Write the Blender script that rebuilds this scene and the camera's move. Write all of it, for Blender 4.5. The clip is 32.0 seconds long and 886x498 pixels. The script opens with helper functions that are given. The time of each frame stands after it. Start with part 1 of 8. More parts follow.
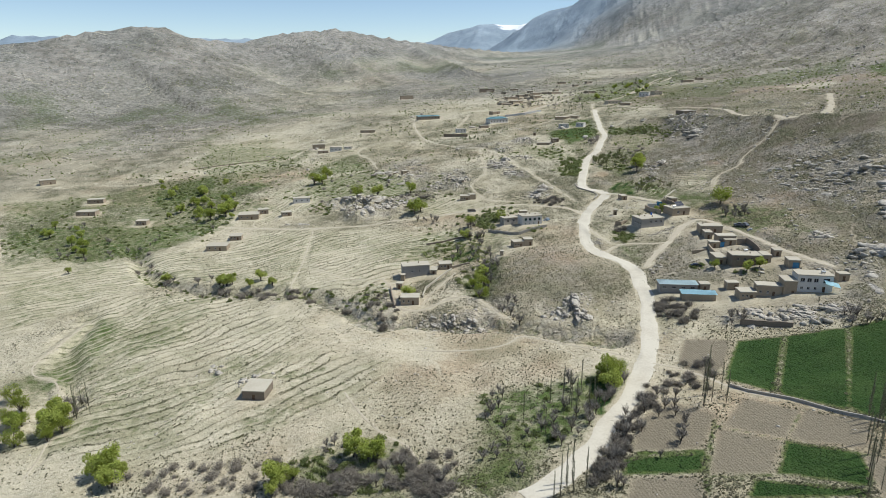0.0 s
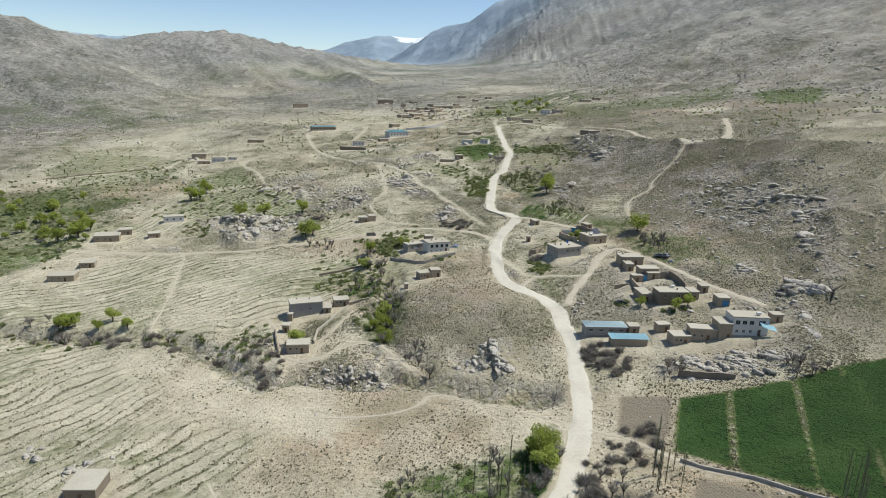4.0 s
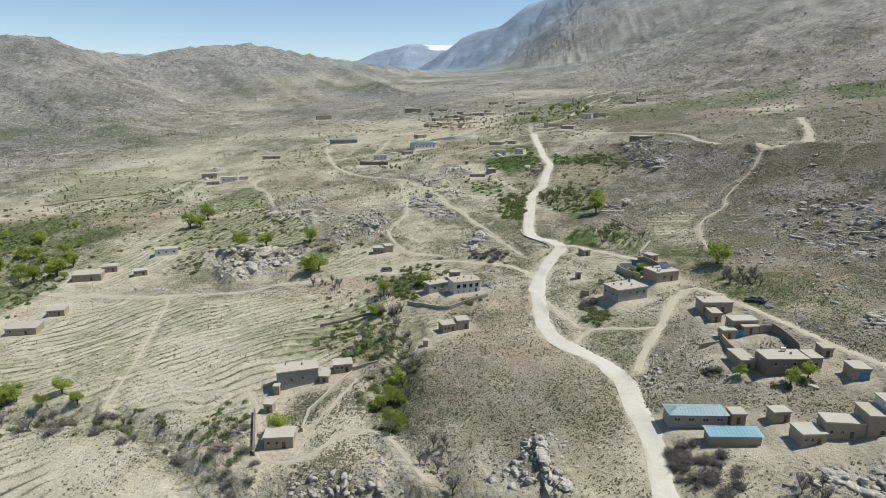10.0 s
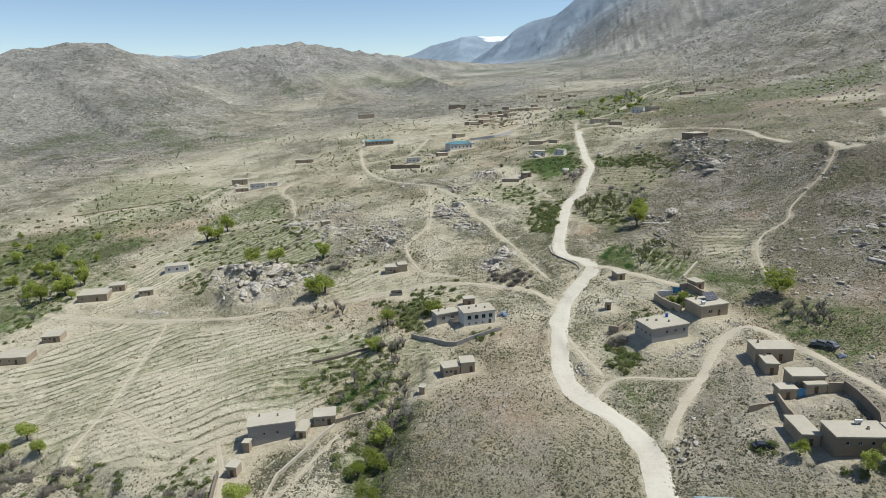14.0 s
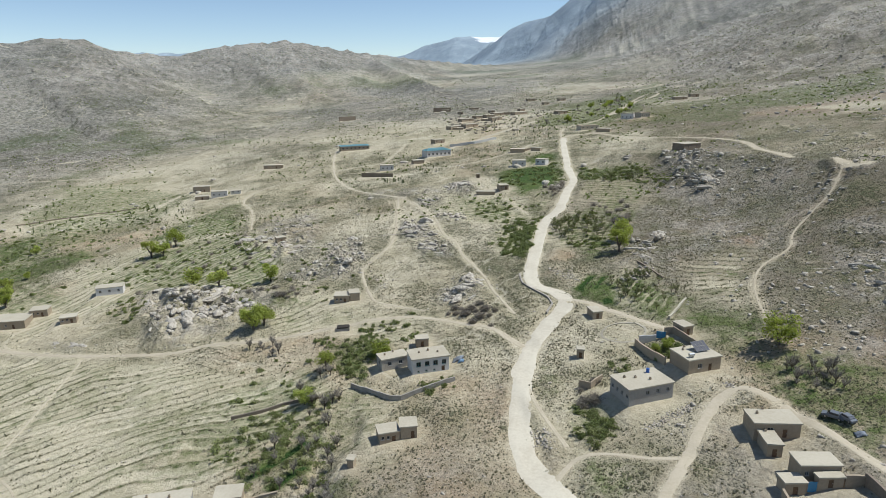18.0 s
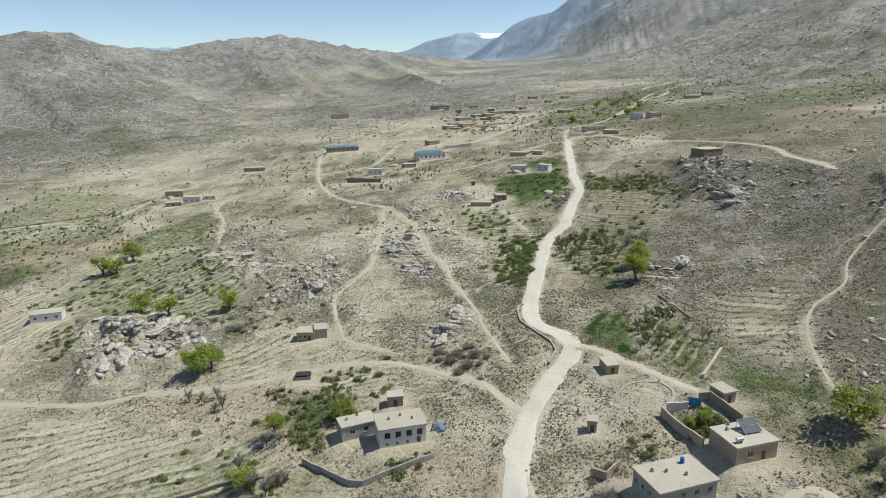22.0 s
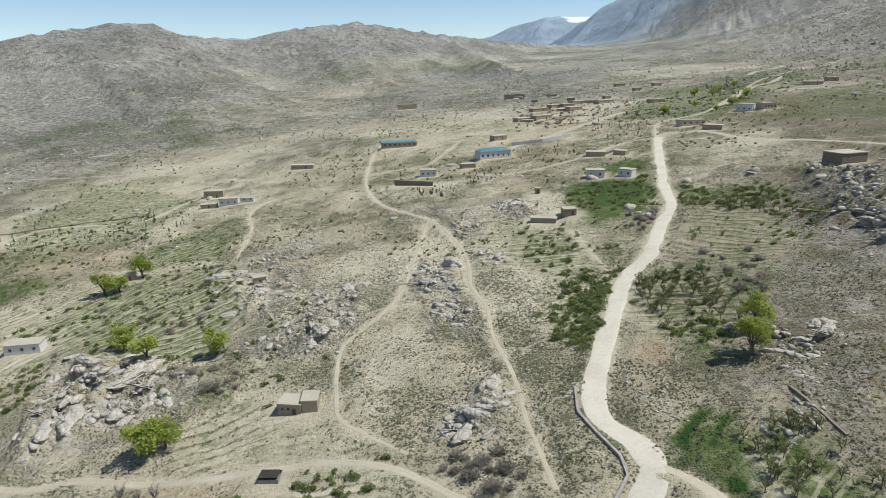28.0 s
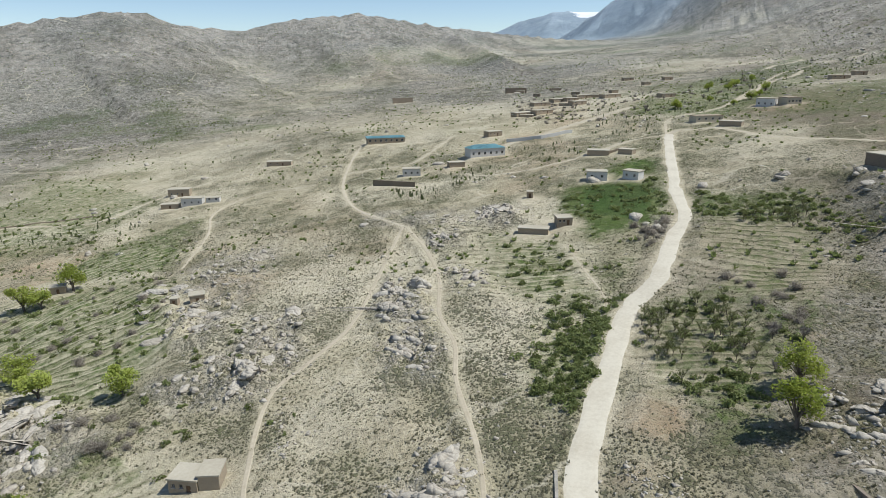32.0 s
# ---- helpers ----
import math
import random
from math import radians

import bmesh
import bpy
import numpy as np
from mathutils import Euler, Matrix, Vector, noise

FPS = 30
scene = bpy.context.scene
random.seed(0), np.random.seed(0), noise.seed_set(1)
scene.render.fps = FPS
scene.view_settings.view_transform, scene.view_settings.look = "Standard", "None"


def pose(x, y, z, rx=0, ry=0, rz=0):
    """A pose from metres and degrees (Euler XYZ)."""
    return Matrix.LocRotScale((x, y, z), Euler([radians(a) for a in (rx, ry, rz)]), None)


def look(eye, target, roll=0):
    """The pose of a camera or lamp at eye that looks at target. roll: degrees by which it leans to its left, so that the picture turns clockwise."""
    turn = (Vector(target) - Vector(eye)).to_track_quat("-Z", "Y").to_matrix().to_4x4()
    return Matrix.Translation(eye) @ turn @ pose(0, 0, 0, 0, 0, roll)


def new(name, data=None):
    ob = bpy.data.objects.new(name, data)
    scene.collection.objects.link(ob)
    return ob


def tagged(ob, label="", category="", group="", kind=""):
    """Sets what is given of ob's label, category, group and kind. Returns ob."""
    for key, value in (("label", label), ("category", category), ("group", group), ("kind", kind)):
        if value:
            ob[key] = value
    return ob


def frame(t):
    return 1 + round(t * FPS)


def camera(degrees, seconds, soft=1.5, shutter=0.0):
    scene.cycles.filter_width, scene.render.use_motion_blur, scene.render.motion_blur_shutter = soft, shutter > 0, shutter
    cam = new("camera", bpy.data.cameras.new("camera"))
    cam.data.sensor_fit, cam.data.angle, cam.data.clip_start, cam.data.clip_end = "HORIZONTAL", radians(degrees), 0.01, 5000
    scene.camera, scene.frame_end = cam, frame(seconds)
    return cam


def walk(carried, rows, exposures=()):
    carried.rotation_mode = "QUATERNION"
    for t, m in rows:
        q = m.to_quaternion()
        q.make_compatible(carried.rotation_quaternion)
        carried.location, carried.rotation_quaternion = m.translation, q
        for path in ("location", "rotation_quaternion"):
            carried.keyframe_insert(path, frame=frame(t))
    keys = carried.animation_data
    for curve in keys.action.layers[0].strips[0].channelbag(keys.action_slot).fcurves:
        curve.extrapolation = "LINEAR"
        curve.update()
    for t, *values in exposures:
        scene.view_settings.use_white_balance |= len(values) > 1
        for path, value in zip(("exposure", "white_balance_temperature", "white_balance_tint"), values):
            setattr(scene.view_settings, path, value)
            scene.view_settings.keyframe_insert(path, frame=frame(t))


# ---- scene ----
cam = camera(70.60, 32.0, soft=0.8)

# seconds, place, heading, tilt and lean in degrees
FLIGHT = [
    (0, 0.03, 0.00, 100.12, 13.055, -15.986, -0.251),
    (0.5, -1.07, 4.42, 99.79, 11.462, -15.923, 0.497),
    (1, -2.21, 8.89, 99.56, 8.094, -15.784, 1.800),
    (1.5, -3.38, 13.43, 99.34, 7.530, -15.687, 1.859),
    (2, -4.52, 18.05, 99.14, 7.449, -15.578, 1.699),
    (2.5, -5.60, 22.81, 98.96, 7.247, -15.455, 1.738),
    (3, -6.64, 27.74, 98.82, 5.832, -15.289, 2.134),
    (3.5, -7.58, 32.76, 98.68, 3.948, -15.019, 2.688),
    (5.5, -10.57, 52.74, 98.39, 2.840, -14.425, 2.203),
    (6, -11.25, 57.73, 98.17, 3.117, -14.367, 2.060),
    (6.5, -11.73, 62.78, 97.80, 3.432, -14.305, 1.914),
    (7, -12.09, 67.88, 97.39, 3.637, -14.285, 1.677),
    (7.5, -12.27, 72.87, 96.98, 3.885, -14.260, 1.436),
    (8, -12.25, 77.77, 96.71, 4.240, -14.256, 1.253),
    (8.5, -12.01, 82.54, 96.61, 4.655, -14.254, 1.143),
    (9, -11.53, 87.20, 96.61, 5.141, -14.241, 0.977),
    (9.5, -10.73, 91.76, 96.76, 5.786, -14.200, 0.816),
    (10, -9.58, 96.20, 97.10, 6.688, -14.215, 0.467),
    (10.5, -8.17, 100.55, 97.51, 8.039, -14.206, 0.032),
    (11, -6.66, 104.89, 97.94, 9.357, -14.250, -0.365),
    (11.5, -5.10, 109.16, 98.24, 10.515, -14.327, -0.779),
    (12, -3.34, 113.46, 98.56, 11.501, -14.433, -0.935),
    (12.5, -1.53, 117.83, 98.97, 12.297, -14.475, -1.209),
    (13, 0.48, 122.17, 99.58, 12.567, -14.621, -1.202),
    (13.5, 2.42, 126.35, 100.26, 12.440, -14.750, -1.119),
    (14, 4.25, 130.48, 100.99, 12.312, -14.860, -1.262),
    (14.5, 5.85, 134.60, 101.59, 12.105, -14.986, -1.225),
    (16.5, 9.65, 151.70, 102.12, 10.726, -14.830, -0.266),
    (17, 10.42, 156.58, 102.26, 10.513, -14.813, -0.136),
    (17.5, 11.00, 161.40, 102.36, 10.995, -14.849, -0.347),
    (18, 11.40, 166.31, 102.53, 11.760, -14.844, -0.652),
    (18.5, 11.59, 171.27, 102.65, 11.827, -14.833, -0.665),
    (19, 11.61, 176.22, 102.65, 11.572, -14.845, -0.467),
    (19.5, 11.50, 181.16, 102.62, 11.348, -14.862, -0.276),
    (20, 11.16, 186.26, 102.71, 11.158, -14.883, -0.143),
    (20.5, 10.81, 191.42, 102.80, 10.978, -14.948, -0.051),
    (21, 10.41, 196.58, 102.81, 10.841, -15.019, 0.015),
    (21.5, 9.96, 201.66, 102.77, 10.970, -15.066, -0.070),
    (22, 9.24, 206.87, 102.71, 11.931, -15.158, -0.395),
    (22.5, 8.32, 211.96, 102.56, 13.112, -15.247, -0.692),
    (23, 7.41, 216.93, 102.30, 14.952, -15.261, -1.166),
    (23.5, 6.86, 221.98, 102.11, 17.401, -15.243, -1.999),
    (24, 6.80, 226.91, 102.01, 18.983, -15.323, -2.143),
    (24.5, 6.97, 231.72, 102.06, 19.525, -15.421, -2.303),
    (25, 7.25, 236.56, 102.18, 19.848, -15.636, -2.231),
    (25.5, 7.51, 241.51, 102.29, 19.843, -15.778, -2.075),
    (27.5, 8.58, 262.25, 102.42, 19.706, -16.123, -1.233),
    (28, 8.57, 267.25, 102.24, 19.675, -16.161, -1.073),
    (28.5, 8.50, 272.21, 101.95, 19.507, -16.256, -0.925),
    (29, 8.45, 277.18, 101.56, 19.421, -16.291, -0.803),
    (29.5, 8.33, 282.20, 101.05, 19.494, -16.307, -0.765),
    (30, 8.23, 287.27, 100.48, 19.687, -16.350, -0.791),
    (30.5, 8.10, 292.27, 99.82, 19.868, -16.341, -0.768),
    (31, 8.00, 297.13, 99.12, 20.037, -16.378, -0.737),
    (31.5, 7.71, 301.97, 98.40, 20.205, -16.452, -0.701),
    (32, 7.20, 306.94, 97.69, 20.327, -16.511, -0.632),
]


def aim(x, y, z, heading, tilt, lean):
    """A camera pose from place, heading, tilt and lean."""
    return (Matrix.Translation((x, y, z)) @ Matrix.Rotation(radians(heading), 4, "Z")
            @ Matrix.Rotation(radians(90 + tilt), 4, "X") @ Matrix.Rotation(radians(lean), 4, "Z"))


walk(cam, [(row[0], aim(*row[1:])) for row in FLIGHT])

# ---- light ----
SUN_AZIMUTH, SUN_HEIGHT = radians(20), radians(59)   # from +x, above the horizon
sun = new("sun", bpy.data.lights.new("sun", "SUN"))
sun.data.energy, sun.data.angle, sun.data.color = 4.0, radians(0.53), (1.0, 0.985, 0.935)
sun.matrix_world = look((0, 0, 300), (-math.cos(SUN_AZIMUTH) * math.cos(SUN_HEIGHT), -math.sin(SUN_AZIMUTH) * math.cos(SUN_HEIGHT), 300 - math.sin(SUN_HEIGHT)))
world = bpy.data.worlds.new("world")
scene.world = world
world.use_nodes = True
sky = world.node_tree.nodes.new("ShaderNodeTexSky")
sky.sky_type, sky.sun_disc = "NISHITA", False
sky.sun_elevation, sky.sun_rotation = SUN_HEIGHT, math.pi / 2 - SUN_AZIMUTH
sky.altitude, sky.air_density, sky.dust_density, sky.ozone_density = 2500, 1.0, 0.25, 0.6
background = world.node_tree.nodes["Background"]
background.inputs["Strength"].default_value = 0.10
world.node_tree.links.new(sky.outputs["Color"], background.inputs["Color"])
scene.view_settings.exposure = 0.25
scene.view_settings.use_white_balance = True
scene.view_settings.white_balance_temperature = 6300
scene.view_settings.white_balance_tint = 8

# ---- materials ----
class Nodes:
    """A small builder for node materials."""

    def __init__(self, name, rough=0.9, metal=0.0, specular=0.3):
        self.mat = bpy.data.materials.new(name)
        self.mat.use_nodes = True
        self.tree = self.mat.node_tree
        self.bsdf = self.tree.nodes["Principled BSDF"]
        self.bsdf.inputs["Roughness"].default_value = rough
        self.bsdf.inputs["Metallic"].default_value = metal
        self.bsdf.inputs["Specular IOR Level"].default_value = specular
        self.place = self.tree.nodes.new("ShaderNodeNewGeometry").outputs["Position"]

    def put(self, kind, **inputs):
        node = self.tree.nodes.new(kind)
        for key, value in inputs.items():
            self.feed(node.inputs[key.replace("_", " ")], value)
        return node

    def feed(self, socket, value):
        if isinstance(value, bpy.types.NodeSocket):
            self.tree.links.new(value, socket)
        elif isinstance(value, (tuple, list)) and len(value) == 3 and socket.type == "RGBA":
            socket.default_value = (*value, 1)
        else:
            socket.default_value = value

    def noise(self, scale, detail=4, rough=0.55, where=None):
        node = self.put("ShaderNodeTexNoise", Vector=where or self.place, Scale=scale, Detail=detail, Roughness=rough)
        return node.outputs["Fac"]

    def ramp(self, value, low, high, a=0.0, b=1.0):
        node = self.put("ShaderNodeMapRange", Value=value)
        node.inputs["From Min"].default_value, node.inputs["From Max"].default_value = low, high
        node.inputs["To Min"].default_value, node.inputs["To Max"].default_value = a, b
        return node.outputs["Result"]

    def mix(self, fac, a, b):
        node = self.tree.nodes.new("ShaderNodeMix")
        node.data_type = "RGBA"
        self.feed(node.inputs[0], fac)
        self.feed(node.inputs[6], a)
        self.feed(node.inputs[7], b)
        return node.outputs[2]

    def math(self, op, a, b=0.0):
        node = self.tree.nodes.new("ShaderNodeMath")
        node.operation = op
        self.feed(node.inputs[0], a)
        self.feed(node.inputs[1], b)
        return node.outputs[0]

    def bump(self, height, strength, distance):
        node = self.put("ShaderNodeBump", Height=height, Strength=strength, Distance=distance)
        self.tree.links.new(node.outputs["Normal"], self.bsdf.inputs["Normal"])

    def colour(self, value):
        self.feed(self.bsdf.inputs["Base Color"], value)

    def attribute(self, name):
        node = self.tree.nodes.new("ShaderNodeAttribute")
        node.attribute_name = name
        split = self.put("ShaderNodeSeparateColor", Color=node.outputs["Color"])
        return split.outputs[0], split.outputs[1], split.outputs[2], node.outputs["Alpha"]

    def chance(self):
        return self.tree.nodes.new("ShaderNodeObjectInfo").outputs["Random"]


def ground_material():
    n = Nodes("dry_ground", 0.95, specular=0.15)
    track, green, rock, shrub = n.attribute("zone")
    brown, red, furrow, pale = n.attribute("soil")
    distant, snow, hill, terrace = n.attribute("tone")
    wide, mid, fine, grit = n.noise(0.02, 5, 0.6), n.noise(0.12, 6, 0.65), n.noise(0.85, 6, 0.72), n.noise(3.4, 4, 0.75)
    lie = n.noise(0.05, 6, 0.66)
    # bare earth: tan, paler where worn, browner on the hills
    soil = n.mix(n.ramp(wide, 0.38, 0.62), (0.468, 0.402, 0.270), (0.378, 0.330, 0.218))
    soil = n.mix(brown, soil, n.mix(n.ramp(wide, 0.4, 0.6), (0.212, 0.171, 0.116), (0.164, 0.138, 0.096)))
    soil = n.mix(n.ramp(mid, 0.5, 0.64, 0, 0.7), soil, n.mix(brown, (0.575, 0.502, 0.350), (0.335, 0.272, 0.182)))
    soil = n.mix(n.math("MULTIPLY", red, n.ramp(mid, 0.3, 0.6, 0.4, 0.9)), soil, (0.385, 0.235, 0.135))
    soil = n.mix(pale, soil, n.mix(n.ramp(fine, 0.4, 0.65), (0.650, 0.580, 0.425), (0.510, 0.450, 0.312)))
    calm = n.ramp(pale, 0.2, 0.9, 1, 0.2)
    soil = n.mix(n.math("MULTIPLY", calm, n.ramp(fine, 0.52, 0.62, 0, 0.55)), soil, n.mix(brown, (0.205, 0.180, 0.118), (0.118, 0.104, 0.074)))
    soil = n.mix(n.ramp(fine, 0.47, 0.38, 0, 0.5), soil, n.mix(brown, (0.612, 0.542, 0.390), (0.305, 0.252, 0.176)))
    soil = n.mix(n.ramp(grit, 0.56, 0.7, 0, 0.6), soil, (0.560, 0.505, 0.385))
    soil = n.mix(n.math("MULTIPLY", calm, n.ramp(grit, 0.44, 0.3, 0, 0.45)), soil, (0.150, 0.132, 0.085))
    # a thin film of spring grass
    film = n.math("MULTIPLY", n.ramp(n.math("ADD", lie, n.math("MULTIPLY", shrub, 0.12)), 0.52, 0.68, 0, 0.5), n.ramp(hill, 0, 1, 1, 0.15))
    soil = n.mix(n.math("MULTIPLY", film, n.ramp(pale, 0.1, 0.7, 1, 0.15)), soil, n.mix(n.ramp(fine, 0.4, 0.6), (0.205, 0.198, 0.105), (0.270, 0.252, 0.150)))
    # bouldery hillsides, with pale stone specks and dark specks
    soil = n.mix(n.math("MULTIPLY", hill, 0.85), soil, n.mix(n.ramp(n.noise(0.03, 8, 0.7), 0.4, 0.6), (0.275, 0.256, 0.226), (0.200, 0.191, 0.170)))
    coarse = n.noise(0.2, 8, 0.86)
    # dark specks: scrub, and boulder shadows put into the colour
    soil = n.mix(n.math("MULTIPLY", hill, n.ramp(coarse, 0.5, 0.43, 0, 0.95)), soil, (0.088, 0.085, 0.062))
    soil = n.mix(n.math("MULTIPLY", hill, n.ramp(coarse, 0.53, 0.59, 0, 0.75)), soil, (0.46, 0.43, 0.375))
    # low scrub, as dark flecks whose closeness follows the lie of the land
    close = n.math("MULTIPLY", shrub, n.ramp(n.math("ADD", n.math("MULTIPLY", lie, 0.6), n.math("MULTIPLY", mid, 0.4)), 0.36, 0.6, 0.15, 1.0))
    dots = None
    for size, most in ((1.7, 0.60), (0.75, 0.48), (0.25, 0.30)):
        cell = n.put("ShaderNodeTexVoronoi", Vector=n.place, Scale=size, Randomness=1.0)
        value = n.math("SUBTRACT", n.math("ADD", n.math("MULTIPLY", close, most), n.math("MULTIPLY", n.math("SUBTRACT", fine, 0.5), 0.5)), cell.outputs["Distance"])
        spot = n.ramp(value, -0.04, 0.1)
        dots = spot if dots is None else n.math("MAXIMUM", dots, spot)
    far_cell = n.put("ShaderNodeTexVoronoi", Vector=n.place, Scale=0.13, Randomness=1.0)
    clump = n.ramp(n.math("SUBTRACT", n.math("ADD", n.math("MULTIPLY", lie, 0.75), n.math("MULTIPLY", n.math("SUBTRACT", mid, 0.5), 0.8)), far_cell.outputs["Distance"]), 0.02, 0.14)
    dots = n.math("MAXIMUM", dots, n.math("MULTIPLY", clump, n.ramp(hill, 0.1, 0.5, 0, 0.72)))
    soil = n.mix(n.math("MULTIPLY", dots, 0.82), soil, n.mix(n.ramp(mid, 0.4, 0.6), (0.132, 0.120, 0.074), (0.108, 0.114, 0.056)))
    # trodden goat paths that wander over the slopes
    drift = n.put("ShaderNodeTexNoise", Vector=n.place, Scale=0.045, Detail=3)
    shift = n.tree.nodes.new("ShaderNodeVectorMath")
    shift.operation = "MULTIPLY_ADD"
    n.feed(shift.inputs[0], drift.outputs["Color"])
    shift.inputs[1].default_value = (34, 34, 0)
    n.feed(shift.inputs[2], n.place)
    net = n.put("ShaderNodeTexVoronoi", Vector=shift.outputs["Vector"], Scale=0.026, Randomness=1.0)
    net.feature = "DISTANCE_TO_EDGE"
    trod = n.math("MULTIPLY", n.ramp(net.outputs["Distance"], 0.008, 0.02, 0.75, 0), n.ramp(n.noise(0.03, 2), 0.45, 0.56))
    soil = n.mix(n.math("MULTIPLY", trod, n.ramp(green, 0.1, 0.4, 1, 0)), soil, n.mix(brown, (0.56, 0.495, 0.36), (0.40, 0.335, 0.235)))
    crack = n.put("ShaderNodeTexVoronoi", Vector=n.place, Scale=0.3, Randomness=1.0)
    crack.feature = "DISTANCE_TO_EDGE"
    stone = n.mix(n.ramp(fine, 0.35, 0.7), (0.510, 0.460, 0.385), (0.345, 0.310, 0.255))
    stone = n.mix(n.ramp(n.noise(0.05, 8, 0.7), 0.42, 0.58), stone, (0.330, 0.292, 0.232))
    stone = n.mix(n.ramp(crack.outputs["Distance"], 0.0, 0.09, 0.5, 0), stone, (0.075, 0.068, 0.052))
    stone = n.mix(n.ramp(n.noise(0.11, 6, 0.75), 0.5, 0.66, 0, 0.8), stone, (0.520, 0.470, 0.395))
    soil = n.mix(n.math("MULTIPLY", rock, n.ramp(n.noise(0.09, 8, 0.78), 0.42, 0.53)), soil, stone)
    # terraced plots: each row broken into beds of its own tone, with weedy banks between
    number = n.tree.nodes.new("ShaderNodeAttribute")
    number.attribute_name = "row"
    level = n.math("ADD", number.outputs["Fac"], n.math("MULTIPLY", n.math("SUBTRACT", mid, 0.5), 0.5))
    across = n.math("FRACT", level)
    step = n.math("FLOOR", level)
    push = n.tree.nodes.new("ShaderNodeVectorMath")
    push.operation = "MULTIPLY_ADD"
    n.feed(push.inputs[0], n.put("ShaderNodeCombineXYZ", X=step, Y=step).outputs["Vector"])
    push.inputs[1].default_value = (61.7, -37.3, 0)
    n.feed(push.inputs[2], n.place)
    own = n.noise(0.04, 3, 0.6, push.outputs["Vector"])
    own_two = n.noise(0.075, 4, 0.65, push.outputs["Vector"])
    bed = n.mix(n.ramp(own, 0.4, 0.62), (0.425, 0.378, 0.254), (0.600, 0.535, 0.388))
    bed = n.mix(n.ramp(own_two, 0.5, 0.38, 0, 0.65), bed, (0.285, 0.275, 0.155))
    bed = n.mix(n.ramp(fine, 0.52, 0.68, 0, 0.5), bed, (0.215, 0.205, 0.125))
    bed = n.mix(n.ramp(grit, 0.56, 0.7, 0, 0.5), bed, (0.60, 0.55, 0.42))
    bank = n.math("MULTIPLY", n.ramp(across, 0.72, 0.82), n.ramp(across, 1.0, 0.93))
    bank = n.math("MULTIPLY", bank, n.ramp(n.math("ADD", own_two, n.math("MULTIPLY", n.math("SUBTRACT", fine, 0.5), 0.5)), 0.44, 0.6, 0.04, 0.92))
    bed = n.mix(bank, bed, n.mix(n.ramp(fine, 0.42, 0.58), (0.105, 0.112, 0.048), (0.200, 0.180, 0.110)))
    # on brown soil each row has a much darker line along its ledge
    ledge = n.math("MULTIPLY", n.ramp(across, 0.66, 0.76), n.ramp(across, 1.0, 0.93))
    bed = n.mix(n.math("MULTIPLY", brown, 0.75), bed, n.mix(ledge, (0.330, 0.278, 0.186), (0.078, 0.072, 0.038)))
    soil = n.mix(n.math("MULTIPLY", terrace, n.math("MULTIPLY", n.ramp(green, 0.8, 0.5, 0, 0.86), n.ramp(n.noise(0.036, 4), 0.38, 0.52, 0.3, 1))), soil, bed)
    # grass and crops
    grass = n.mix(n.ramp(n.noise(0.4, 5), 0.35, 0.65), (0.108, 0.150, 0.040), (0.058, 0.090, 0.024))
    grass = n.mix(n.ramp(lie, 0.42, 0.58, 0, 0.6), grass, (0.150, 0.158, 0.066))
    blades = n.ramp(n.math("ADD", n.noise(0.3, 7, 0.74), n.math("MULTIPLY", green, 0.6)), 0.62, 0.92)
    soil = n.mix(n.math("MULTIPLY", blades, n.math("MULTIPLY", n.ramp(green, 0.02, 0.3), n.math("SUBTRACT", 1.0, n.math("MULTIPLY", n.math("MULTIPLY", terrace, n.ramp(across, 0.3, 0.2)), n.ramp(green, 0.8, 0.6, 0, 0.6))))), soil, grass)
    crop_green = n.mix(n.noise(0.4, 4), (0.038, 0.086, 0.016), (0.024, 0.056, 0.012))
    crop_green = n.mix(n.ramp(n.noise(0.09, 5, 0.6), 0.45, 0.62, 0, 0.4), crop_green, (0.066, 0.108, 0.028))
    soil = n.mix(n.ramp(green, 0.8, 0.9), soil, crop_green)
    turn = n.put("ShaderNodeMapping", Vector=n.place)
    turn.inputs["Rotation"].default_value = (0, 0, radians(-22))
    rows = n.put("ShaderNodeTexWave", Vector=turn.outputs["Vector"], Scale=0.42, Distortion=1.5, Detail=2)
    soil = n.mix(n.math("MULTIPLY", furrow, n.ramp(green, 0.5, 0.2)), soil, n.mix(mid, (0.285, 0.240, 0.172), (0.225, 0.190, 0.135)))
    soil = n.mix(n.math("MULTIPLY", furrow, n.ramp(rows.outputs["Fac"], 0.0, 0.5, 0.45, 0)), soil, (0.145, 0.130, 0.077))
    dust = n.mix(n.ramp(n.noise(0.5, 6, 0.7), 0.38, 0.62), (0.549, 0.485, 0.360), (0.414, 0.355, 0.248))
    soil = n.mix(track, soil, dust)
    # distance haze painted into the base colour: far ground turns pale blue
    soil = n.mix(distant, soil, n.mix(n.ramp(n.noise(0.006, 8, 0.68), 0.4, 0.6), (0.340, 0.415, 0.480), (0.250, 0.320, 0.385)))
    soil = n.mix(n.ramp(n.math("ADD", snow, n.math("MULTIPLY", n.noise(0.03, 5), 0.8)), 0.9, 1.05), soil, (0.85, 0.87, 0.9))
    n.colour(soil)
    lumps = n.math("MULTIPLY", n.math("MULTIPLY", rock, n.ramp(crack.outputs["Distance"], 0.0, 0.35)), 0.8)
    n.bump(n.math("ADD", n.math("ADD", n.math("ADD", fine, n.math("MULTIPLY", coarse, n.math("MULTIPLY", hill, 3.0))), n.math("MULTIPLY", dots, 0.8)), lumps), 1.0, 0.75)
    return n.mat


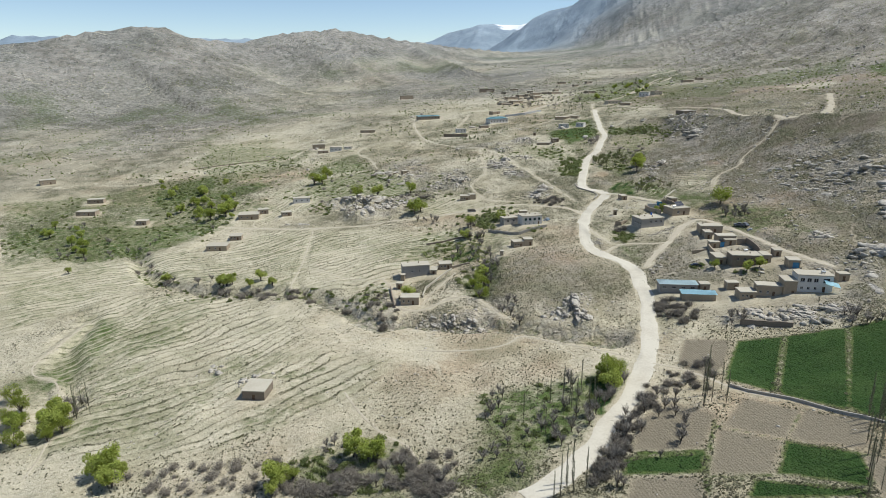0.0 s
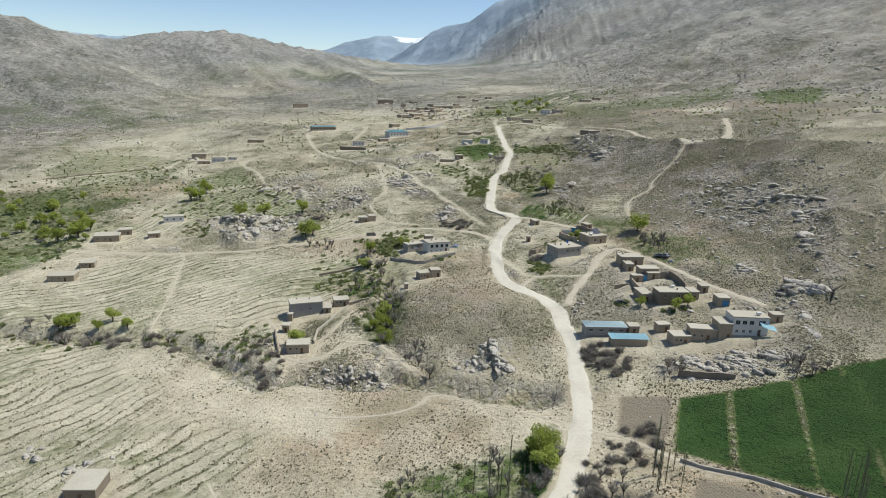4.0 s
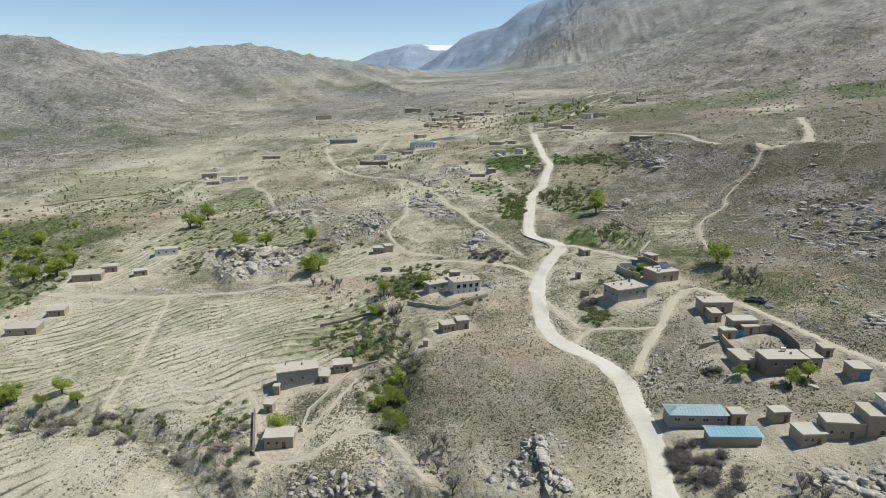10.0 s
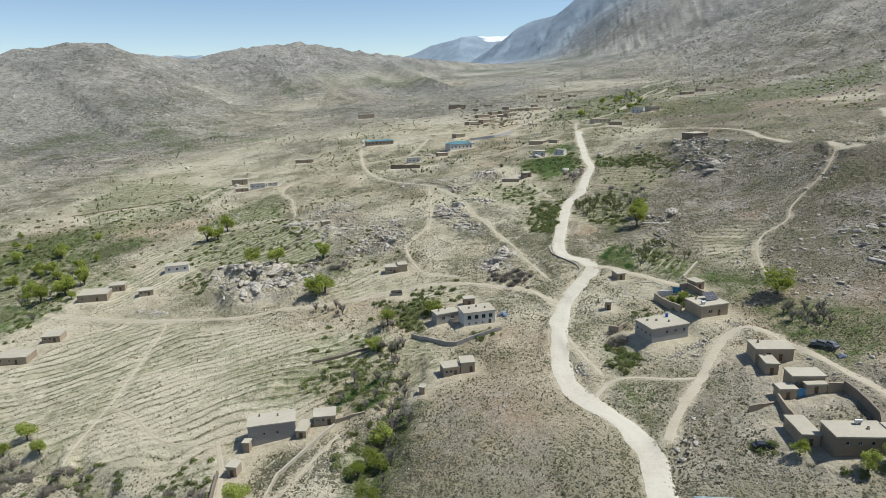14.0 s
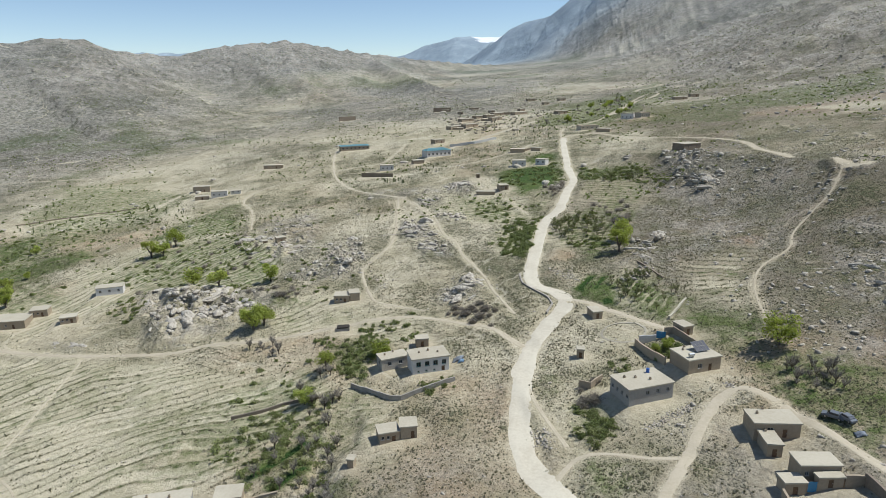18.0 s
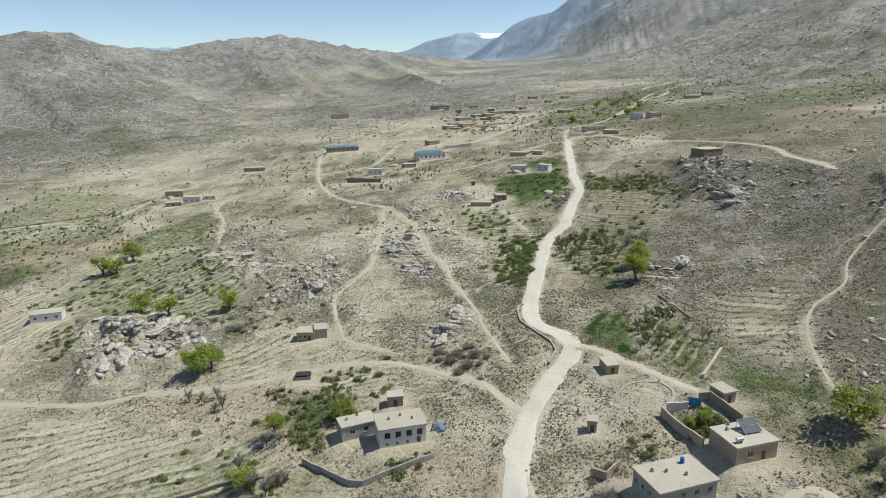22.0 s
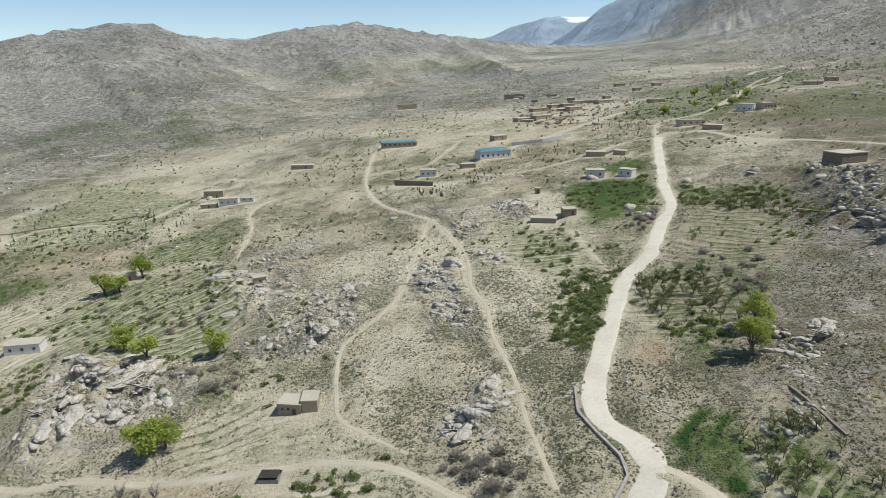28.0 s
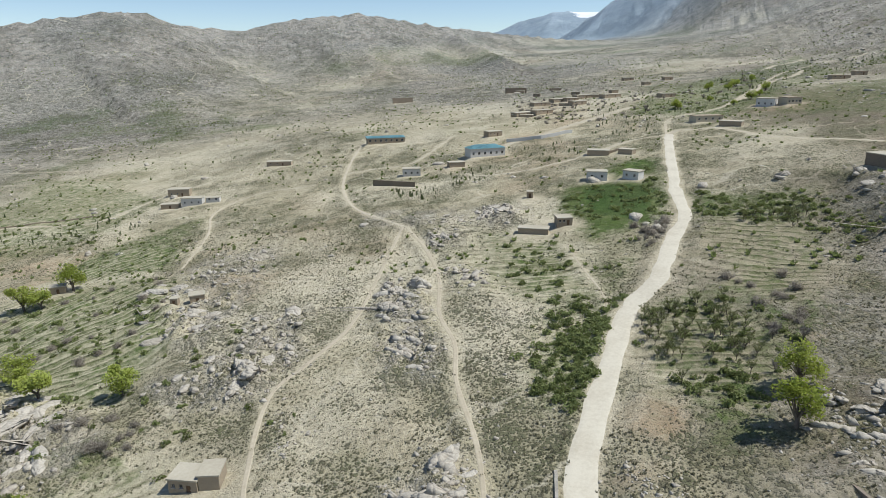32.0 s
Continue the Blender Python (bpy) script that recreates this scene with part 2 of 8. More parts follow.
def plain(name, a, b, scale=1.5, rough=0.9, metal=0.0, bump=0.15, specular=0.3, distance=0.05):
    """Two tones of one stuff, mottled at two sizes and a little different from piece to piece."""
    n = Nodes(name, rough, metal, specular)
    tone = n.math("ADD", n.math("MULTIPLY", n.noise(scale * 0.22, 3), 0.5), n.math("MULTIPLY", n.noise(scale * 2.2, 5, 0.65), 0.5))
    tone = n.math("ADD", tone, n.math("MULTIPLY", n.math("SUBTRACT", n.chance(), 0.5), 0.16))
    n.colour(n.mix(n.ramp(tone, 0.36, 0.64), a, b))
    if bump:
        n.bump(n.noise(scale * 3, 5, 0.65), bump, distance)
    return n.mat


GROUND = ground_material()
ROAD = plain("road_dust", (0.56, 0.51, 0.41), (0.44, 0.385, 0.295), 0.6, 0.95, bump=0.4, distance=0.08)
TRACK = plain("track_dust", (0.49, 0.425, 0.32), (0.39, 0.335, 0.243), 0.6, 0.95, bump=0.4, distance=0.08)
MUD = plain("mud_plaster", (0.385, 0.315, 0.228), (0.295, 0.24, 0.174), 0.9)
MUD_DARK = plain("weathered_mud", (0.25, 0.20, 0.15), (0.18, 0.15, 0.115), 0.9)
ROOF_MUD = plain("mud_roof", (0.47, 0.425, 0.335), (0.385, 0.342, 0.262), 0.7)
STONEWORK = plain("stonework", (0.42, 0.385, 0.33), (0.27, 0.245, 0.21), 2.2, bump=0.6, distance=0.12)
GREY_WALL = plain("grey_render", (0.33, 0.315, 0.29), (0.27, 0.255, 0.235), 0.9)
WHITE_WALL = plain("white_paint", (0.62, 0.60, 0.57), (0.54, 0.52, 0.48), 0.8)
TIN_BLUE = plain("pale_blue_tin", (0.56, 0.66, 0.67), (0.48, 0.60, 0.62), 0.5, 0.6, 0.1, bump=0.1)
TIN_SKY = plain("sky_blue_tin", (0.46, 0.68, 0.74), (0.40, 0.62, 0.69), 0.5, 0.6, 0.1, bump=0.1)
TEAL = plain("teal_tin", (0.24, 0.46, 0.50), (0.20, 0.40, 0.45), 0.5, 0.5, 0.1, bump=0.1)
GLASS = plain("window_glass", (0.02, 0.025, 0.03), (0.035, 0.04, 0.045), 1.0, 0.08, bump=0, specular=0.5)
# near-black, for the shade inside openings that are not hollowed out
DARK_GAP = plain("dark_opening", (0.03, 0.025, 0.02), (0.05, 0.042, 0.035), 1.0, bump=0)
FRAME_PAINT = plain("window_frame", (0.45, 0.43, 0.40), (0.36, 0.34, 0.31), 1.0, 0.6, bump=0)
FRAME_GREEN = plain("green_frame", (0.05, 0.17, 0.13), (0.04, 0.12, 0.10), 1.0, 0.5, bump=0)
DOOR_WOOD = plain("door_wood", (0.16, 0.10, 0.06), (0.10, 0.065, 0.04), 3.0, 0.7)
DOOR_BLUE = plain("blue_door", (0.07, 0.25, 0.42), (0.05, 0.20, 0.36), 2.0, 0.5)

# ---- shape of the land ----
FAR_LAND = """
22 4 -13 -25 -31 -19 27 96 172 244 315
38 17 -2 -16 -22 -9 64 141 207 273 342
52 32 11 -7 -7 32 112 173 233 302 372
65 51 34 21 30 65 108 177 251 327 402
74 69 64 59 60 78 122 191 270 351 430
78 82 86 88 94 111 158 221 296 374 453
82 90 99 108 120 140 182 246 320 395 471
83 96 108 123 140 164 206 269 340 412 485
84 101 118 136 160 190 234 293 358 428 497
"""
NEAR_LAND = """
0.0 0.0 0.0 0.0 -0.0 -0.0 -0.0 -0.0 -0.0
0.0 -1.8 -3.7 -6.4 -7.3 -6.8 -13.4 -9.4 -0.0
0.0 -3.8 -7.8 -10.9 -12.5 -14.8 -19.3 -9.2 0.0
0.0 -4.9 -10.0 -12.2 -12.0 -12.4 -10.1 -1.3 0.0
-0.0 -4.3 -7.8 -8.4 -5.6 -9.0 -11.3 -1.7 0.0
-0.0 -4.2 -7.8 -5.4 -1.2 -2.6 -1.3 0.5 0.0
-0.0 -4.1 -6.7 -2.8 -4.1 -0.8 2.8 1.6 -0.0
-0.0 -1.4 1.2 6.7 2.2 -0.1 1.1 0.8 -0.0
-0.0 -0.0 0.0 0.0 0.0 0.0 -0.0 -0.0 -0.0
"""


def table(text):
    return np.array([[float(v) for v in line.split()] for line in text.strip().splitlines()])


FAR_TABLE, NEAR_TABLE = table(FAR_LAND), table(NEAR_LAND)


def spline(x, y, grid, x0, y0, step):
    """A smooth cubic surface over a coarse table of heights."""
    ny, nx = grid.shape
    gx, gy = np.clip((x - x0) / step, 0, nx - 1 - 1e-6), np.clip((y - y0) / step, 0, ny - 1 - 1e-6)
    ix, iy = np.floor(gx).astype(int), np.floor(gy).astype(int)
    u, v = gx - ix, gy - iy
    wx = ((1 - u) ** 3 / 6, (3 * u**3 - 6 * u**2 + 4) / 6, (-3 * u**3 + 3 * u**2 + 3 * u + 1) / 6, u**3 / 6)
    wy = ((1 - v) ** 3 / 6, (3 * v**3 - 6 * v**2 + 4) / 6, (-3 * v**3 + 3 * v**2 + 3 * v + 1) / 6, v**3 / 6)
    total = 0
    for a in range(4):
        for b in range(4):
            total = total + wx[a] * wy[b] * grid[np.clip(iy + b - 1, 0, ny - 1), np.clip(ix + a - 1, 0, nx - 1)]
    return total


def lattice(ix, iy, seed):
    """A repeatable random number in 0..1 for whole numbers ix, iy."""
    h = (ix * 374761393 + iy * 668265263 + seed * 974711) & 0x7FFFFFFF
    h = ((h ^ (h >> 13)) * 1274126177) & 0x7FFFFFFF
    return ((h ^ (h >> 16)) & 0xFFFF) / 65535.0


def value_noise(x, y, seed=0):
    ix, iy = np.floor(x).astype(np.int64), np.floor(y).astype(np.int64)
    u, v = x - ix, y - iy
    u, v = u * u * (3 - 2 * u), v * v * (3 - 2 * v)
    a, b = lattice(ix, iy, seed), lattice(ix + 1, iy, seed)
    c, d = lattice(ix, iy + 1, seed), lattice(ix + 1, iy + 1, seed)
    return (a * (1 - u) + b * u) * (1 - v) + (c * (1 - u) + d * u) * v - 0.5


def fbm(x, y, size, octaves=4, seed=0, ridged=False):
    total, amp = 0, 1.0
    for k in range(octaves):
        n = value_noise(x / size + 17.3 * k, y / size - 9.1 * k, seed + k)
        total = total + amp * ((0.25 - np.abs(n)) if ridged else n)
        size, amp = size / 2.1, amp * 0.52
    return total


def along(x, y, line):
    """Distance to a line of points (x, y, ...) and the line's other values at the nearest place."""
    best = np.full(np.shape(x), 1e9)
    value = np.zeros(np.shape(x))
    for p, q in zip(line[:-1], line[1:]):
        dx, dy = q[0] - p[0], q[1] - p[1]
        s = np.clip(((x - p[0]) * dx + (y - p[1]) * dy) / (dx * dx + dy * dy + 1e-9), 0, 1)
        d = np.hypot(x - p[0] - s * dx, y - p[1] - s * dy)
        near = d < best
        best = np.where(near, d, best)
        if len(p) > 2:
            value = np.where(near, p[2] + s * (q[2] - p[2]), value)
    return best, value


def soft_max(a, b, k):
    h = np.clip(0.5 + 0.5 * (a - b) / k, 0, 1)
    return b + (a - b) * h + k * h * (1 - h)


# crests: x, y, height
WEST_CREST = [(-1500, 504, 124), (-1152, 768, 134), (-1002, 960, 146), (-948, 1080, 170), (-893, 1154, 184), (-882, 1210, 184), (-850, 1272, 167),
              (-792, 1350, 158), (-724, 1438, 182), (-624, 1524, 195), (-574, 1610, 188), (-497, 1692, 174), (-360, 1872, 160), (-192, 2040, 148)]
FAR_CREST = [(-3120, 3000, 292), (-1800, 3600, 280), (-1056, 3956, 262), (-883, 4002, 323), (-712, 4039, 377), (-576, 4068, 366), (-463, 4079, 369),
             (-312, 4094, 402), (0, 4320, 436)]
EAST_CREST = [(-396, 2976, 238), (-263, 2928, 322), (-95, 2904, 376), (8, 2880, 442), (112, 2856, 484), (360, 2760, 604), (840, 2520, 712), (1560, 2040, 748),
              (2160, 1200, 652), (2640, 0, 580)]
EAST_HILL = [(36, 564, 59), (60, 535, 64), (120, 446, 72), (154, 396, 77), (204, 312, 86), (276, 216, 94), (396, 72, 112)]
EAST_SHOULDER = [(250, 1640, 200), (340, 1500, 218), (520, 1350, 270), (800, 1150, 335), (1100, 900, 370)]
WEST_SPURS = [[(-882, 1210, 182), (-720, 1152, 112), (-606, 1080, 71)],
              [(-624, 1524, 192), (-528, 1344, 124), (-396, 1182, 78)],
              [(-497, 1692, 172), (-360, 1476, 130), (-228, 1272, 98)],
              [(-948, 1080, 167), (-840, 996, 100), (-768, 948, 59)]]


def land(x, y):
    """The large shape of the ground, without its small relief."""
    h = spline(x, y, FAR_TABLE, -1800, -360, 360)
    h = h + np.where((x > -570) & (x < 380) & (y > -40) & (y < 910), spline(x, y, NEAR_TABLE, -480, 48, 96), 0)
    for line, slope, k in ((WEST_CREST, 0.42, 24), (FAR_CREST, 0.55, 30), (EAST_CREST, 0.74, 40), (EAST_SHOULDER, 0.46, 14), (EAST_HILL, 0.66, 7)):
        d, z = along(x, y, line)
        h = soft_max(h, z - slope * d * (0.75 + 0.25 * np.exp(-d / 120)), k)
    for line in WEST_SPURS:
        d, z = along(x, y, line)
        h = soft_max(h, z - 0.5 * d, 14)
    return h

TRACKS, GREENS, TERRACES, BROWN, FURROWS, RED_EARTH, PALE_EARTH, GULLIES, KNOLLS, OUTCROPS, BELTS, HOUSES, WALLS, TREES = ([] for _ in range(14))


def track(name, width, *line):
    TRACKS.append((name, width, line))


def patch(kind, strength, *ring):
    kind.append((strength, ring))


def gully(depth, width, *line):
    GULLIES.append((depth, width, line))


def outcrop(count, least, largest, *ring):
    OUTCROPS.append((count, least, largest, ring))


def belt(kind, count, *ring):
    BELTS.append((kind, count, ring))


def trees(kind, *places):
    TREES.append((kind, places))


def lot(kind, x, y, heading, length, depth, height):
    HOUSES.append((kind, x, y, heading, length, depth, height))



track("main_road", 5.2, (-9.2, 120.5), (-2.7, 127.4), (4.2, 137.8), (10.6, 153.5), (16.1, 167.7), (20.6, 184.2), (23.8, 204.0), (24.4, 222.1), (25.1, 236.2), (23.7, 254.0), (22.6, 264.1), (17.3, 276.0), (9.2, 285.1), (4.0, 293.6), (1.2, 307.3), (0.1, 327.4), (1.5, 344.2), (5.9, 359.1), (11.1, 371.8), (8.7, 380.8), (-0.4, 390.6), (-3.0, 404.1), (-1.7, 430.1), (0.3, 458.1), (6.1, 474.9), (9.2, 502.9), (12.2, 522.4), (8.6, 551.3), (8.1, 569.5), (6.3, 597.2), (4.7, 628.6), (3.9, 659.5))
track("hill_track", 4.2, (3.9, 659.5), (9.2, 668.3), (30.0, 657.6), (48.0, 624.1), (74.3, 599.5), (94.2, 577.7), (107.0, 556.0), (110.0, 534.1), (118.5, 509.4), (116.5, 470.0), (118.0, 445.0), (126.0, 441.0), (161.4, 493.5), (182.2, 560.6))
track("west_track", 2.4, (0.9, 657.4), (-13.1, 654.0), (-24.6, 639.6), (-38.0, 621.6), (-47.7, 613.7), (-59.9, 604.3), (-78.1, 600.9), (-92.7, 608.4))
track("upper_road", 4.8, (-26.1, 785.8), (-43.3, 746.9), (-59.0, 715.3), (-73.5, 687.9), (-86.8, 670.9), (-92.7, 643.2))
track("loop_track", 2.4, (-90.0, 525.4), (-108.3, 539.2), (-126.5, 554.6), (-144.6, 577.6), (-161.0, 605.3), (-175.7, 639.1), (-190.2, 680.7), (-196.0, 705.3))
track("school_track", 2.1, (-169.5, 622.9), (-152.9, 631.7), (-135.2, 638.1), (-131.9, 670.5), (-132.9, 705.2))
track("path_a", 1.8, (-89.9, 523.8), (-82.7, 495.2), (-75.4, 465.2), (-72.0, 446.4), (-73.2, 435.0), (-75.0, 425.5), (-76.5, 418.0), (-74.1, 408.6), (-66.4, 393.4), (-60.7, 384.4), (-51.7, 379.9), (-43.8, 376.5), (-38.7, 374.6))
track("path_b", 1.9, (-87.9, 523.4), (-70.6, 499.9), (-57.0, 476.2), (-49.1, 455.3), (-39.2, 439.7), (-33.7, 424.9), (-24.5, 408.4), (-20.1, 399.0), (-15.7, 387.7), (-10.1, 376.4), (-5.8, 367.8))
track("cross_track", 2.6, (-234.6, 359.6), (-211.4, 356.1), (-185.9, 352.4), (-162.5, 351.0), (-129.6, 351.0), (-114.1, 356.4), (-95.7, 357.6), (-82.9, 360.9), (-70.6, 365.0), (-61.5, 368.5), (-50.1, 370.5), (-37.9, 369.1), (-22.2, 362.9), (-12.7, 358.7), (-6.5, 351.9), (-1.0, 345.0))
track("yard_track", 2.6, (27.0, 268.8), (31.2, 279.9), (37.7, 292.6), (44.5, 307.4), (49.7, 315.1), (55.7, 318.0), (64.5, 306.0), (72.5, 291.0), (79.5, 277.9), (86.6, 265.1), (93.8, 253.7))
track("link_track", 2.1, (10.3, 287.0), (15.5, 294.6), (21.8, 296.0), (31.4, 294.0), (37.2, 294.1))
track("side_track", 1.9, (0.4, 328.9), (4.5, 316.5), (9.5, 305.3), (12.9, 298.5))
track("hut_track", 2.6, (9.1, 377.8), (19.1, 371.7), (27.4, 363.4), (35.0, 355.9), (40.6, 350.4))
track("farm_track", 2.2, (-92.2, 269.6), (-83.2, 256.1), (-76.5, 242.5), (-72.1, 233.9), (-64.6, 232.3), (-59.3, 236.6), (-54.4, 243.4), (-48.1, 245.7), (-40.5, 241.4), (-33.3, 231.3), (-27.8, 223.8))
track("farm_lane", 1.6, (-64.5, 237.2), (-63.4, 247.9), (-60.6, 261.2), (-57.3, 272.9))
track("west_path", 1.1, (-163.0, 347.8), (-152.5, 316.2), (-143.1, 287.5), (-137.3, 265.1), (-132.5, 255.6))
track("west_path2", 1.0, (-143.1, 287.5), (-129.1, 282.1), (-113.2, 271.3), (-99.7, 268.3), (-91.8, 268.4))
track("canal_lane", 1.9, (22.5, 187.2), (30.3, 183.5), (37.4, 177.8), (46.1, 169.4), (56.2, 165.2), (64.8, 158.9), (73.7, 154.2))
track("arc_path", 1.4, (-54.9, 197.1), (-44.4, 196.1), (-30.6, 197.6), (-23.3, 201.8), (-18.9, 207.2), (-6.2, 201.5), (5.0, 197.2), (16.5, 191.0))
track("low_path", 1.3, (-71.0, 167.0), (-60.5, 154.0), (-50.2, 144.1), (-42.3, 139.1), (-35.9, 129.7))
track("gully_path", 1.1, (-213.3, 215.4), (-207.4, 193.5), (-203.5, 179.0), (-195.7, 170.8), (-181.0, 166.0), (-161.8, 145.5), (-149.4, 128.2), (-143.5, 115.8))
track("north_track", 2.4, (2.4, 660.0), (1.4, 696.8), (6.1, 717.2), (30.3, 737.4), (45.3, 784.2), (64.6, 858.2), (90.9, 949.6), (119.3, 990.0))
track("hill_path", 1.2, (117.9, 443.8), (108.8, 428.7), (101.2, 421.3), (91.8, 410.2), (86.7, 398.0), (76.0, 387.3), (70.5, 374.9), (68.3, 359.0), (68.2, 346.6))
track("far_road", 3.2, (41.4, 768.6), (52.5, 798.5), (72.8, 870.9), (93.2, 907.8), (107.1, 954.3))
track("far_road_two", 3.2, (82.5, 1006.0), (94.3, 1037.2), (106.1, 1041.6), (125.6, 1072.2))
track("far_road_three", 3.2, (135.3, 1017.3), (157.7, 1024.9), (180.7, 1036.1))
track("far_path", 2.1, (-105.7, 1241.6), (-72.3, 1243.7), (-46.7, 1228.5), (-48.1, 1282.1))
track("west_far_path", 1.9, (-529.2, 611.9), (-497.9, 629.9), (-458.3, 641.2), (-408.9, 654.7), (-376.0, 665.7))
track("west_far_two", 1.8, (-352.2, 509.9), (-338.5, 537.0), (-304.3, 546.0), (-283.1, 553.6), (-280.7, 592.4), (-267.1, 629.6))
track("west_far_three", 1.8, (-168.6, 488.7), (-188.3, 527.1), (-213.0, 562.7), (-207.8, 593.4), (-178.9, 603.8))
track("slope_path", 1.0, (-22.3, 500.4), (-15.9, 485.1), (-7.9, 468.3), (-5.2, 459.6))
patch(GREENS, 1, (50, 201), (64.2, 203.6), (53.4, 169.2), (42, 177))
patch(GREENS, 1, (64.9, 203.8), (83.2, 207.6), (68.4, 159.8), (54.1, 168.8))
patch(GREENS, 1, (83.9, 207.8), (98, 212), (80, 152), (69.1, 159.4))
patch(GREENS, 1, (50, 146), (66, 141), (62, 129), (45, 133))
patch(GREENS, 0.9, (12, 137), (32, 141), (30, 132), (12, 130))
patch(GREENS, 1, (40, 131), (61, 128), (60, 126), (37, 124))
patch(GREENS, 0.8, (2, 176), (14, 188), (15, 170), (4, 160))
patch(GREENS, 0.55, (-17, 155), (0, 176), (3, 155), (-8, 140))
patch(GREENS, 0.7, (-22, 129), (-17, 140), (-6, 136), (-9, 122))
patch(GREENS, 0.5, (-60, 121), (-51, 128), (-41, 125), (-40, 118), (-61, 117))
patch(GREENS, 0.7, (-72, 127), (-60, 132), (-56, 126), (-65, 119))
patch(GREENS, 0.85, (-67, 290), (-54, 306), (-52, 302), (-59, 286))
patch(GREENS, 0.8, (13, 383), (23, 394), (30, 385), (28, 365), (19, 374))
patch(GREENS, 0.6, (30, 371), (42, 382), (52, 369), (44, 354), (37, 361))
patch(GREENS, 0.35, (45, 352), (53, 369), (65, 361), (70, 347), (65, 336), (52, 333))
patch(GREENS, 0.7, (-33, 548), (-16, 569), (-2, 566), (6, 541), (5, 516), (-11, 522), (-25, 528))
patch(GREENS, 0.5, (-19, 428), (-9, 456), (-1, 468), (2, 448), (-3, 417), (-12, 419))
patch(GREENS, 0.35, (10, 536), (48, 528), (52, 490), (40, 463), (23, 478), (15, 502))
patch(GREENS, 0.4, (4, 455), (23, 461), (34, 433), (25, 420), (5, 431))
patch(GREENS, 0.75, (14, 382), (20, 394), (26, 393), (21, 381), (17, 374))
patch(GREENS, 0.4, (26, 391), (36, 392), (47, 377), (46, 371), (26, 369), (22, 381))
patch(GREENS, 0.5, (-203, 402), (-213, 444), (-207, 471), (-162, 480), (-123, 434), (-115, 407), (-142, 399), (-199, 421))
patch(GREENS, 0.55, (-238, 478), (-234, 519), (-190, 518), (-174, 488), (-210, 478))
patch(GREENS, 0.42, (-385, 544), (-397, 636), (-270, 595), (-256, 513), (-293, 462))
patch(GREENS, 0.42, (-362, 461), (-317, 522), (-249, 413), (-271, 375), (-293, 362))
patch(GREENS, 0.42, (-401, 347), (-406, 420), (-306, 373), (-265, 309), (-299, 286), (-349, 298))
patch(GREENS, 0.42, (-311, 429), (-278, 451), (-204, 394), (-229, 364), (-243, 344))
patch(GREENS, 0.7, (-47, 247), (-46, 283), (-42, 300), (-35, 282), (-35, 252), (-39, 240))
patch(GREENS, 0.5, (17, 267), (23, 294), (27, 291), (26, 271))
patch(GREENS, 0.6, (-66, 351), (-60, 357), (-45, 354), (-43, 340), (-56, 337))
patch(GREENS, 0.8, (15, 378), (21, 392), (27, 384), (28, 366))
patch(GREENS, 0.45, (88, 310), (95, 298), (99, 283), (96, 279), (89, 288))
patch(GREENS, 0.5, (39, 891), (83, 882), (70, 765), (31, 697), (11, 726))
patch(GREENS, 0.6, (262, 733), (319, 746), (325, 694), (268, 588), (239, 624))
patch(GREENS, 0.4, (-59, 518), (-36, 511), (-18, 493), (-20, 465), (-41, 475))
patch(GREENS, 0.9, (36, 155), (31, 131), (30, 132), (35, 155))
patch(GREENS, 0.9, (36, 152), (50, 147), (50, 146), (36, 151))
patch(GREENS, 0.9, (58, 160), (51, 145), (50, 146), (56, 160))
patch(GREENS, 0.9, (31, 131), (30, 124), (29, 124), (29, 131))
patch(GREENS, 0.9, (31, 132), (44, 133), (44, 132), (31, 131))
patch(GREENS, 0.9, (15, 140), (31, 142), (32, 140), (15, 138))
patch(GREENS, 0.45, (32, 341), (44, 352), (52, 368), (65, 360), (71, 346), (65, 336), (54, 330), (49, 339))
patch(GREENS, 0.4, (-117, 310), (-90, 328), (-68, 343), (-52, 322), (-66, 290), (-91, 288))
patch(GREENS, 0.35, (-105, 251), (-87, 271), (-76, 236), (-86, 229))
patch(GREENS, 0.35, (-27, 465), (-11, 487), (5, 501), (-2, 463), (-11, 417), (-19, 417))
patch(GREENS, 0.4, (2, 463), (39, 485), (45, 459), (35, 433), (7, 423))
patch(GREENS, 0.3, (-199, 160), (-173, 184), (-109, 167), (-114, 137), (-145, 129))
patch(GREENS, 0.45, (-117, 390), (-99, 396), (-89, 387), (-100, 377))
patch(GREENS, 0.35, (-57, 354), (-27, 305), (-34, 289), (-54, 309))
patch(GREENS, 0.4, (13, 299), (29, 294), (24, 266), (17, 267))
patch(GREENS, 0.75, (-36, 561), (-12, 608), (2, 606), (6, 515), (-15, 502), (-31, 532))
patch(GREENS, 0.55, (26, 532), (48, 533), (47, 506), (26, 515))
patch(GREENS, 0.72, (14, 378), (19, 393), (26, 390), (22, 372), (30, 369), (29, 365), (21, 367))
patch(GREENS, 0.6, (25, 382), (34, 395), (48, 368), (43, 357), (33, 365))
patch(GREENS, 0.6, (-304, 439), (-287, 451), (-268, 477), (-249, 461), (-257, 432), (-274, 416))
patch(GREENS, 0.5, (-16, 432), (-3, 454), (2, 448), (-3, 419), (-13, 416))
patch(GREENS, 0.5, (27, 972), (73, 935), (51, 717), (25, 701), (-24, 747), (-24, 824))
patch(GREENS, 0.4, (61, 786), (178, 832), (121, 620), (56, 694))
patch(GREENS, 0.35, (135, 979), (176, 987), (179, 951), (139, 940))
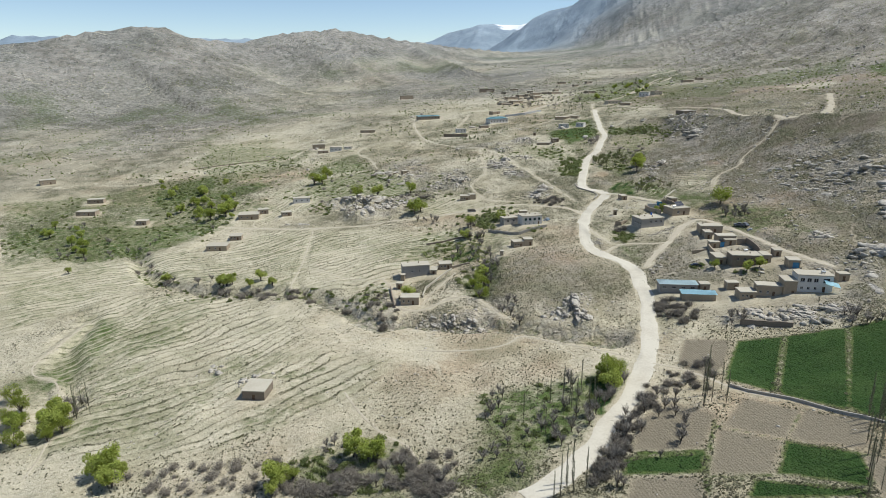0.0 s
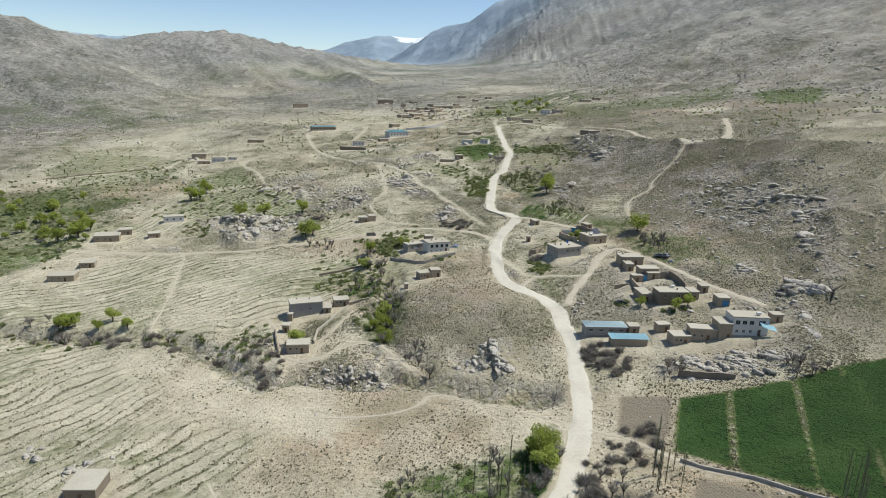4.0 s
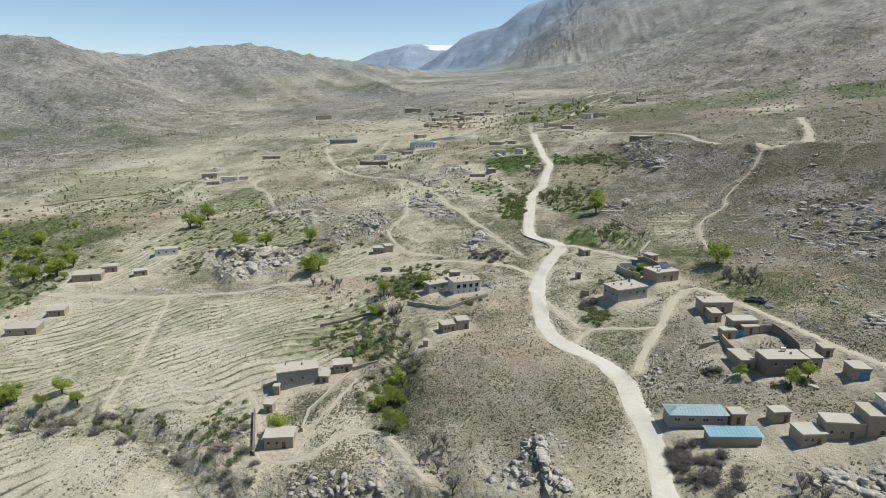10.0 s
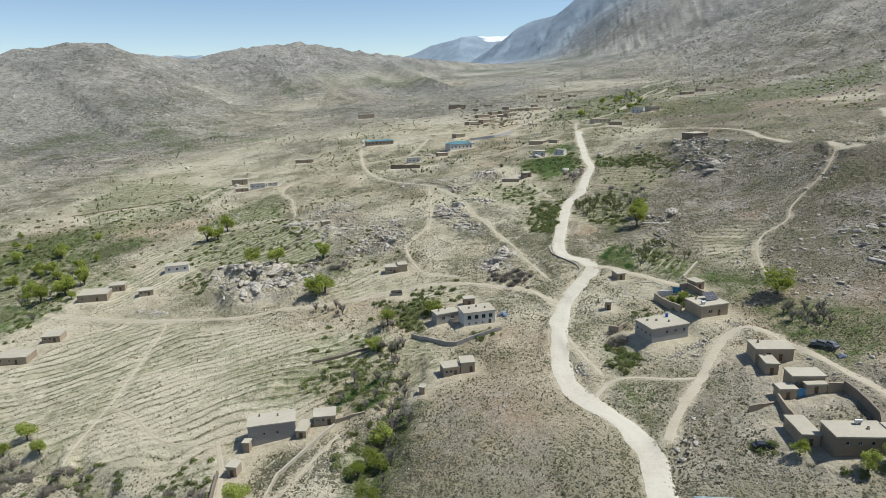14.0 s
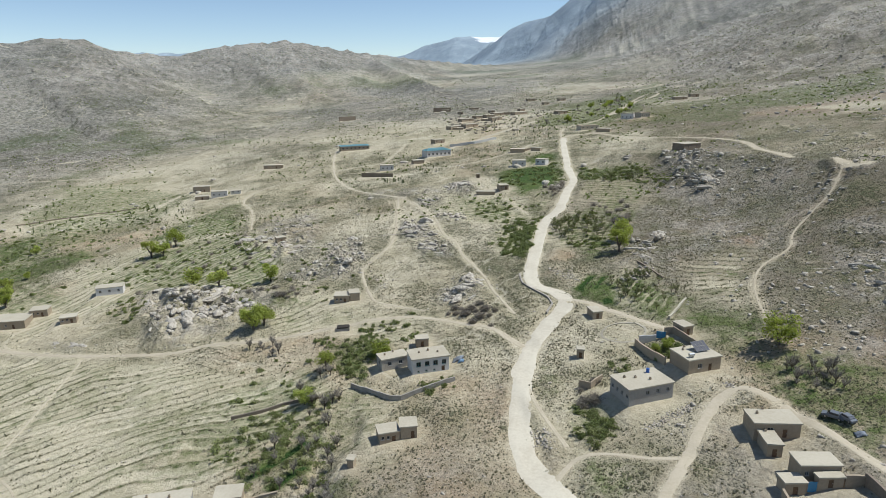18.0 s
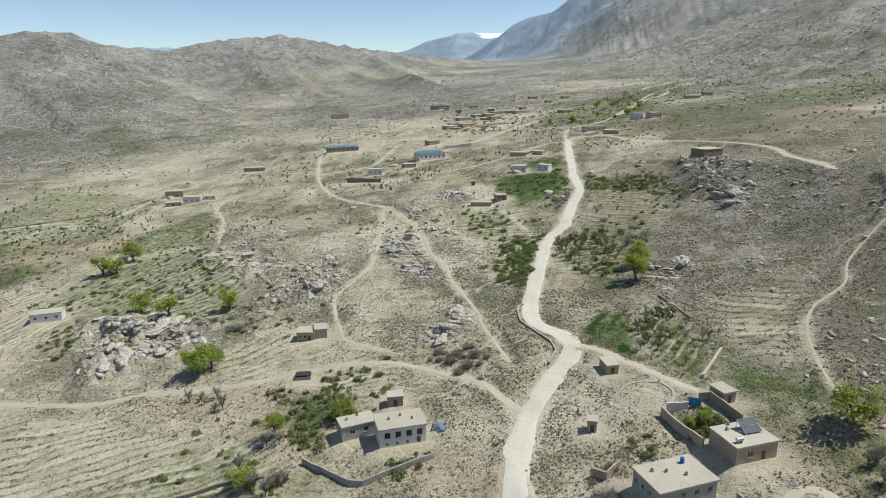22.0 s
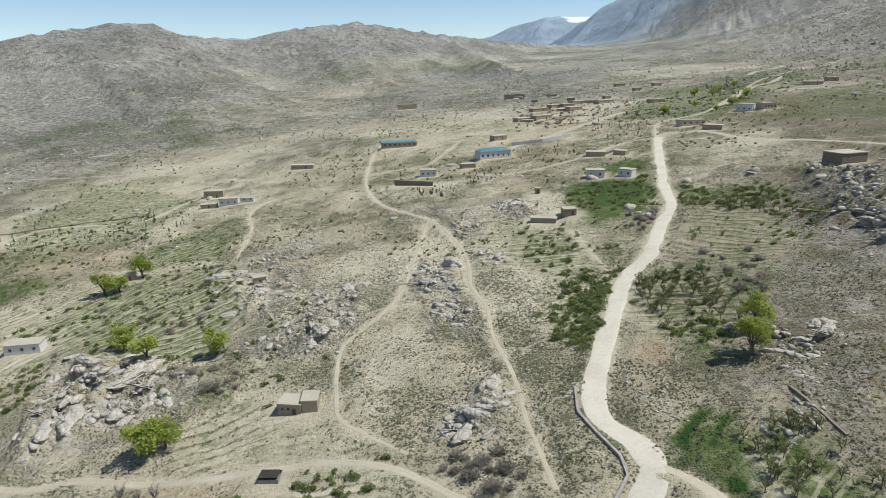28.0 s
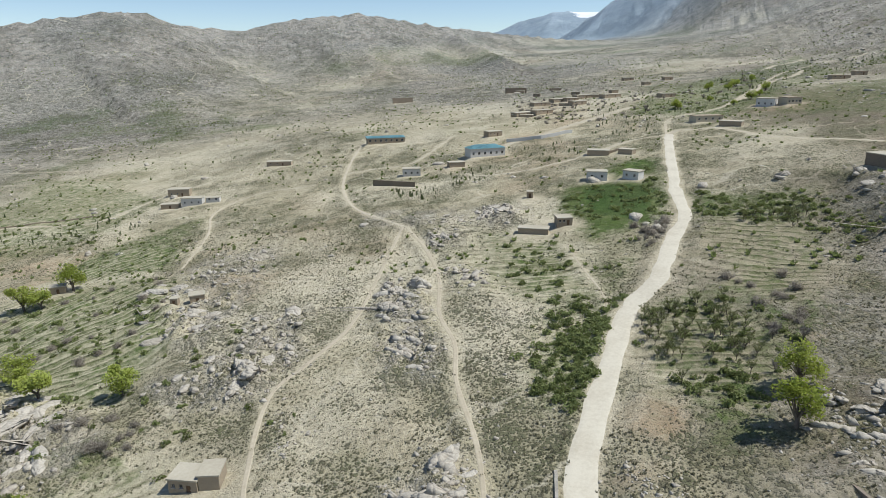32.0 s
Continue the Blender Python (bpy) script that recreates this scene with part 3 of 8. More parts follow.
patch(GREENS, 0.6, (-29, 166), (12, 184), (15, 167), (-1, 139), (-21, 128))
patch(GREENS, 0.45, (-452, 396), (-396, 422), (-359, 480), (-282, 462), (-247, 387), (-292, 327), (-322, 273))
patch(GREENS, 0.45, (-73, 135), (-47, 144), (-34, 130), (-19, 124), (-58, 117))
patch(GREENS, 1, (98, 212), (128, 216), (104, 148), (80, 152))
patch(TERRACES, (35, 3.9), (-223, 318), (-191, 351), (-112, 341), (-67, 336), (-50, 322), (-67, 294), (-80, 252), (-107, 254), (-137, 256), (-176, 261))
patch(TERRACES, (56, 5.07), (-163, 127), (-177, 162), (-132, 206), (-61, 188), (-65, 165), (-93, 133), (-123, 126))
patch(TERRACES, (57, 4.29), (-206, 181), (-228, 251), (-160, 254), (-98, 207), (-134, 166), (-173, 163))
patch(TERRACES, (53, 3.9), (-203, 402), (-213, 444), (-207, 471), (-162, 480), (-123, 434), (-115, 407), (-142, 399), (-199, 421))
patch(TERRACES, (32, 3.9), (-100, 370), (-96, 391), (-82, 392), (-70, 380), (-56, 373), (-73, 368), (-86, 361))
patch(TERRACES, (-6, 2.808), (21, 522), (44, 509), (51, 482), (38, 460), (22, 478))
patch(TERRACES, (0, 2.808), (-59, 518), (-36, 511), (-18, 493), (-20, 465), (-41, 475))
patch(TERRACES, (-12, 3.9), (53, 398), (75, 404), (73, 382), (65, 361), (51, 372))
patch(TERRACES, (9, 3.51), (3, 448), (23, 459), (33, 433), (26, 420), (5, 428))
patch(TERRACES, (5, 2.028), (-66, 372), (-40, 371), (-37, 354), (-43, 349), (-58, 357))
patch(TERRACES, (23, 2.34), (-53, 328), (-35, 320), (-31, 294), (-46, 301))
patch(TERRACES, (-18, 2.028), (-53, 322), (-50, 327), (-39, 320), (-39, 316), (-50, 316))
patch(TERRACES, (10, 2.028), (-81, 379), (-70, 380), (-56, 373), (-72, 367))
patch(TERRACES, (65, 3.9), (-244, 432), (-228, 454), (-218, 513), (-180, 509), (-196, 477), (-209, 434), (-212, 408))
patch(TERRACES, (35, 4.29), (-330, 281), (-261, 299), (-234, 320), (-178, 284), (-137, 267), (-214, 267), (-235, 223), (-240, 198))
patch(TERRACES, (-12, 2.6), (23, 509), (43, 505), (41, 466), (22, 467))
patch(TERRACES, (-12, 3), (13, 491), (24, 524), (48, 533), (49, 505), (24, 512), (16, 456), (9, 457))
patch(TERRACES, (59, 3.4), (25, 382), (34, 395), (48, 368), (43, 357), (33, 365))
patch(TERRACES, (2, 3), (-61, 502), (-15, 498), (-8, 465), (-48, 466))
patch(TERRACES, (31, 3), (-22, 447), (-3, 459), (3, 453), (-3, 419), (-15, 424))
patch(TERRACES, (67, 4), (-238, 389), (-209, 418), (-216, 474), (-182, 469), (-181, 408), (-191, 379), (-205, 364))
patch(BROWN, 0.65, (-41, 282), (-15, 299), (5, 287), (22, 263), (21, 233), (-7, 225), (-24, 231), (-39, 248))
patch(BROWN, 1, (61, 330), (86, 331), (105, 276), (259, 572), (121, 437), (83, 456), (69, 502), (51, 450), (69, 373))
patch(BROWN, 1, (50, 501), (86, 540), (56, 412), (47, 400), (45, 433))
patch(BROWN, 1, (55, 531), (99, 560), (103, 464), (121, 437), (94, 418), (64, 393), (48, 430))
patch(BROWN, 1, (69, 600), (115, 597), (58, 379), (51, 387), (49, 423), (53, 467))
patch(BROWN, 1, (48, 535), (69, 514), (43, 394), (36, 403), (40, 431), (51, 472))
patch(BROWN, 1, (44, 577), (160, 487), (89, 309), (78, 328), (66, 364), (45, 385))
patch(BROWN, 1, (13, 529), (61, 519), (63, 400), (52, 355), (45, 355), (33, 395), (15, 406), (3, 439))
patch(BROWN, 1, (9, 500), (55, 489), (53, 432), (42, 374), (30, 410), (14, 412), (7, 434))
patch(FURROWS, 1, (26, 163), (36, 157), (31, 142), (15, 140), (17, 154))
patch(FURROWS, 1, (45, 166), (57, 160), (50, 147), (37, 152))
patch(FURROWS, 1, (36, 151), (49, 146), (44, 133), (31, 132))
patch(FURROWS, 1, (58, 160), (71, 155), (66, 143), (51, 147))
patch(FURROWS, 1, (35, 204), (48, 201), (43, 184), (36, 177), (31, 188))
patch(RED_EARTH, 0.8, (1, 420), (10, 424), (15, 417), (11, 410), (4, 411))
patch(RED_EARTH, 0.7, (71, 418), (81, 413), (80, 404), (68, 408))
patch(RED_EARTH, 0.5, (-18, 292), (-8, 285), (-1, 272), (-7, 267), (-17, 278))
patch(RED_EARTH, 0.6, (1, 400), (9, 403), (13, 387), (8, 388))
patch(RED_EARTH, 0.45, (-340, 502), (-301, 525), (-254, 516), (-246, 492), (-281, 477))
patch(RED_EARTH, 0.5, (-61, 211), (-31, 213), (-20, 203), (-41, 188), (-57, 197))
patch(RED_EARTH, 0.5, (-12, 339), (-3, 337), (-4, 329), (-12, 330))
patch(RED_EARTH, 0.5, (-520, 669), (-596, 832), (-491, 789), (-443, 637))
patch(RED_EARTH, 0.35, (-172, 210), (-132, 206), (-125, 179), (-146, 182))
patch(PALE_EARTH, 0.8, (-116, 179), (-103, 175), (-89, 168), (-89, 160), (-101, 160))
patch(PALE_EARTH, 0.7, (-68, 358), (-58, 364), (-50, 369), (-50, 364), (-60, 359))
patch(PALE_EARTH, 0.9, (24, 352), (31, 356), (35, 352), (33, 346), (26, 347))
patch(PALE_EARTH, 0.8, (45, 279), (51, 280), (52, 271), (44, 270))
patch(PALE_EARTH, 0.7, (-93, 272), (-87, 271), (-77, 249), (-74, 252), (-63, 251), (-61, 235), (-72, 235))
patch(PALE_EARTH, 0.6, (47, 237), (57, 239), (57, 231), (47, 228))
patch(PALE_EARTH, 0.8, (55, 232), (75, 236), (91, 235), (89, 230), (76, 228), (59, 228))
patch(PALE_EARTH, 0.5, (-170, 243), (-132, 246), (-80, 213), (-82, 184), (-125, 185))
patch(PALE_EARTH, 0.75, (61, 292), (73, 295), (72, 280), (63, 277))
patch(PALE_EARTH, 0.5, (-162, 346), (-126, 347), (-99, 336), (-118, 319), (-134, 318))
patch(PALE_EARTH, 0.9, (25, 353), (31, 355), (36, 352), (37, 348), (31, 346), (26, 348))
gully(3.2, 9, (-46, 308), (-45, 287), (-43, 267), (-42, 249), (-37, 239), (-30, 232), (-24, 225))
gully(3.6, 8, (-270, 319), (-235, 283), (-206, 265), (-168, 256), (-139, 259), (-118, 252), (-94, 232), (-74, 218), (-68, 222), (-55, 220), (-42, 219), (-34, 220), (-22, 219), (-12, 212), (1, 208), (13, 207))
gully(2.5, 9, (-218, 224), (-205, 196), (-179, 166), (-164, 152), (-160, 136), (-166, 129))
KNOLLS.append((-16, 271, 3, 17))
KNOLLS.append((3, 253, 2.5, 15))
outcrop(70, 0.88, 4.25, (-170, 475), (-162, 507), (-137, 510), (-120, 476), (-111, 434), (-128, 434))
outcrop(45, 0.88, 4, (-119, 416), (-106, 423), (-96, 450), (-91, 459), (-79, 434), (-77, 411), (-105, 404))
outcrop(26, 1.32, 5, (-78, 478), (-64, 479), (-53, 449), (-64, 447))
outcrop(24, 1.32, 4.5, (-62, 445), (-43, 447), (-37, 423), (-51, 424))
outcrop(16, 1.65, 5.75, (-39, 392), (-23, 401), (-16, 387), (-32, 380))
outcrop(60, 1.32, 6.25, (-178, 404), (-121, 403), (-99, 391), (-105, 376), (-119, 362), (-136, 356), (-166, 386))
outcrop(16, 1.65, 6.25, (-66, 544), (-50, 548), (-43, 519), (-56, 516))
outcrop(14, 1.32, 5, (-78, 514), (-61, 520), (-57, 503), (-71, 501))
outcrop(16, 1.1, 4.25, (-60, 488), (-43, 486), (-38, 465), (-54, 470))
outcrop(14, 0.77, 2.75, (-92, 427), (-57, 409), (-50, 390), (-75, 398))
outcrop(22, 1.32, 5, (35, 433), (47, 422), (43, 399), (34, 401))
outcrop(14, 0.88, 3.75, (-119, 547), (-69, 544), (-61, 515), (-107, 525))
outcrop(95, 0.88, 5.75, (102, 409), (127, 401), (152, 371), (118, 301), (101, 314), (90, 362))
outcrop(26, 2.2, 7.5, (131, 348), (158, 328), (119, 253), (117, 292))
outcrop(40, 1.1, 5.25, (58, 535), (86, 540), (70, 473), (60, 483))
outcrop(26, 1.1, 5, (63, 519), (102, 532), (74, 469), (62, 486))
outcrop(36, 1.32, 5.25, (-70, 228), (-37, 232), (-34, 218), (-63, 218))
outcrop(8, 1.65, 5, (-5, 237), (5, 236), (3, 219), (-4, 218))
outcrop(34, 1.32, 5.5, (48, 221), (66, 223), (82, 216), (78, 209), (65, 211), (48, 214))
outcrop(34, 0.77, 3, (35, 296), (42, 295), (33, 260), (27, 255), (27, 266))
outcrop(12, 1.1, 3.75, (-116, 171), (-102, 182), (-94, 171), (-107, 167))
outcrop(8, 2.2, 6.875, (93, 287), (105, 290), (97, 275), (90, 280))
outcrop(5, 1.65, 5, (-134, 182), (-126, 187), (-117, 177), (-128, 173))
outcrop(10, 0.88, 3.125, (-101, 254), (-82, 263), (-64, 230), (-84, 223))
outcrop(8, 1.65, 5, (-7, 240), (2, 239), (1, 225), (-7, 225))
outcrop(14, 0.88, 3.25, (29, 397), (45, 402), (40, 383), (29, 384))
outcrop(60, 0.385, 1.125, (28, 304), (44, 315), (44, 312), (28, 302))
outcrop(30, 0.33, 1, (52, 321), (54, 321), (52, 317), (50, 318))
outcrop(26, 0.55, 1.75, (3, 306), (11, 305), (10, 296), (4, 298))
outcrop(30, 0.55, 2, (41, 319), (53, 317), (43, 296), (37, 300))
outcrop(14, 0.55, 2, (23, 202), (37, 223), (39, 216), (24, 198))
outcrop(30, 0.44, 1.5, (0, 405), (13, 399), (18, 387), (10, 390))
outcrop(14, 3.3, 10, (-178, 404), (-121, 403), (-99, 391), (-105, 376), (-119, 362), (-136, 356), (-166, 386))
outcrop(6, 3.3, 7.5, (-37, 392), (-23, 400), (-16, 387), (-32, 380))
outcrop(5, 2.75, 6.25, (-92, 420), (-84, 424), (-79, 411), (-87, 412))
outcrop(8, 3.3, 8.125, (131, 348), (158, 328), (119, 253), (117, 292))
outcrop(15, 7, 14, (-149, 364), (-177, 404), (-158, 408), (-130, 391), (-115, 371), (-125, 365), (-131, 355))
outcrop(3, 8, 12, (-190, 362), (-176, 363), (-169, 355), (-180, 355))
outcrop(10, 5, 10, (-173, 475), (-142, 476), (-118, 432), (-140, 435))
outcrop(7, 5, 9, (-113, 453), (-88, 455), (-74, 416), (-89, 415))
outcrop(5, 6, 10, (-39, 391), (-22, 391), (-20, 381), (-35, 381))
outcrop(3, 5, 8, (-31, 403), (-22, 403), (-22, 395), (-28, 396))
outcrop(11, 5, 10, (-76, 475), (-56, 475), (-45, 449), (-49, 435), (-64, 449))
outcrop(7, 5, 9, (-69, 547), (-43, 542), (-41, 521), (-58, 522))
outcrop(5, 5, 8, (-96, 424), (-84, 424), (-78, 412), (-86, 412))
outcrop(8, 6, 11, (-170, 407), (-149, 415), (-113, 385), (-131, 379))
outcrop(9, 5, 9, (-148, 460), (-127, 468), (-103, 435), (-120, 431))
outcrop(4, 6, 10, (45, 431), (51, 431), (49, 420), (44, 420))
outcrop(6, 4, 8, (-2, 526), (17, 519), (17, 496), (1, 501))
outcrop(14, 4, 9, (65, 497), (84, 485), (77, 454), (67, 470))
outcrop(10, 4, 9, (-17, 232), (4, 236), (6, 218), (-14, 219))
outcrop(20, 3, 8, (78, 259), (115, 268), (98, 221), (78, 234))
belt("bush", 39, (-203, 402), (-211, 441), (-207, 471), (-159, 480), (-123, 434), (-115, 407), (-145, 402), (-199, 421))
belt("dry_bush", 12, (-140, 399), (-105, 404), (-92, 391), (-113, 385))
belt("bush", 45, (-33, 548), (-16, 569), (-2, 566), (6, 541), (5, 516), (-11, 522), (-25, 528))
belt("bush", 39, (-18, 422), (-9, 456), (-1, 468), (2, 448), (-3, 417))
belt("orchard_tree", 26, (4, 455), (23, 459), (33, 433), (26, 420), (5, 430))
belt("bush", 36, (15, 538), (49, 531), (52, 515), (39, 511), (17, 520))
belt("bare_tree", 6, (27, 446), (36, 446), (34, 422), (27, 425))
belt("orchard_tree", 30, (25, 391), (36, 393), (47, 377), (47, 373), (29, 373))
belt("dry_bush", 12, (-31, 377), (-15, 378), (-11, 367), (-20, 367))
belt("young_tree", 22, (-122, 584), (-101, 590), (-89, 564), (-109, 559))
belt("young_tree", 20, (-102, 615), (-78, 614), (-70, 580), (-90, 581))
belt("young_tree", 26, (-46, 703), (-18, 734), (-7, 727), (-8, 672), (-31, 667))
belt("young_tree", 20, (-76, 662), (-55, 665), (-32, 648), (-32, 621), (-60, 620))
belt("bush", 18, (-343, 541), (-303, 565), (-252, 552), (-222, 518), (-271, 516), (-312, 519))
belt("young_tree", 20, (-341, 536), (-267, 569), (-243, 542), (-311, 515))
belt("bush", 14, (3, 780), (68, 811), (67, 733), (40, 689), (11, 701))
belt("bush", 10, (-37, 813), (3, 798), (11, 713), (-23, 737))
belt("dry_bush", 16, (-128, 833), (-52, 824), (-31, 742), (-75, 715))
belt("young_tree", 18, (-330, 804), (-243, 827), (-224, 783), (-302, 768))
belt("young_tree", 8, (-402, 812), (-368, 821), (-335, 772), (-372, 779))
belt("bush", 21, (-66, 347), (-50, 348), (-43, 334), (-57, 331))
belt("bare_tree", 7, (-71, 332), (-61, 337), (-47, 306), (-58, 309))
belt("willow", 1, (-65, 326), (-54, 321), (-51, 309), (-61, 313))
belt("bush", 21, (-48, 306), (-61, 321), (-65, 300), (-64, 290), (-49, 294))
belt("dry_bush", 9, (-32, 373), (-6, 366), (-5, 357), (-25, 361))
belt("bare_tree", 16, (61, 327), (76, 322), (76, 312), (65, 315))
belt("bush", 7, (24, 335), (29, 336), (28, 328), (24, 329))
belt("bush", 12, (18, 315), (25, 313), (25, 301), (19, 300))
belt("dry_bush", 8, (14, 327), (20, 327), (21, 313), (16, 311))
belt("bush", 18, (-55, 302), (-48, 311), (-39, 282), (-41, 267), (-45, 267))
belt("willow", 2, (-48, 253), (-41, 267), (-37, 240), (-44, 242))
belt("bare_tree", 10, (-55, 302), (-43, 305), (-35, 266), (-44, 260))
belt("bare_tree", 8, (-34, 239), (-22, 236), (-19, 220), (-28, 220))
belt("dry_bush", 16, (-96, 250), (-77, 249), (-69, 222), (-79, 220))
belt("willow", 1, (-75, 247), (-65, 246), (-64, 234), (-69, 236))
belt("dry_bush", 22, (-173, 257), (-119, 258), (-110, 246), (-125, 244), (-167, 249))
belt("bush", 15, (-137, 263), (-109, 258), (-107, 251), (-128, 252))
belt("willow", 3, (-183, 269), (-174, 269), (-167, 257), (-173, 257))
belt("bush", 15, (-105, 343), (-70, 349), (-62, 324), (-79, 306))
belt("bush", 18, (-83, 306), (-67, 314), (-58, 293), (-74, 291))
belt("willow", 12, (-390, 498), (-282, 462), (-233, 386), (-276, 363))
belt("bush", 60, (-406, 496), (-276, 608), (-243, 510), (-226, 373), (-293, 362))
belt("willow", 10, (-366, 341), (-340, 357), (-268, 280), (-284, 270))
belt("bush", 45, (-401, 347), (-399, 413), (-306, 367), (-268, 309), (-299, 286), (-349, 298))
belt("dry_bush", 26, (-272, 318), (-261, 319), (-213, 275), (-124, 263), (-78, 227), (-70, 211), (-103, 228), (-158, 250), (-206, 260), (-242, 282))
belt("willow", 4, (-163, 145), (-155, 153), (-142, 141), (-153, 137))
belt("willow", 4, (-178, 140), (-171, 144), (-155, 130), (-166, 129))
belt("bare_tree", 9, (-175, 162), (-159, 160), (-145, 144), (-154, 143))
belt("willow", 6, (-129, 122), (-120, 128), (-109, 117), (-120, 114))
belt("dry_bush", 40, (-117, 121), (-75, 132), (-65, 119), (-107, 113))
belt("bush", 24, (-72, 130), (-56, 133), (-50, 124), (-64, 119))
belt("willow", 3, (-58, 138), (-48, 139), (-46, 131), (-54, 131))
belt("dry_bush", 24, (-53, 133), (-30, 137), (-22, 120), (-46, 122))
belt("bare_tree", 14, (-26, 142), (-2, 167), (4, 149), (2, 128), (-20, 124))
belt("poplar", 12, (-24, 160), (-20, 166), (4, 170), (7, 155), (-16, 140))
belt("poplar", 10, (33, 177), (43, 174), (40, 162), (33, 159))
belt("bare_tree", 16, (6, 144), (15, 170), (15, 144), (12, 128), (7, 128))
belt("dry_bush", 30, (10, 155), (18, 174), (26, 170), (17, 150), (10, 126))
belt("willow", 4, (7, 181), (14, 182), (15, 170), (10, 167))
belt("dry_bush", 18, (24, 188), (40, 188), (39, 171), (27, 170))
belt("dry_bush", 14, (29, 231), (43, 230), (39, 214), (29, 217))
belt("bare_tree", 6, (49, 219), (56, 219), (54, 212), (48, 213))
belt("dry_bush", 22, (25, 243), (37, 233), (36, 220), (27, 221))
belt("bush", 9, (57, 265), (72, 266), (72, 257), (58, 254))
belt("bush", 7, (47, 273), (52, 272), (49, 263), (44, 264))
belt("poplar", 8, (-6, 127), (2, 134), (4, 124), (-3, 121))
belt("willow", 4, (-76, 122), (-68, 125), (-65, 118), (-71, 116))
belt("orchard_tree", 40, (272, 770), (325, 694), (252, 558), (224, 619))
belt("bush", 16, (-35, 954), (67, 922), (61, 786), (-18, 797))
belt("young_tree", 40, (133, 1022), (203, 1020), (170, 880), (128, 901))
belt("dry_bush", 30, (-175, 1055), (-48, 1110), (-18, 831), (-110, 832))
belt("poplar", 16, (72, 162), (75, 159), (63, 126), (60, 126))
belt("bare_tree", 8, (83, 215), (97, 219), (93, 206), (82, 209))
belt("bush", 33, (-183, 387), (-188, 403), (-172, 401), (-160, 381), (-166, 375))
belt("willow", 6, (-274, 408), (-255, 417), (-225, 372), (-244, 373))
belt("bush", 60, (-303, 419), (-278, 451), (-231, 372), (-243, 344))
belt("bush", 45, (-279, 389), (-276, 426), (-234, 372), (-227, 326))
belt("bush", 90, (-411, 518), (-273, 603), (-223, 367), (-289, 356))
belt("young_tree", 30, (-384, 536), (-366, 561), (-311, 515), (-340, 502))
belt("bush", 30, (-27, 451), (-0, 467), (-4, 416), (-21, 425))
belt("bush", 27, (13, 468), (38, 464), (35, 431), (15, 429))
belt("dry_bush", 14, (21, 477), (39, 479), (39, 449), (25, 446))
belt("bush", 8, (196, 937), (332, 908), (300, 797), (187, 844))
belt("bush", 90, (135, 906), (418, 881), (259, 572), (147, 604))
belt("bush", 75, (5, 926), (117, 980), (107, 802), (36, 733))
belt("bush", 12, (-30, 998), (63, 905), (50, 789), (-15, 814))
belt("young_tree", 40, (-64, 1286), (177, 1052), (188, 954), (63, 905))
belt("dry_bush", 20, (-4, 515), (7, 516), (7, 495), (-1, 494))
belt("bush", 27, (50, 527), (61, 517), (61, 486), (50, 501))
belt("willow", 3, (-49, 250), (-46, 283), (-44, 305), (-37, 286), (-38, 246))
belt("bare_tree", 14, (-48, 247), (-46, 301), (-40, 300), (-35, 252), (-40, 240))
belt("bare_tree", 18, (-272, 318), (-213, 275), (-124, 263), (-73, 222), (-112, 237), (-205, 258))
belt("willow", 8, (-220, 275), (-150, 268), (-101, 237), (-78, 227), (-136, 253))
belt("bare_tree", 8, (-102, 356), (-88, 359), (-83, 348), (-94, 347))
belt("bush", 21, (-93, 323), (-78, 330), (-63, 325), (-61, 305), (-73, 295))
belt("bush", 24, (-60, 357), (-52, 360), (-46, 347), (-54, 344))
belt("bush", 18, (-30, 329), (-21, 331), (-18, 325), (-26, 322))
belt("bush", 15, (36, 340), (43, 340), (43, 334), (37, 334))
belt("orchard_tree", 40, (29, 522), (47, 530), (48, 505), (28, 511))
belt("orchard_tree", 14, (26, 379), (34, 392), (46, 369), (41, 359), (33, 367))
belt("young_tree", 40, (-484, 845), (-419, 888), (-363, 821), (-435, 801))
belt("bush", 50, (-348, 523), (-291, 569), (-235, 548), (-214, 514), (-247, 510), (-316, 503))
belt("bush", 50, (27, 972), (78, 929), (54, 713), (-19, 743))
belt("bush", 40, (135, 979), (213, 966), (194, 891), (136, 925))
belt("dry_bush", 40, (-146, 904), (-48, 871), (-38, 715), (-99, 737))
belt("dry_bush", 40, (-285, 1346), (-245, 1501), (-180, 1173), (-248, 1239))
belt("bush", 20, (-142, 407), (-132, 415), (-103, 371), (-107, 366))
belt("bush", 24, (-75, 356), (-58, 367), (-53, 357), (-59, 344))
belt("bush", 130, (-452, 396), (-396, 422), (-359, 480), (-282, 462), (-247, 387), (-292, 327), (-322, 273))
belt("bush", 50, (-272, 318), (-198, 268), (-119, 253), (-112, 237), (-192, 246), (-254, 291))
belt("willow", 7, (-188, 150), (-183, 158), (-153, 146), (-144, 132), (-166, 129))
belt("bush", 60, (-73, 135), (-47, 144), (-34, 130), (-19, 124), (-58, 117))
belt("bare_tree", 16, (-73, 135), (-47, 144), (-34, 130), (-19, 124), (-58, 117))
belt("bare_tree", 22, (-29, 166), (12, 184), (15, 167), (-1, 139), (-21, 128))
belt("bush", 30, (-29, 166), (12, 184), (15, 167), (-1, 139), (-21, 128))
belt("bare_tree", 20, (13, 170), (26, 174), (30, 150), (15, 122), (9, 126))
belt("willow", 8, (-376, 479), (-282, 462), (-232, 362), (-284, 362))
belt("bush", 60, (-350, 477), (-266, 503), (-209, 442), (-224, 379), (-243, 344))
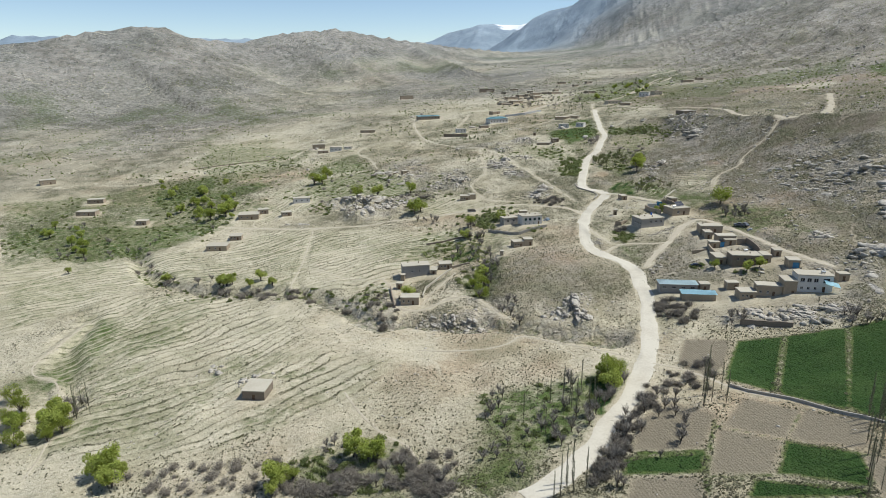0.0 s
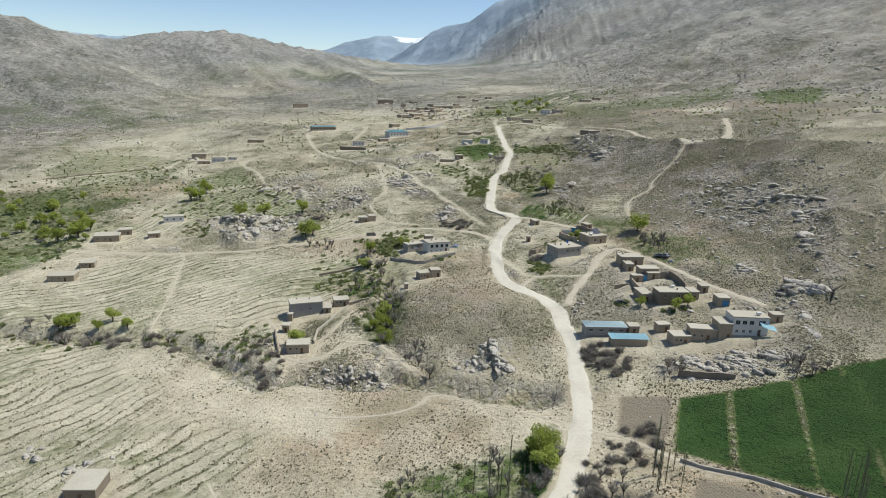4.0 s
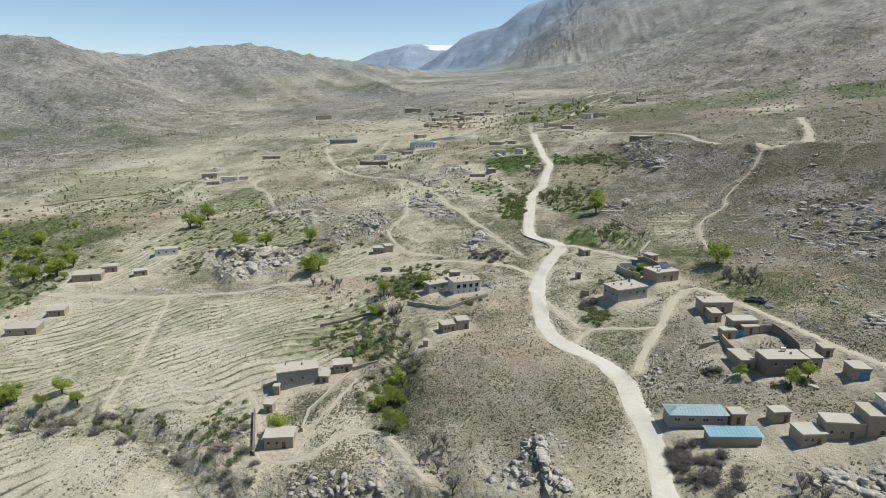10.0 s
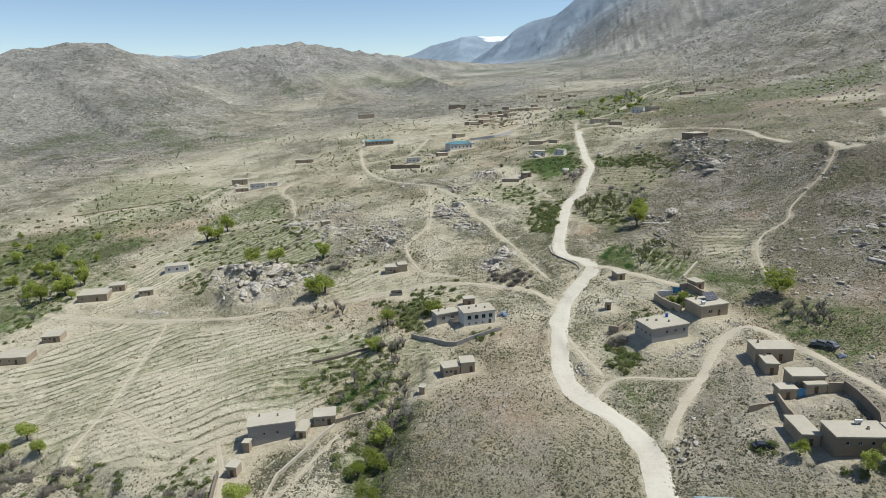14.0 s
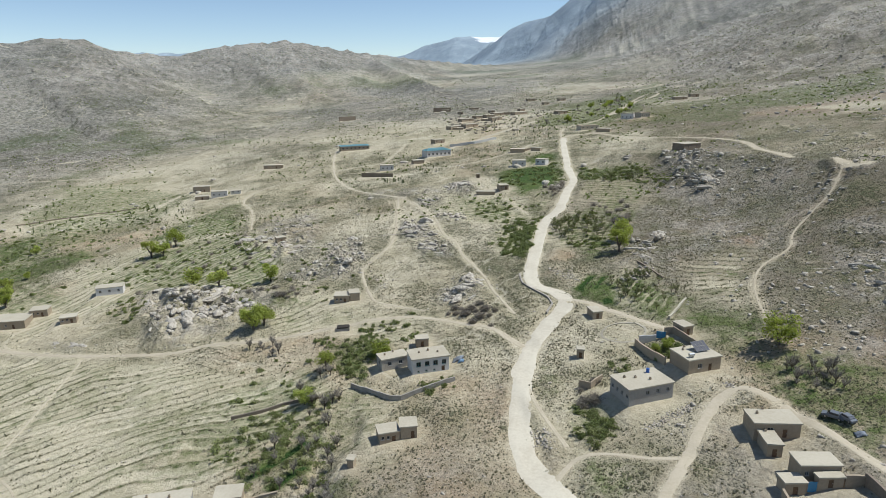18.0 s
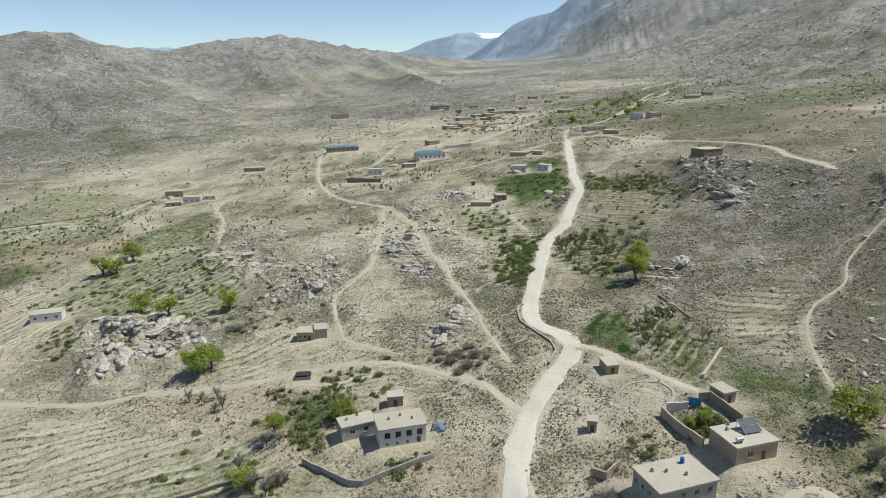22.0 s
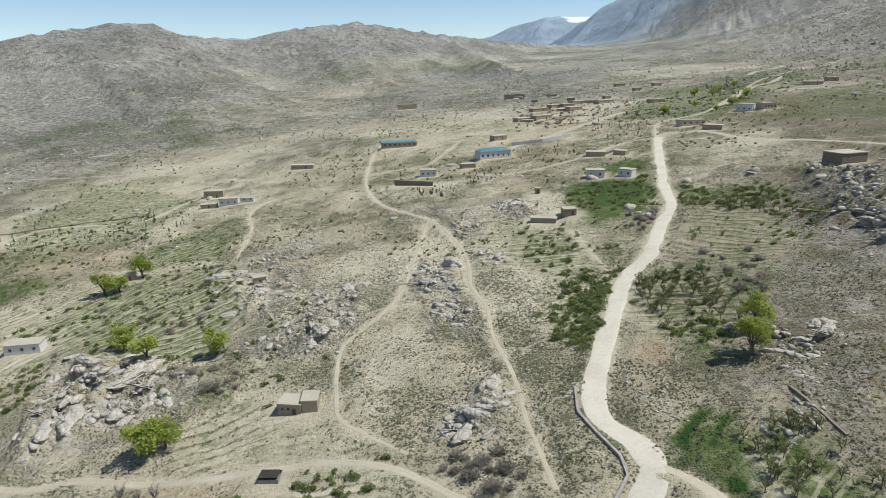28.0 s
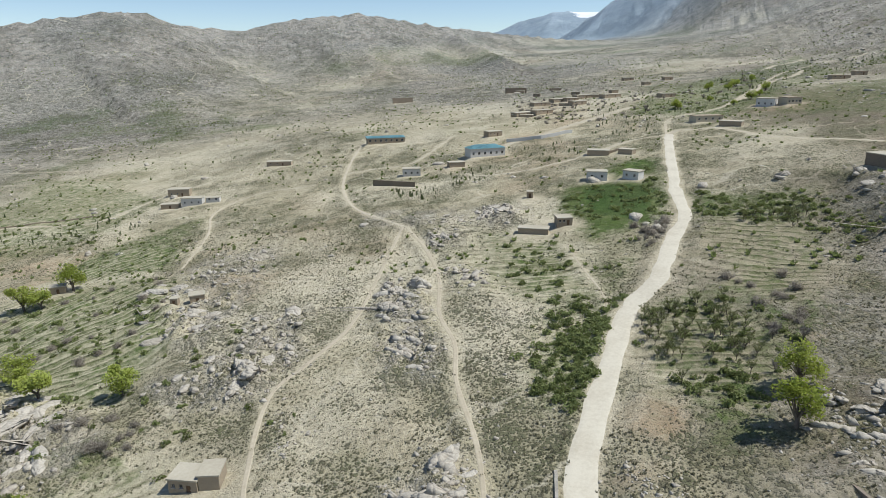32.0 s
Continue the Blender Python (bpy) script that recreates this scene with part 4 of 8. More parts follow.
belt("bush", 50, (-180, 458), (-119, 452), (-63, 408), (-70, 377), (-139, 408))
belt("bush", 40, (-105, 251), (-89, 271), (-77, 231), (-90, 223))
belt("bush", 40, (-70, 293), (-64, 326), (-53, 325), (-38, 271), (-47, 249), (-63, 272))
belt("bush", 40, (-59, 365), (-45, 377), (-33, 346), (-45, 333))
belt("bush", 40, (-18, 422), (-9, 456), (-1, 468), (2, 448), (-3, 417))
belt("bush", 40, (15, 538), (53, 527), (53, 499), (17, 517))
patch(GREENS, 0.62, (-18, 440), (-8, 456), (1, 453), (-1, 425), (-3, 412), (-13, 422), (-19, 431))
belt("bush", 110, (-18, 440), (-8, 456), (1, 453), (-1, 425), (-3, 412), (-13, 422), (-19, 431))
patch(GREENS, 0.5, (-44, 503), (-26, 506), (-14, 475), (-19, 460), (-32, 465))
belt("bush", 40, (-44, 503), (-26, 506), (-14, 475), (-19, 460), (-32, 465))
patch(TERRACES, (2, 3.2), (-44, 503), (-26, 506), (-14, 475), (-19, 460), (-32, 465))
patch(GREENS, 0.5, (-20, 465), (-3, 463), (1, 453), (-8, 456), (-18, 445))
belt("bush", 30, (-20, 465), (-3, 463), (1, 453), (-8, 456), (-18, 445))
patch(TERRACES, (9, 3.4), (4, 459), (24, 463), (28, 440), (12, 434), (2, 438))
belt("orchard_tree", 70, (4, 459), (24, 463), (28, 440), (12, 434), (2, 438))
belt("bush", 24, (4, 459), (24, 463), (28, 440), (12, 434), (2, 438))
patch(GREENS, 0.6, (11, 431), (27, 432), (28, 422), (14, 423))
belt("bush", 34, (11, 431), (27, 432), (28, 422), (14, 423))
patch(GREENS, 0.45, (7, 434), (29, 438), (31, 412), (19, 408), (11, 423))
patch(GREENS, 1, (14, 384), (19, 394), (22, 393), (18, 385), (19, 376))
patch(GREENS, 1, (20, 382), (23, 393), (26, 392), (22, 382), (21, 376))
patch(GREENS, 0.95, (21, 376), (27, 374), (28, 369), (23, 370))
patch(GREENS, 0.6, (26, 388), (38, 392), (47, 374), (46, 371), (29, 370))
belt("orchard_tree", 14, (26, 388), (38, 392), (47, 374), (46, 371), (29, 370))
patch(GREENS, 0.88, (32, 366), (41, 370), (46, 363), (41, 354))
patch(GREENS, 0.5, (31, 368), (43, 378), (49, 368), (41, 353))
patch(GREENS, 0.72, (49, 364), (70, 351), (61, 337), (56, 346), (44, 347))
patch(TERRACES, (-6, 3.0), (24, 506), (40, 505), (41, 475), (29, 463), (22, 474))
patch(GREENS, 0.55, (10, 548), (49, 534), (52, 515), (32, 510), (11, 525))
belt("bush", 50, (10, 548), (49, 534), (52, 515), (32, 510), (11, 525))
patch(GREENS, 0.85, (-32, 562), (-4, 594), (7, 541), (3, 513), (-22, 522))
belt("bush", 60, (-32, 562), (-4, 594), (7, 541), (3, 513), (-22, 522))
patch(GREENS, 0.38, (-222, 416), (-216, 449), (-192, 483), (-159, 480), (-139, 443), (-132, 406), (-170, 401))
belt("bush", 110, (-222, 416), (-216, 449), (-192, 483), (-159, 480), (-139, 443), (-132, 406), (-170, 401))
belt("dry_bush", 24, (-222, 416), (-216, 449), (-192, 483), (-159, 480), (-139, 443), (-132, 406), (-170, 401))
patch(GREENS, 0.5, (-238, 515), (-211, 556), (-182, 499), (-206, 484))
patch(RED_EARTH, 0.55, (-320, 488), (-263, 525), (-238, 507), (-224, 478), (-251, 453))
belt("young_tree", 50, (-340, 502), (-332, 517), (-272, 575), (-250, 557), (-242, 519), (-298, 490))
patch(GREENS, 0.62, (-350, 444), (-328, 501), (-296, 462), (-303, 400), (-324, 406))
belt("bush", 110, (-350, 444), (-328, 501), (-296, 462), (-303, 400), (-324, 406))
patch(GREENS, 0.6, (-389, 336), (-364, 354), (-289, 362), (-252, 381), (-228, 362), (-245, 320), (-282, 288), (-358, 307))
belt("bush", 150, (-389, 336), (-364, 354), (-289, 362), (-252, 381), (-228, 362), (-245, 320), (-282, 288), (-358, 307))
belt("bare_tree", 20, (-389, 336), (-364, 354), (-289, 362), (-252, 381), (-228, 362), (-245, 320), (-282, 288), (-358, 307))
patch(GREENS, 0.45, (-65, 283), (-62, 298), (-60, 323), (-52, 322), (-47, 302), (-49, 282))
belt("bare_tree", 16, (-65, 283), (-62, 298), (-60, 323), (-52, 322), (-47, 302), (-49, 282))
belt("bush", 30, (-65, 283), (-62, 298), (-60, 323), (-52, 322), (-47, 302), (-49, 282))
patch(GREENS, 1, (-66, 286), (-54, 304), (-52, 301), (-63, 284))
patch(GREENS, 1, (-58, 284), (-50, 295), (-49, 292), (-54, 282))
patch(GREENS, 0.72, (-53, 266), (-49, 274), (-41, 259), (-39, 244), (-45, 244))
belt("bush", 14, (-53, 266), (-49, 274), (-41, 259), (-39, 244), (-45, 244))
patch(GREENS, 0.6, (14, 315), (21, 318), (26, 309), (20, 297), (15, 303))
belt("bush", 26, (14, 315), (21, 318), (26, 309), (20, 297), (15, 303))
patch(GREENS, 0.6, (4, 337), (8, 333), (10, 322), (7, 322))
patch(GREENS, 0.66, (16, 293), (23, 291), (24, 282), (18, 282))
patch(GREENS, 0.72, (-63, 344), (-49, 346), (-44, 336), (-49, 332), (-56, 334))
belt("bush", 30, (-63, 344), (-49, 346), (-44, 336), (-49, 332), (-56, 334))
patch(GREENS, 0.6, (87, 306), (96, 290), (92, 285), (85, 297))
patch(RED_EARTH, 0.9, (1, 417), (7, 423), (13, 417), (9, 411))
patch(GREENS, 0.5, (3, 798), (78, 970), (71, 807), (32, 722), (8, 716))
belt("willow", 14, (3, 798), (78, 970), (71, 807), (32, 722), (8, 716))
belt("young_tree", 30, (3, 798), (78, 970), (71, 807), (32, 722), (8, 716))
patch(GREENS, 0.42, (32, 967), (128, 1126), (126, 886), (64, 773))
belt("young_tree", 40, (32, 967), (128, 1126), (126, 886), (64, 773))
patch(GREENS, 0.45, (158, 812), (301, 861), (232, 690), (161, 661), (135, 709))
belt("bush", 40, (158, 812), (301, 861), (232, 690), (161, 661), (135, 709))
belt("young_tree", 24, (158, 812), (301, 861), (232, 690), (161, 661), (135, 709))
outcrop(9, 2, 7, (-141, 355), (-159, 396), (-147, 399), (-138, 377), (-133, 352))
outcrop(26, 1.5, 6.5, (57, 222), (72, 226), (84, 226), (98, 222), (95, 216), (84, 213), (70, 217))
outcrop(7, 7, 13, (104, 259), (109, 270), (118, 267), (113, 256))
patch(PALE_EARTH, 0.9, (56, 283), (69, 284), (71, 270), (58, 268))
patch(PALE_EARTH, 0.85, (34, 210), (43, 221), (42, 205), (30, 200))
patch(PALE_EARTH, 0.7, (40, 235), (56, 240), (60, 229), (50, 224), (42, 227))
patch(GREENS, 1, (83, 204), (106, 210), (79, 157), (68, 161))
patch(GREENS, 1, (38, 123), (62, 125), (60, 114), (36, 113))
patch(FURROWS, 1, (64, 141), (78, 136), (72, 122), (63, 126))
patch(FURROWS, 1, (14, 129), (29, 131), (28, 119), (12, 120))
trees("willow", (-208, 452, 2.10), (-203, 455, 1.68), (-206, 471, 1.96), (-158, 413, 1.89), (-140, 405, 1.82), (-118, 411, 1.68), (-103, 366, 1.96), (-100, 369, 1.54), (33, 428, 1.61), (31, 416, 1.89), (67, 335, 1.96), (-243, 380, 2.10), (-250, 372, 1.82), (-62, 336, 1.26), (-46, 343, 1.26), (53, 262, 0.80), (64, 257, 0.92), (69, 259, 0.86))
patch(BROWN, 0.8, (24, 302), (46, 306), (70, 300), (110, 285), (125, 250), (110, 214), (45, 222), (28, 238), (24, 270))
patch(GREENS, 0.5, (60, 300), (72, 292), (92, 300), (96, 318), (72, 334), (58, 332))
patch(RED_EARTH, 0.6, (-646, 801), (-589, 886), (-452, 795), (-429, 701), (-500, 679))
patch(RED_EARTH, 0.45, (-387, 1217), (-308, 1294), (-220, 1040), (-293, 1009))
patch(PALE_EARTH, 1, (23, 350), (25, 355), (29, 356), (34, 354), (35, 350), (33, 345), (28, 344), (24, 346))
patch(PALE_EARTH, 0.85, (-159, 228), (-116, 253), (-66, 235), (-44, 201), (-40, 182), (-125, 185))
patch(PALE_EARTH, 0.6, (-267, 351), (-174, 349), (-122, 325), (-105, 286), (-122, 262), (-177, 266))
patch(BROWN, 0.9, (90, 330), (150, 330), (190, 250), (150, 190), (112, 212), (98, 250))
patch(GREENS, 0.75, (33, 341), (37, 333), (44, 338), (41, 345))
belt("bush", 22, (33, 341), (37, 333), (44, 338), (41, 345))
trees("willow", (36.5, 338, 0.6), (39.5, 339, 0.65), (41, 341, 0.5))
patch(GREENS, 0.7, (-17, 155), (2, 178), (7, 170), (6, 155), (-1, 141), (-10, 142))
patch(GREENS, 0.95, (3, 178), (12, 180), (11, 162), (7, 152))
patch(GREENS, 0.85, (-26, 126), (-16, 140), (-7, 136), (-11, 127), (-19, 120))
patch(GREENS, 0.65, (-57, 117), (-51, 128), (-40, 122), (-34, 119))
patch(GREENS, 0.6, (-199, 160), (-199, 182), (-213, 225), (-189, 214), (-174, 159))
patch(GREENS, 0.5, (-154, 140), (-137, 160), (-130, 155), (-140, 129))
patch(GREENS, 0.5, (-193, 208), (-166, 222), (-153, 206), (-170, 185))
belt("dry_bush", 40, (-39, 125), (-34, 130), (-25, 122), (-26, 119), (-36, 119))
belt("dry_bush", 46, (-71, 118), (-53, 126), (-47, 124), (-50, 118), (-67, 116))
belt("bare_tree", 16, (4, 161), (14, 177), (15, 167), (8, 142), (4, 134))
belt("dry_bush", 26, (7, 139), (13, 161), (14, 150), (9, 128), (4, 124))
belt("poplar", 9, (-160, 147), (-158, 156), (-150, 150), (-154, 143))
patch(PALE_EARTH, 0.55, (-64, 388), (-72, 430), (-83, 502), (-72, 506), (-63, 435), (-47, 400), (-52, 387))
patch(PALE_EARTH, 0.5, (-91, 514), (-81, 518), (-32, 433), (-25, 409), (-40, 432))
patch(PALE_EARTH, 0.55, (-94, 369), (-90, 394), (-61, 385), (-50, 374), (-77, 362))
belt("young_tree", 70, (-137, 889), (3, 879), (70, 975), (65, 812), (9, 714), (-103, 747))
belt("bare_tree", 24, (-137, 889), (3, 879), (70, 975), (65, 812), (9, 714), (-103, 747))
belt("dry_bush", 60, (-137, 889), (3, 879), (70, 975), (65, 812), (9, 714), (-103, 747))
belt("bush", 50, (-137, 889), (3, 879), (70, 975), (65, 812), (9, 714), (-103, 747))
lot("white_house", -32.5, 330.9, 27, 11.3, 7.2, 4.6)
lot("stone_house", -42.8, 333.6, 36, 8.7, 4.8, 3.6)
lot("shed", -35.6, 348.0, 20, 4.0, 3.2, 2.6)
lot("mud_house", -77.3, 383.5, 13, 5.8, 5.0, 3.0)
lot("mud_house", -71.6, 385.2, 24, 3.9, 5.0, 3.0)
lot("grey_house", 27.4, 311.2, 30, 12.8, 8.3, 4.2)
lot("solar_house", 42.9, 323.7, 28, 9.8, 7.8, 3.6)
lot("shed", 44.6, 344.2, 31, 3.4, 4.5, 2.6)
lot("shed", 19.9, 359.1, 21, 3.1, 5.0, 2.3)
lot("shed", 15.0, 336.6, 3, 1.9, 2.4, 2.6)
lot("l_house", 52.4, 298.4, 8, 9.8, 5.8, 3.3)
lot("l_wing", 53.7, 292.9, 6, 3.1, 5.3, 2.9)
lot("compound_house", 58.9, 260.5, 9, 11.6, 6.2, 4.4)
lot("shed", 70.7, 262.3, 9, 3.2, 5.2, 3.2)
lot("shed", 60.3, 283.3, 12, 4.9, 1.5, 2.3)
lot("shed", 44.7, 241.4, 6, 3.4, 3.4, 2.6)
lot("low_block", 54.0, 264.8, 10, 4.0, 8.0, 2.8)
lot("mud_house", 57.6, 285.1, 10, 7.8, 4.4, 3.4)
lot("shed", 54.1, 281.9, 12, 4.1, 3.0, 2.6)
lot("blue_hall", 29.9, 240.1, 6.6, 14.0, 4.9, 3.7)
lot("blue_shed", 37.2, 232.7, 6, 12.0, 3.4, 2.7)
lot("mud_house", 54.0, 240.8, 12, 4.2, 3.0, 2.7)
lot("mud_house", 56.6, 231.2, 10, 5.6, 5.0, 3.0)
lot("mud_house", 62.3, 233.5, 1, 8.6, 4.2, 4.0)
lot("mud_house", 71.0, 233.0, 3, 4.3, 6.2, 5.4)
lot("white_villa", 75.5, 234.2, 3, 11.6, 6.0, 6.1)
lot("door_hut", 78.3, 255.8, 3, 4.2, 4.8, 3.0)
lot("shed", 76.0, 267.8, 3, 2.8, 4.0, 2.4)
lot("shed", 90.8, 240.6, 8, 3.6, 3.0, 2.6)
lot("big_farm", -81.2, 267.6, 25, 12.6, 6.2, 5.2)
lot("shed", -68.9, 271.2, 7, 2.8, 6.0, 2.2)
lot("mud_house", -65.8, 276.4, 20, 6.0, 4.8, 2.7)
lot("mud_house", -73.4, 237.2, 12, 7.6, 5.2, 3.2)
lot("shed", -80.9, 255.5, 3, 2.6, 3.0, 2.6)
lot("shed", -81.7, 265.2, 8, 1.7, 2.0, 2.8)
lot("mud_house", -33.2, 299.6, 28, 5.2, 4.4, 3.0)
lot("mud_house", -28.4, 302.1, 18, 4.2, 4.6, 3.2)
lot("shed", -39.0, 291.6, 0, 1.6, 2.0, 2.2)
lot("mud_house", -227.9, 370.8, 23, 13.2, 10.0, 3.4)
lot("mud_house", -220.0, 383.3, 28, 6.9, 6.0, 3.0)
lot("mud_house", -198.2, 376.3, 34, 6.3, 5.0, 2.6)
lot("plain_white", -202.8, 403.5, 30, 11.5, 6.0, 3.4)
lot("mud_house", -211.3, 331.9, 22, 6.9, 7.0, 2.6)
lot("mud_house", -215.5, 313.4, 17, 11.6, 8.0, 2.8)
lot("shed", -210.9, 464.8, 46, 5.4, 4.0, 2.6)
lot("shed", -137.3, 457.9, 42, 4.7, 4.0, 2.8)
lot("shed", -145.2, 457.4, 21, 2.4, 2.0, 2.4)
lot("well", -68.1, 361.2, 18, 4.6, 3.5, 1.0)
lot("mud_house", -272.9, 593.8, 28, 12.1, 7.0, 4.2)
lot("plain_white", -246.4, 575.2, 26, 11.2, 6.0, 4.0)
lot("shed", -256.8, 570.8, 30, 9.5, 5.0, 2.4)
lot("plain_white", -233.8, 580.5, 27, 7.2, 4.0, 2.4)
lot("mud_house", -241.8, 649.6, 23, 15.7, 6.0, 2.8)
lot("blue_long", -186.6, 686.6, 34, 25.4, 7.0, 3.6)
lot("blue_school", -98.3, 637.4, 39, 20.8, 9.0, 4.6)
lot("white_tower", -126.6, 608.1, 24, 9.4, 6.0, 3.8)
lot("yard_wall", -135.9, 591.2, 1, 23.1, 0.6, 2.4)
lot("plain_white", -26.2, 572.3, 10, 8.2, 6.0, 3.6)
lot("plain_white", -11.8, 571.2, -22, 6.8, 5.0, 3.4)
lot("plain_tan", 16.9, 680.6, 30, 16.0, 7.0, 3.2)
lot("mud_house", 27.7, 664.4, -16, 10.7, 6.0, 2.4)
lot("mud_house", -33.0, 622.1, 5, 10.4, 6.0, 2.4)
lot("mud_house", -18.2, 620.6, -17, 6.8, 5.0, 2.2)
lot("mud_house", -28.3, 516.5, 23, 5.2, 5.0, 2.6)
lot("mud_house", -40.6, 510.0, 6, 10.2, 4.0, 1.8)
lot("shed", -47.5, 553.5, 8, 2.4, 3.0, 2.4)
lot("mud_house", -105.0, 621.4, 35, 8.6, 5.0, 2.4)
lot("mud_house", -104.2, 693.5, 49, 10.3, 6.0, 3.0)
lot("yard_wall", -167.7, 976.9, 27, 22.9, 1.0, 5.0)
lot("yard_wall", -283.8, 941.5, 51, 24.3, 1.0, 5.0)
lot("mud_house", -82.6, 859.8, 42, 11.5, 7.0, 2.7)
lot("mud_house", -76.4, 873.7, 49, 15.6, 7.0, 2.7)
lot("mud_house", -51.4, 860.1, 50, 18.6, 7.0, 2.7)
lot("mud_house", -106.5, 838.6, 45, 16.5, 7.0, 2.7)
lot("mud_house", -93.5, 858.0, 52, 13.1, 7.0, 2.7)
lot("mud_house", -5.0, 828.3, 37, 11.7, 7.0, 2.7)
lot("mud_house", -105.7, 773.6, 54, 16.5, 7.0, 2.7)
lot("mud_house", -92.3, 781.1, 53, 16.5, 7.0, 2.7)
lot("mud_house", -72.3, 827.7, 49, 13.7, 7.0, 2.7)
lot("plain_white", 49.7, 723.7, -20, 10.0, 8.0, 4.6)
lot("plain_tan", 65.3, 716.6, 31, 9.1, 8.0, 3.6)
lot("hill_house", 73.9, 548.9, 37, 12.9, 9.0, 3.8)
lot("mud_house", -157.2, 980.1, 10, 9.0, 5.0, 2.4)
lot("mud_house", -128.3, 933.4, 6, 7.0, 5.0, 2.6)
lot("mud_house", -119.4, 978.0, 28, 11.0, 5.0, 2.2)
lot("mud_house", -88.6, 916.6, 13, 8.0, 5.0, 2.8)
lot("mud_house", -64.9, 878.8, 14, 9.0, 5.0, 2.2)
lot("mud_house", -50.0, 904.3, 44, 7.0, 5.0, 2.4)
lot("mud_house", -50.4, 1029.1, 35, 12.0, 5.0, 2.6)
lot("mud_house", -25.3, 957.7, 41, 8.0, 5.0, 2.6)
lot("mud_house", -7.6, 987.5, 43, 10.0, 5.0, 3.0)
lot("mud_house", -84.7, 831.8, 8, 12.0, 5.0, 1.8)
lot("mud_house", -110.2, 774.9, 5, 16.0, 5.0, 1.6)
lot("mud_house", 108.3, 835.8, 26, 14.0, 5.0, 2.6)
lot("mud_house", 125.8, 851.2, 26, 9.0, 5.0, 2.8)
lot("mud_house", -464.6, 448.0, 50, 11.9, 8.0, 4.0)
lot("mud_house", -362.5, 375.0, 20, 13.3, 8.0, 3.0)
lot("mud_house", -379.0, 405.1, 23, 11.7, 6.0, 3.0)
lot("mud_house", -301.0, 360.9, 17, 7.2, 6.0, 3.0)
lot("dugout", -103.4, 160.5, 8, 7.3, 8.0, 3.0)


def yard_wall(height, thick, stuff, *line):
    WALLS.append((height, thick, stuff, line))


yard_wall(1.425, 0.4, STONEWORK, (-50.6, 327.1), (-42.4, 322.9), (-36.2, 319.9), (-33.1, 320.0), (-25.8, 324.7), (-19.4, 329.1))
yard_wall(0.825, 0.4, STONEWORK, (42.4, 172.5), (46.8, 169.4), (56.2, 165.2), (64.8, 158.9), (73.6, 153.9))
yard_wall(1.9, 0.6, MUD_DARK, (53.3, 213.5), (59.3, 212.3), (68.6, 210.6))
yard_wall(1.1, 0.5, MUD, (46.7, 278.9), (53.2, 280.7))
yard_wall(2.4, 0.45, MUD, (31.4, 342.7), (34.7, 336.1), (38.0, 329.7))
yard_wall(2.2, 0.4, WHITE_WALL, (32.5, 343.7), (37.4, 345.0))
yard_wall(2.2, 0.4, MUD, (39.7, 345.8), (42.2, 346.5))
yard_wall(2.2, 0.45, MUD, (42.2, 346.5), (44.9, 342.0), (47.2, 338.0))
yard_wall(0.7, 0.6, ROOF_MUD, (49.1, 369.7), (45.6, 362.7), (42.3, 356.2))
yard_wall(0.25, 0.6, MUD_DARK, (35.8, 401.9), (39.0, 396.6), (41.9, 391.3), (44.1, 386.9))
yard_wall(1, 0.5, ROOF_MUD, (-60.0, 277.2), (-63.9, 266.7), (-67.5, 256.6), (-66.2, 246.2))
yard_wall(1.2, 0.5, MUD_DARK, (-84.0, 256.1), (-79.6, 245.2), (-75.1, 234.4))
yard_wall(0.5, 0.56, STONEWORK, (-7.0, 399.5), (-5.0, 390.2), (0.2, 382.8), (4.9, 377.0), (6.6, 372.0), (4.9, 365.5))
yard_wall(1.8, 0.4, MUD, (21.6, 326.6), (18.5, 322.1), (15.7, 323.2))
yard_wall(0.7, 0.5, MUD, (-365.2, 521.6), (-350.1, 532.0), (-327.9, 544.8), (-296.6, 563.2))
yard_wall(2, 0.5, WHITE_WALL, (-88.5, 677.8), (-68.3, 680.8), (-52.2, 695.9))
yard_wall(0.9, 0.5, MUD_DARK, (-81.1, 311.0), (-68.3, 318.8), (-57.8, 321.9))
yard_wall(1, 0.5, MUD, (-68.0, 276.5), (-52.5, 281.7))
yard_wall(1.2, 0.4, MUD, (-14.8, 634.3), (-32.2, 624.4))
yard_wall(2.2, 0.5, MUD, (53.6, 281.4), (54.2, 277.5), (55.2, 273.6))
yard_wall(2.4, 0.5, MUD_DARK, (69.0, 285.0), (70.6, 278.5), (72.0, 272.6), (70.9, 268.8))
yard_wall(2.4, 0.5, MUD, (65.3, 284.6), (69.0, 285.0))
CAR_AT, VAN_AT, TRUCK_AT, PAD_AT, GATE_AT = (46.5, 265.5), (70.1, 305.2), (72.2, 303.8), (28.6, 350.0), (38.7, 345.1)

# ---- the ground: one sheet ----
def spread(low, high, step, growth, first, last):
    """Coordinates, evenly spaced between low and high and ever wider outside, out to first and last."""
    mid = list(np.arange(low, high + 0.01, step))
    right, gap = [], step
    while (right or mid)[-1] < last:
        gap *= growth
        right.append((right or mid)[-1] + gap)
    left, gap = [], step
    while (left or mid[:1])[-1] > first:
        gap *= growth
        left.append((left or mid[:1])[-1] - gap)
    return np.array(left[::-1] + mid + right)


GX = spread(-235, 130, 1.15, 1.0165, -4200, 4200)
GY = spread(112, 500, 1.2, 1.0165, -900, 4600)
XX, YY = np.meshgrid(GX, GY)


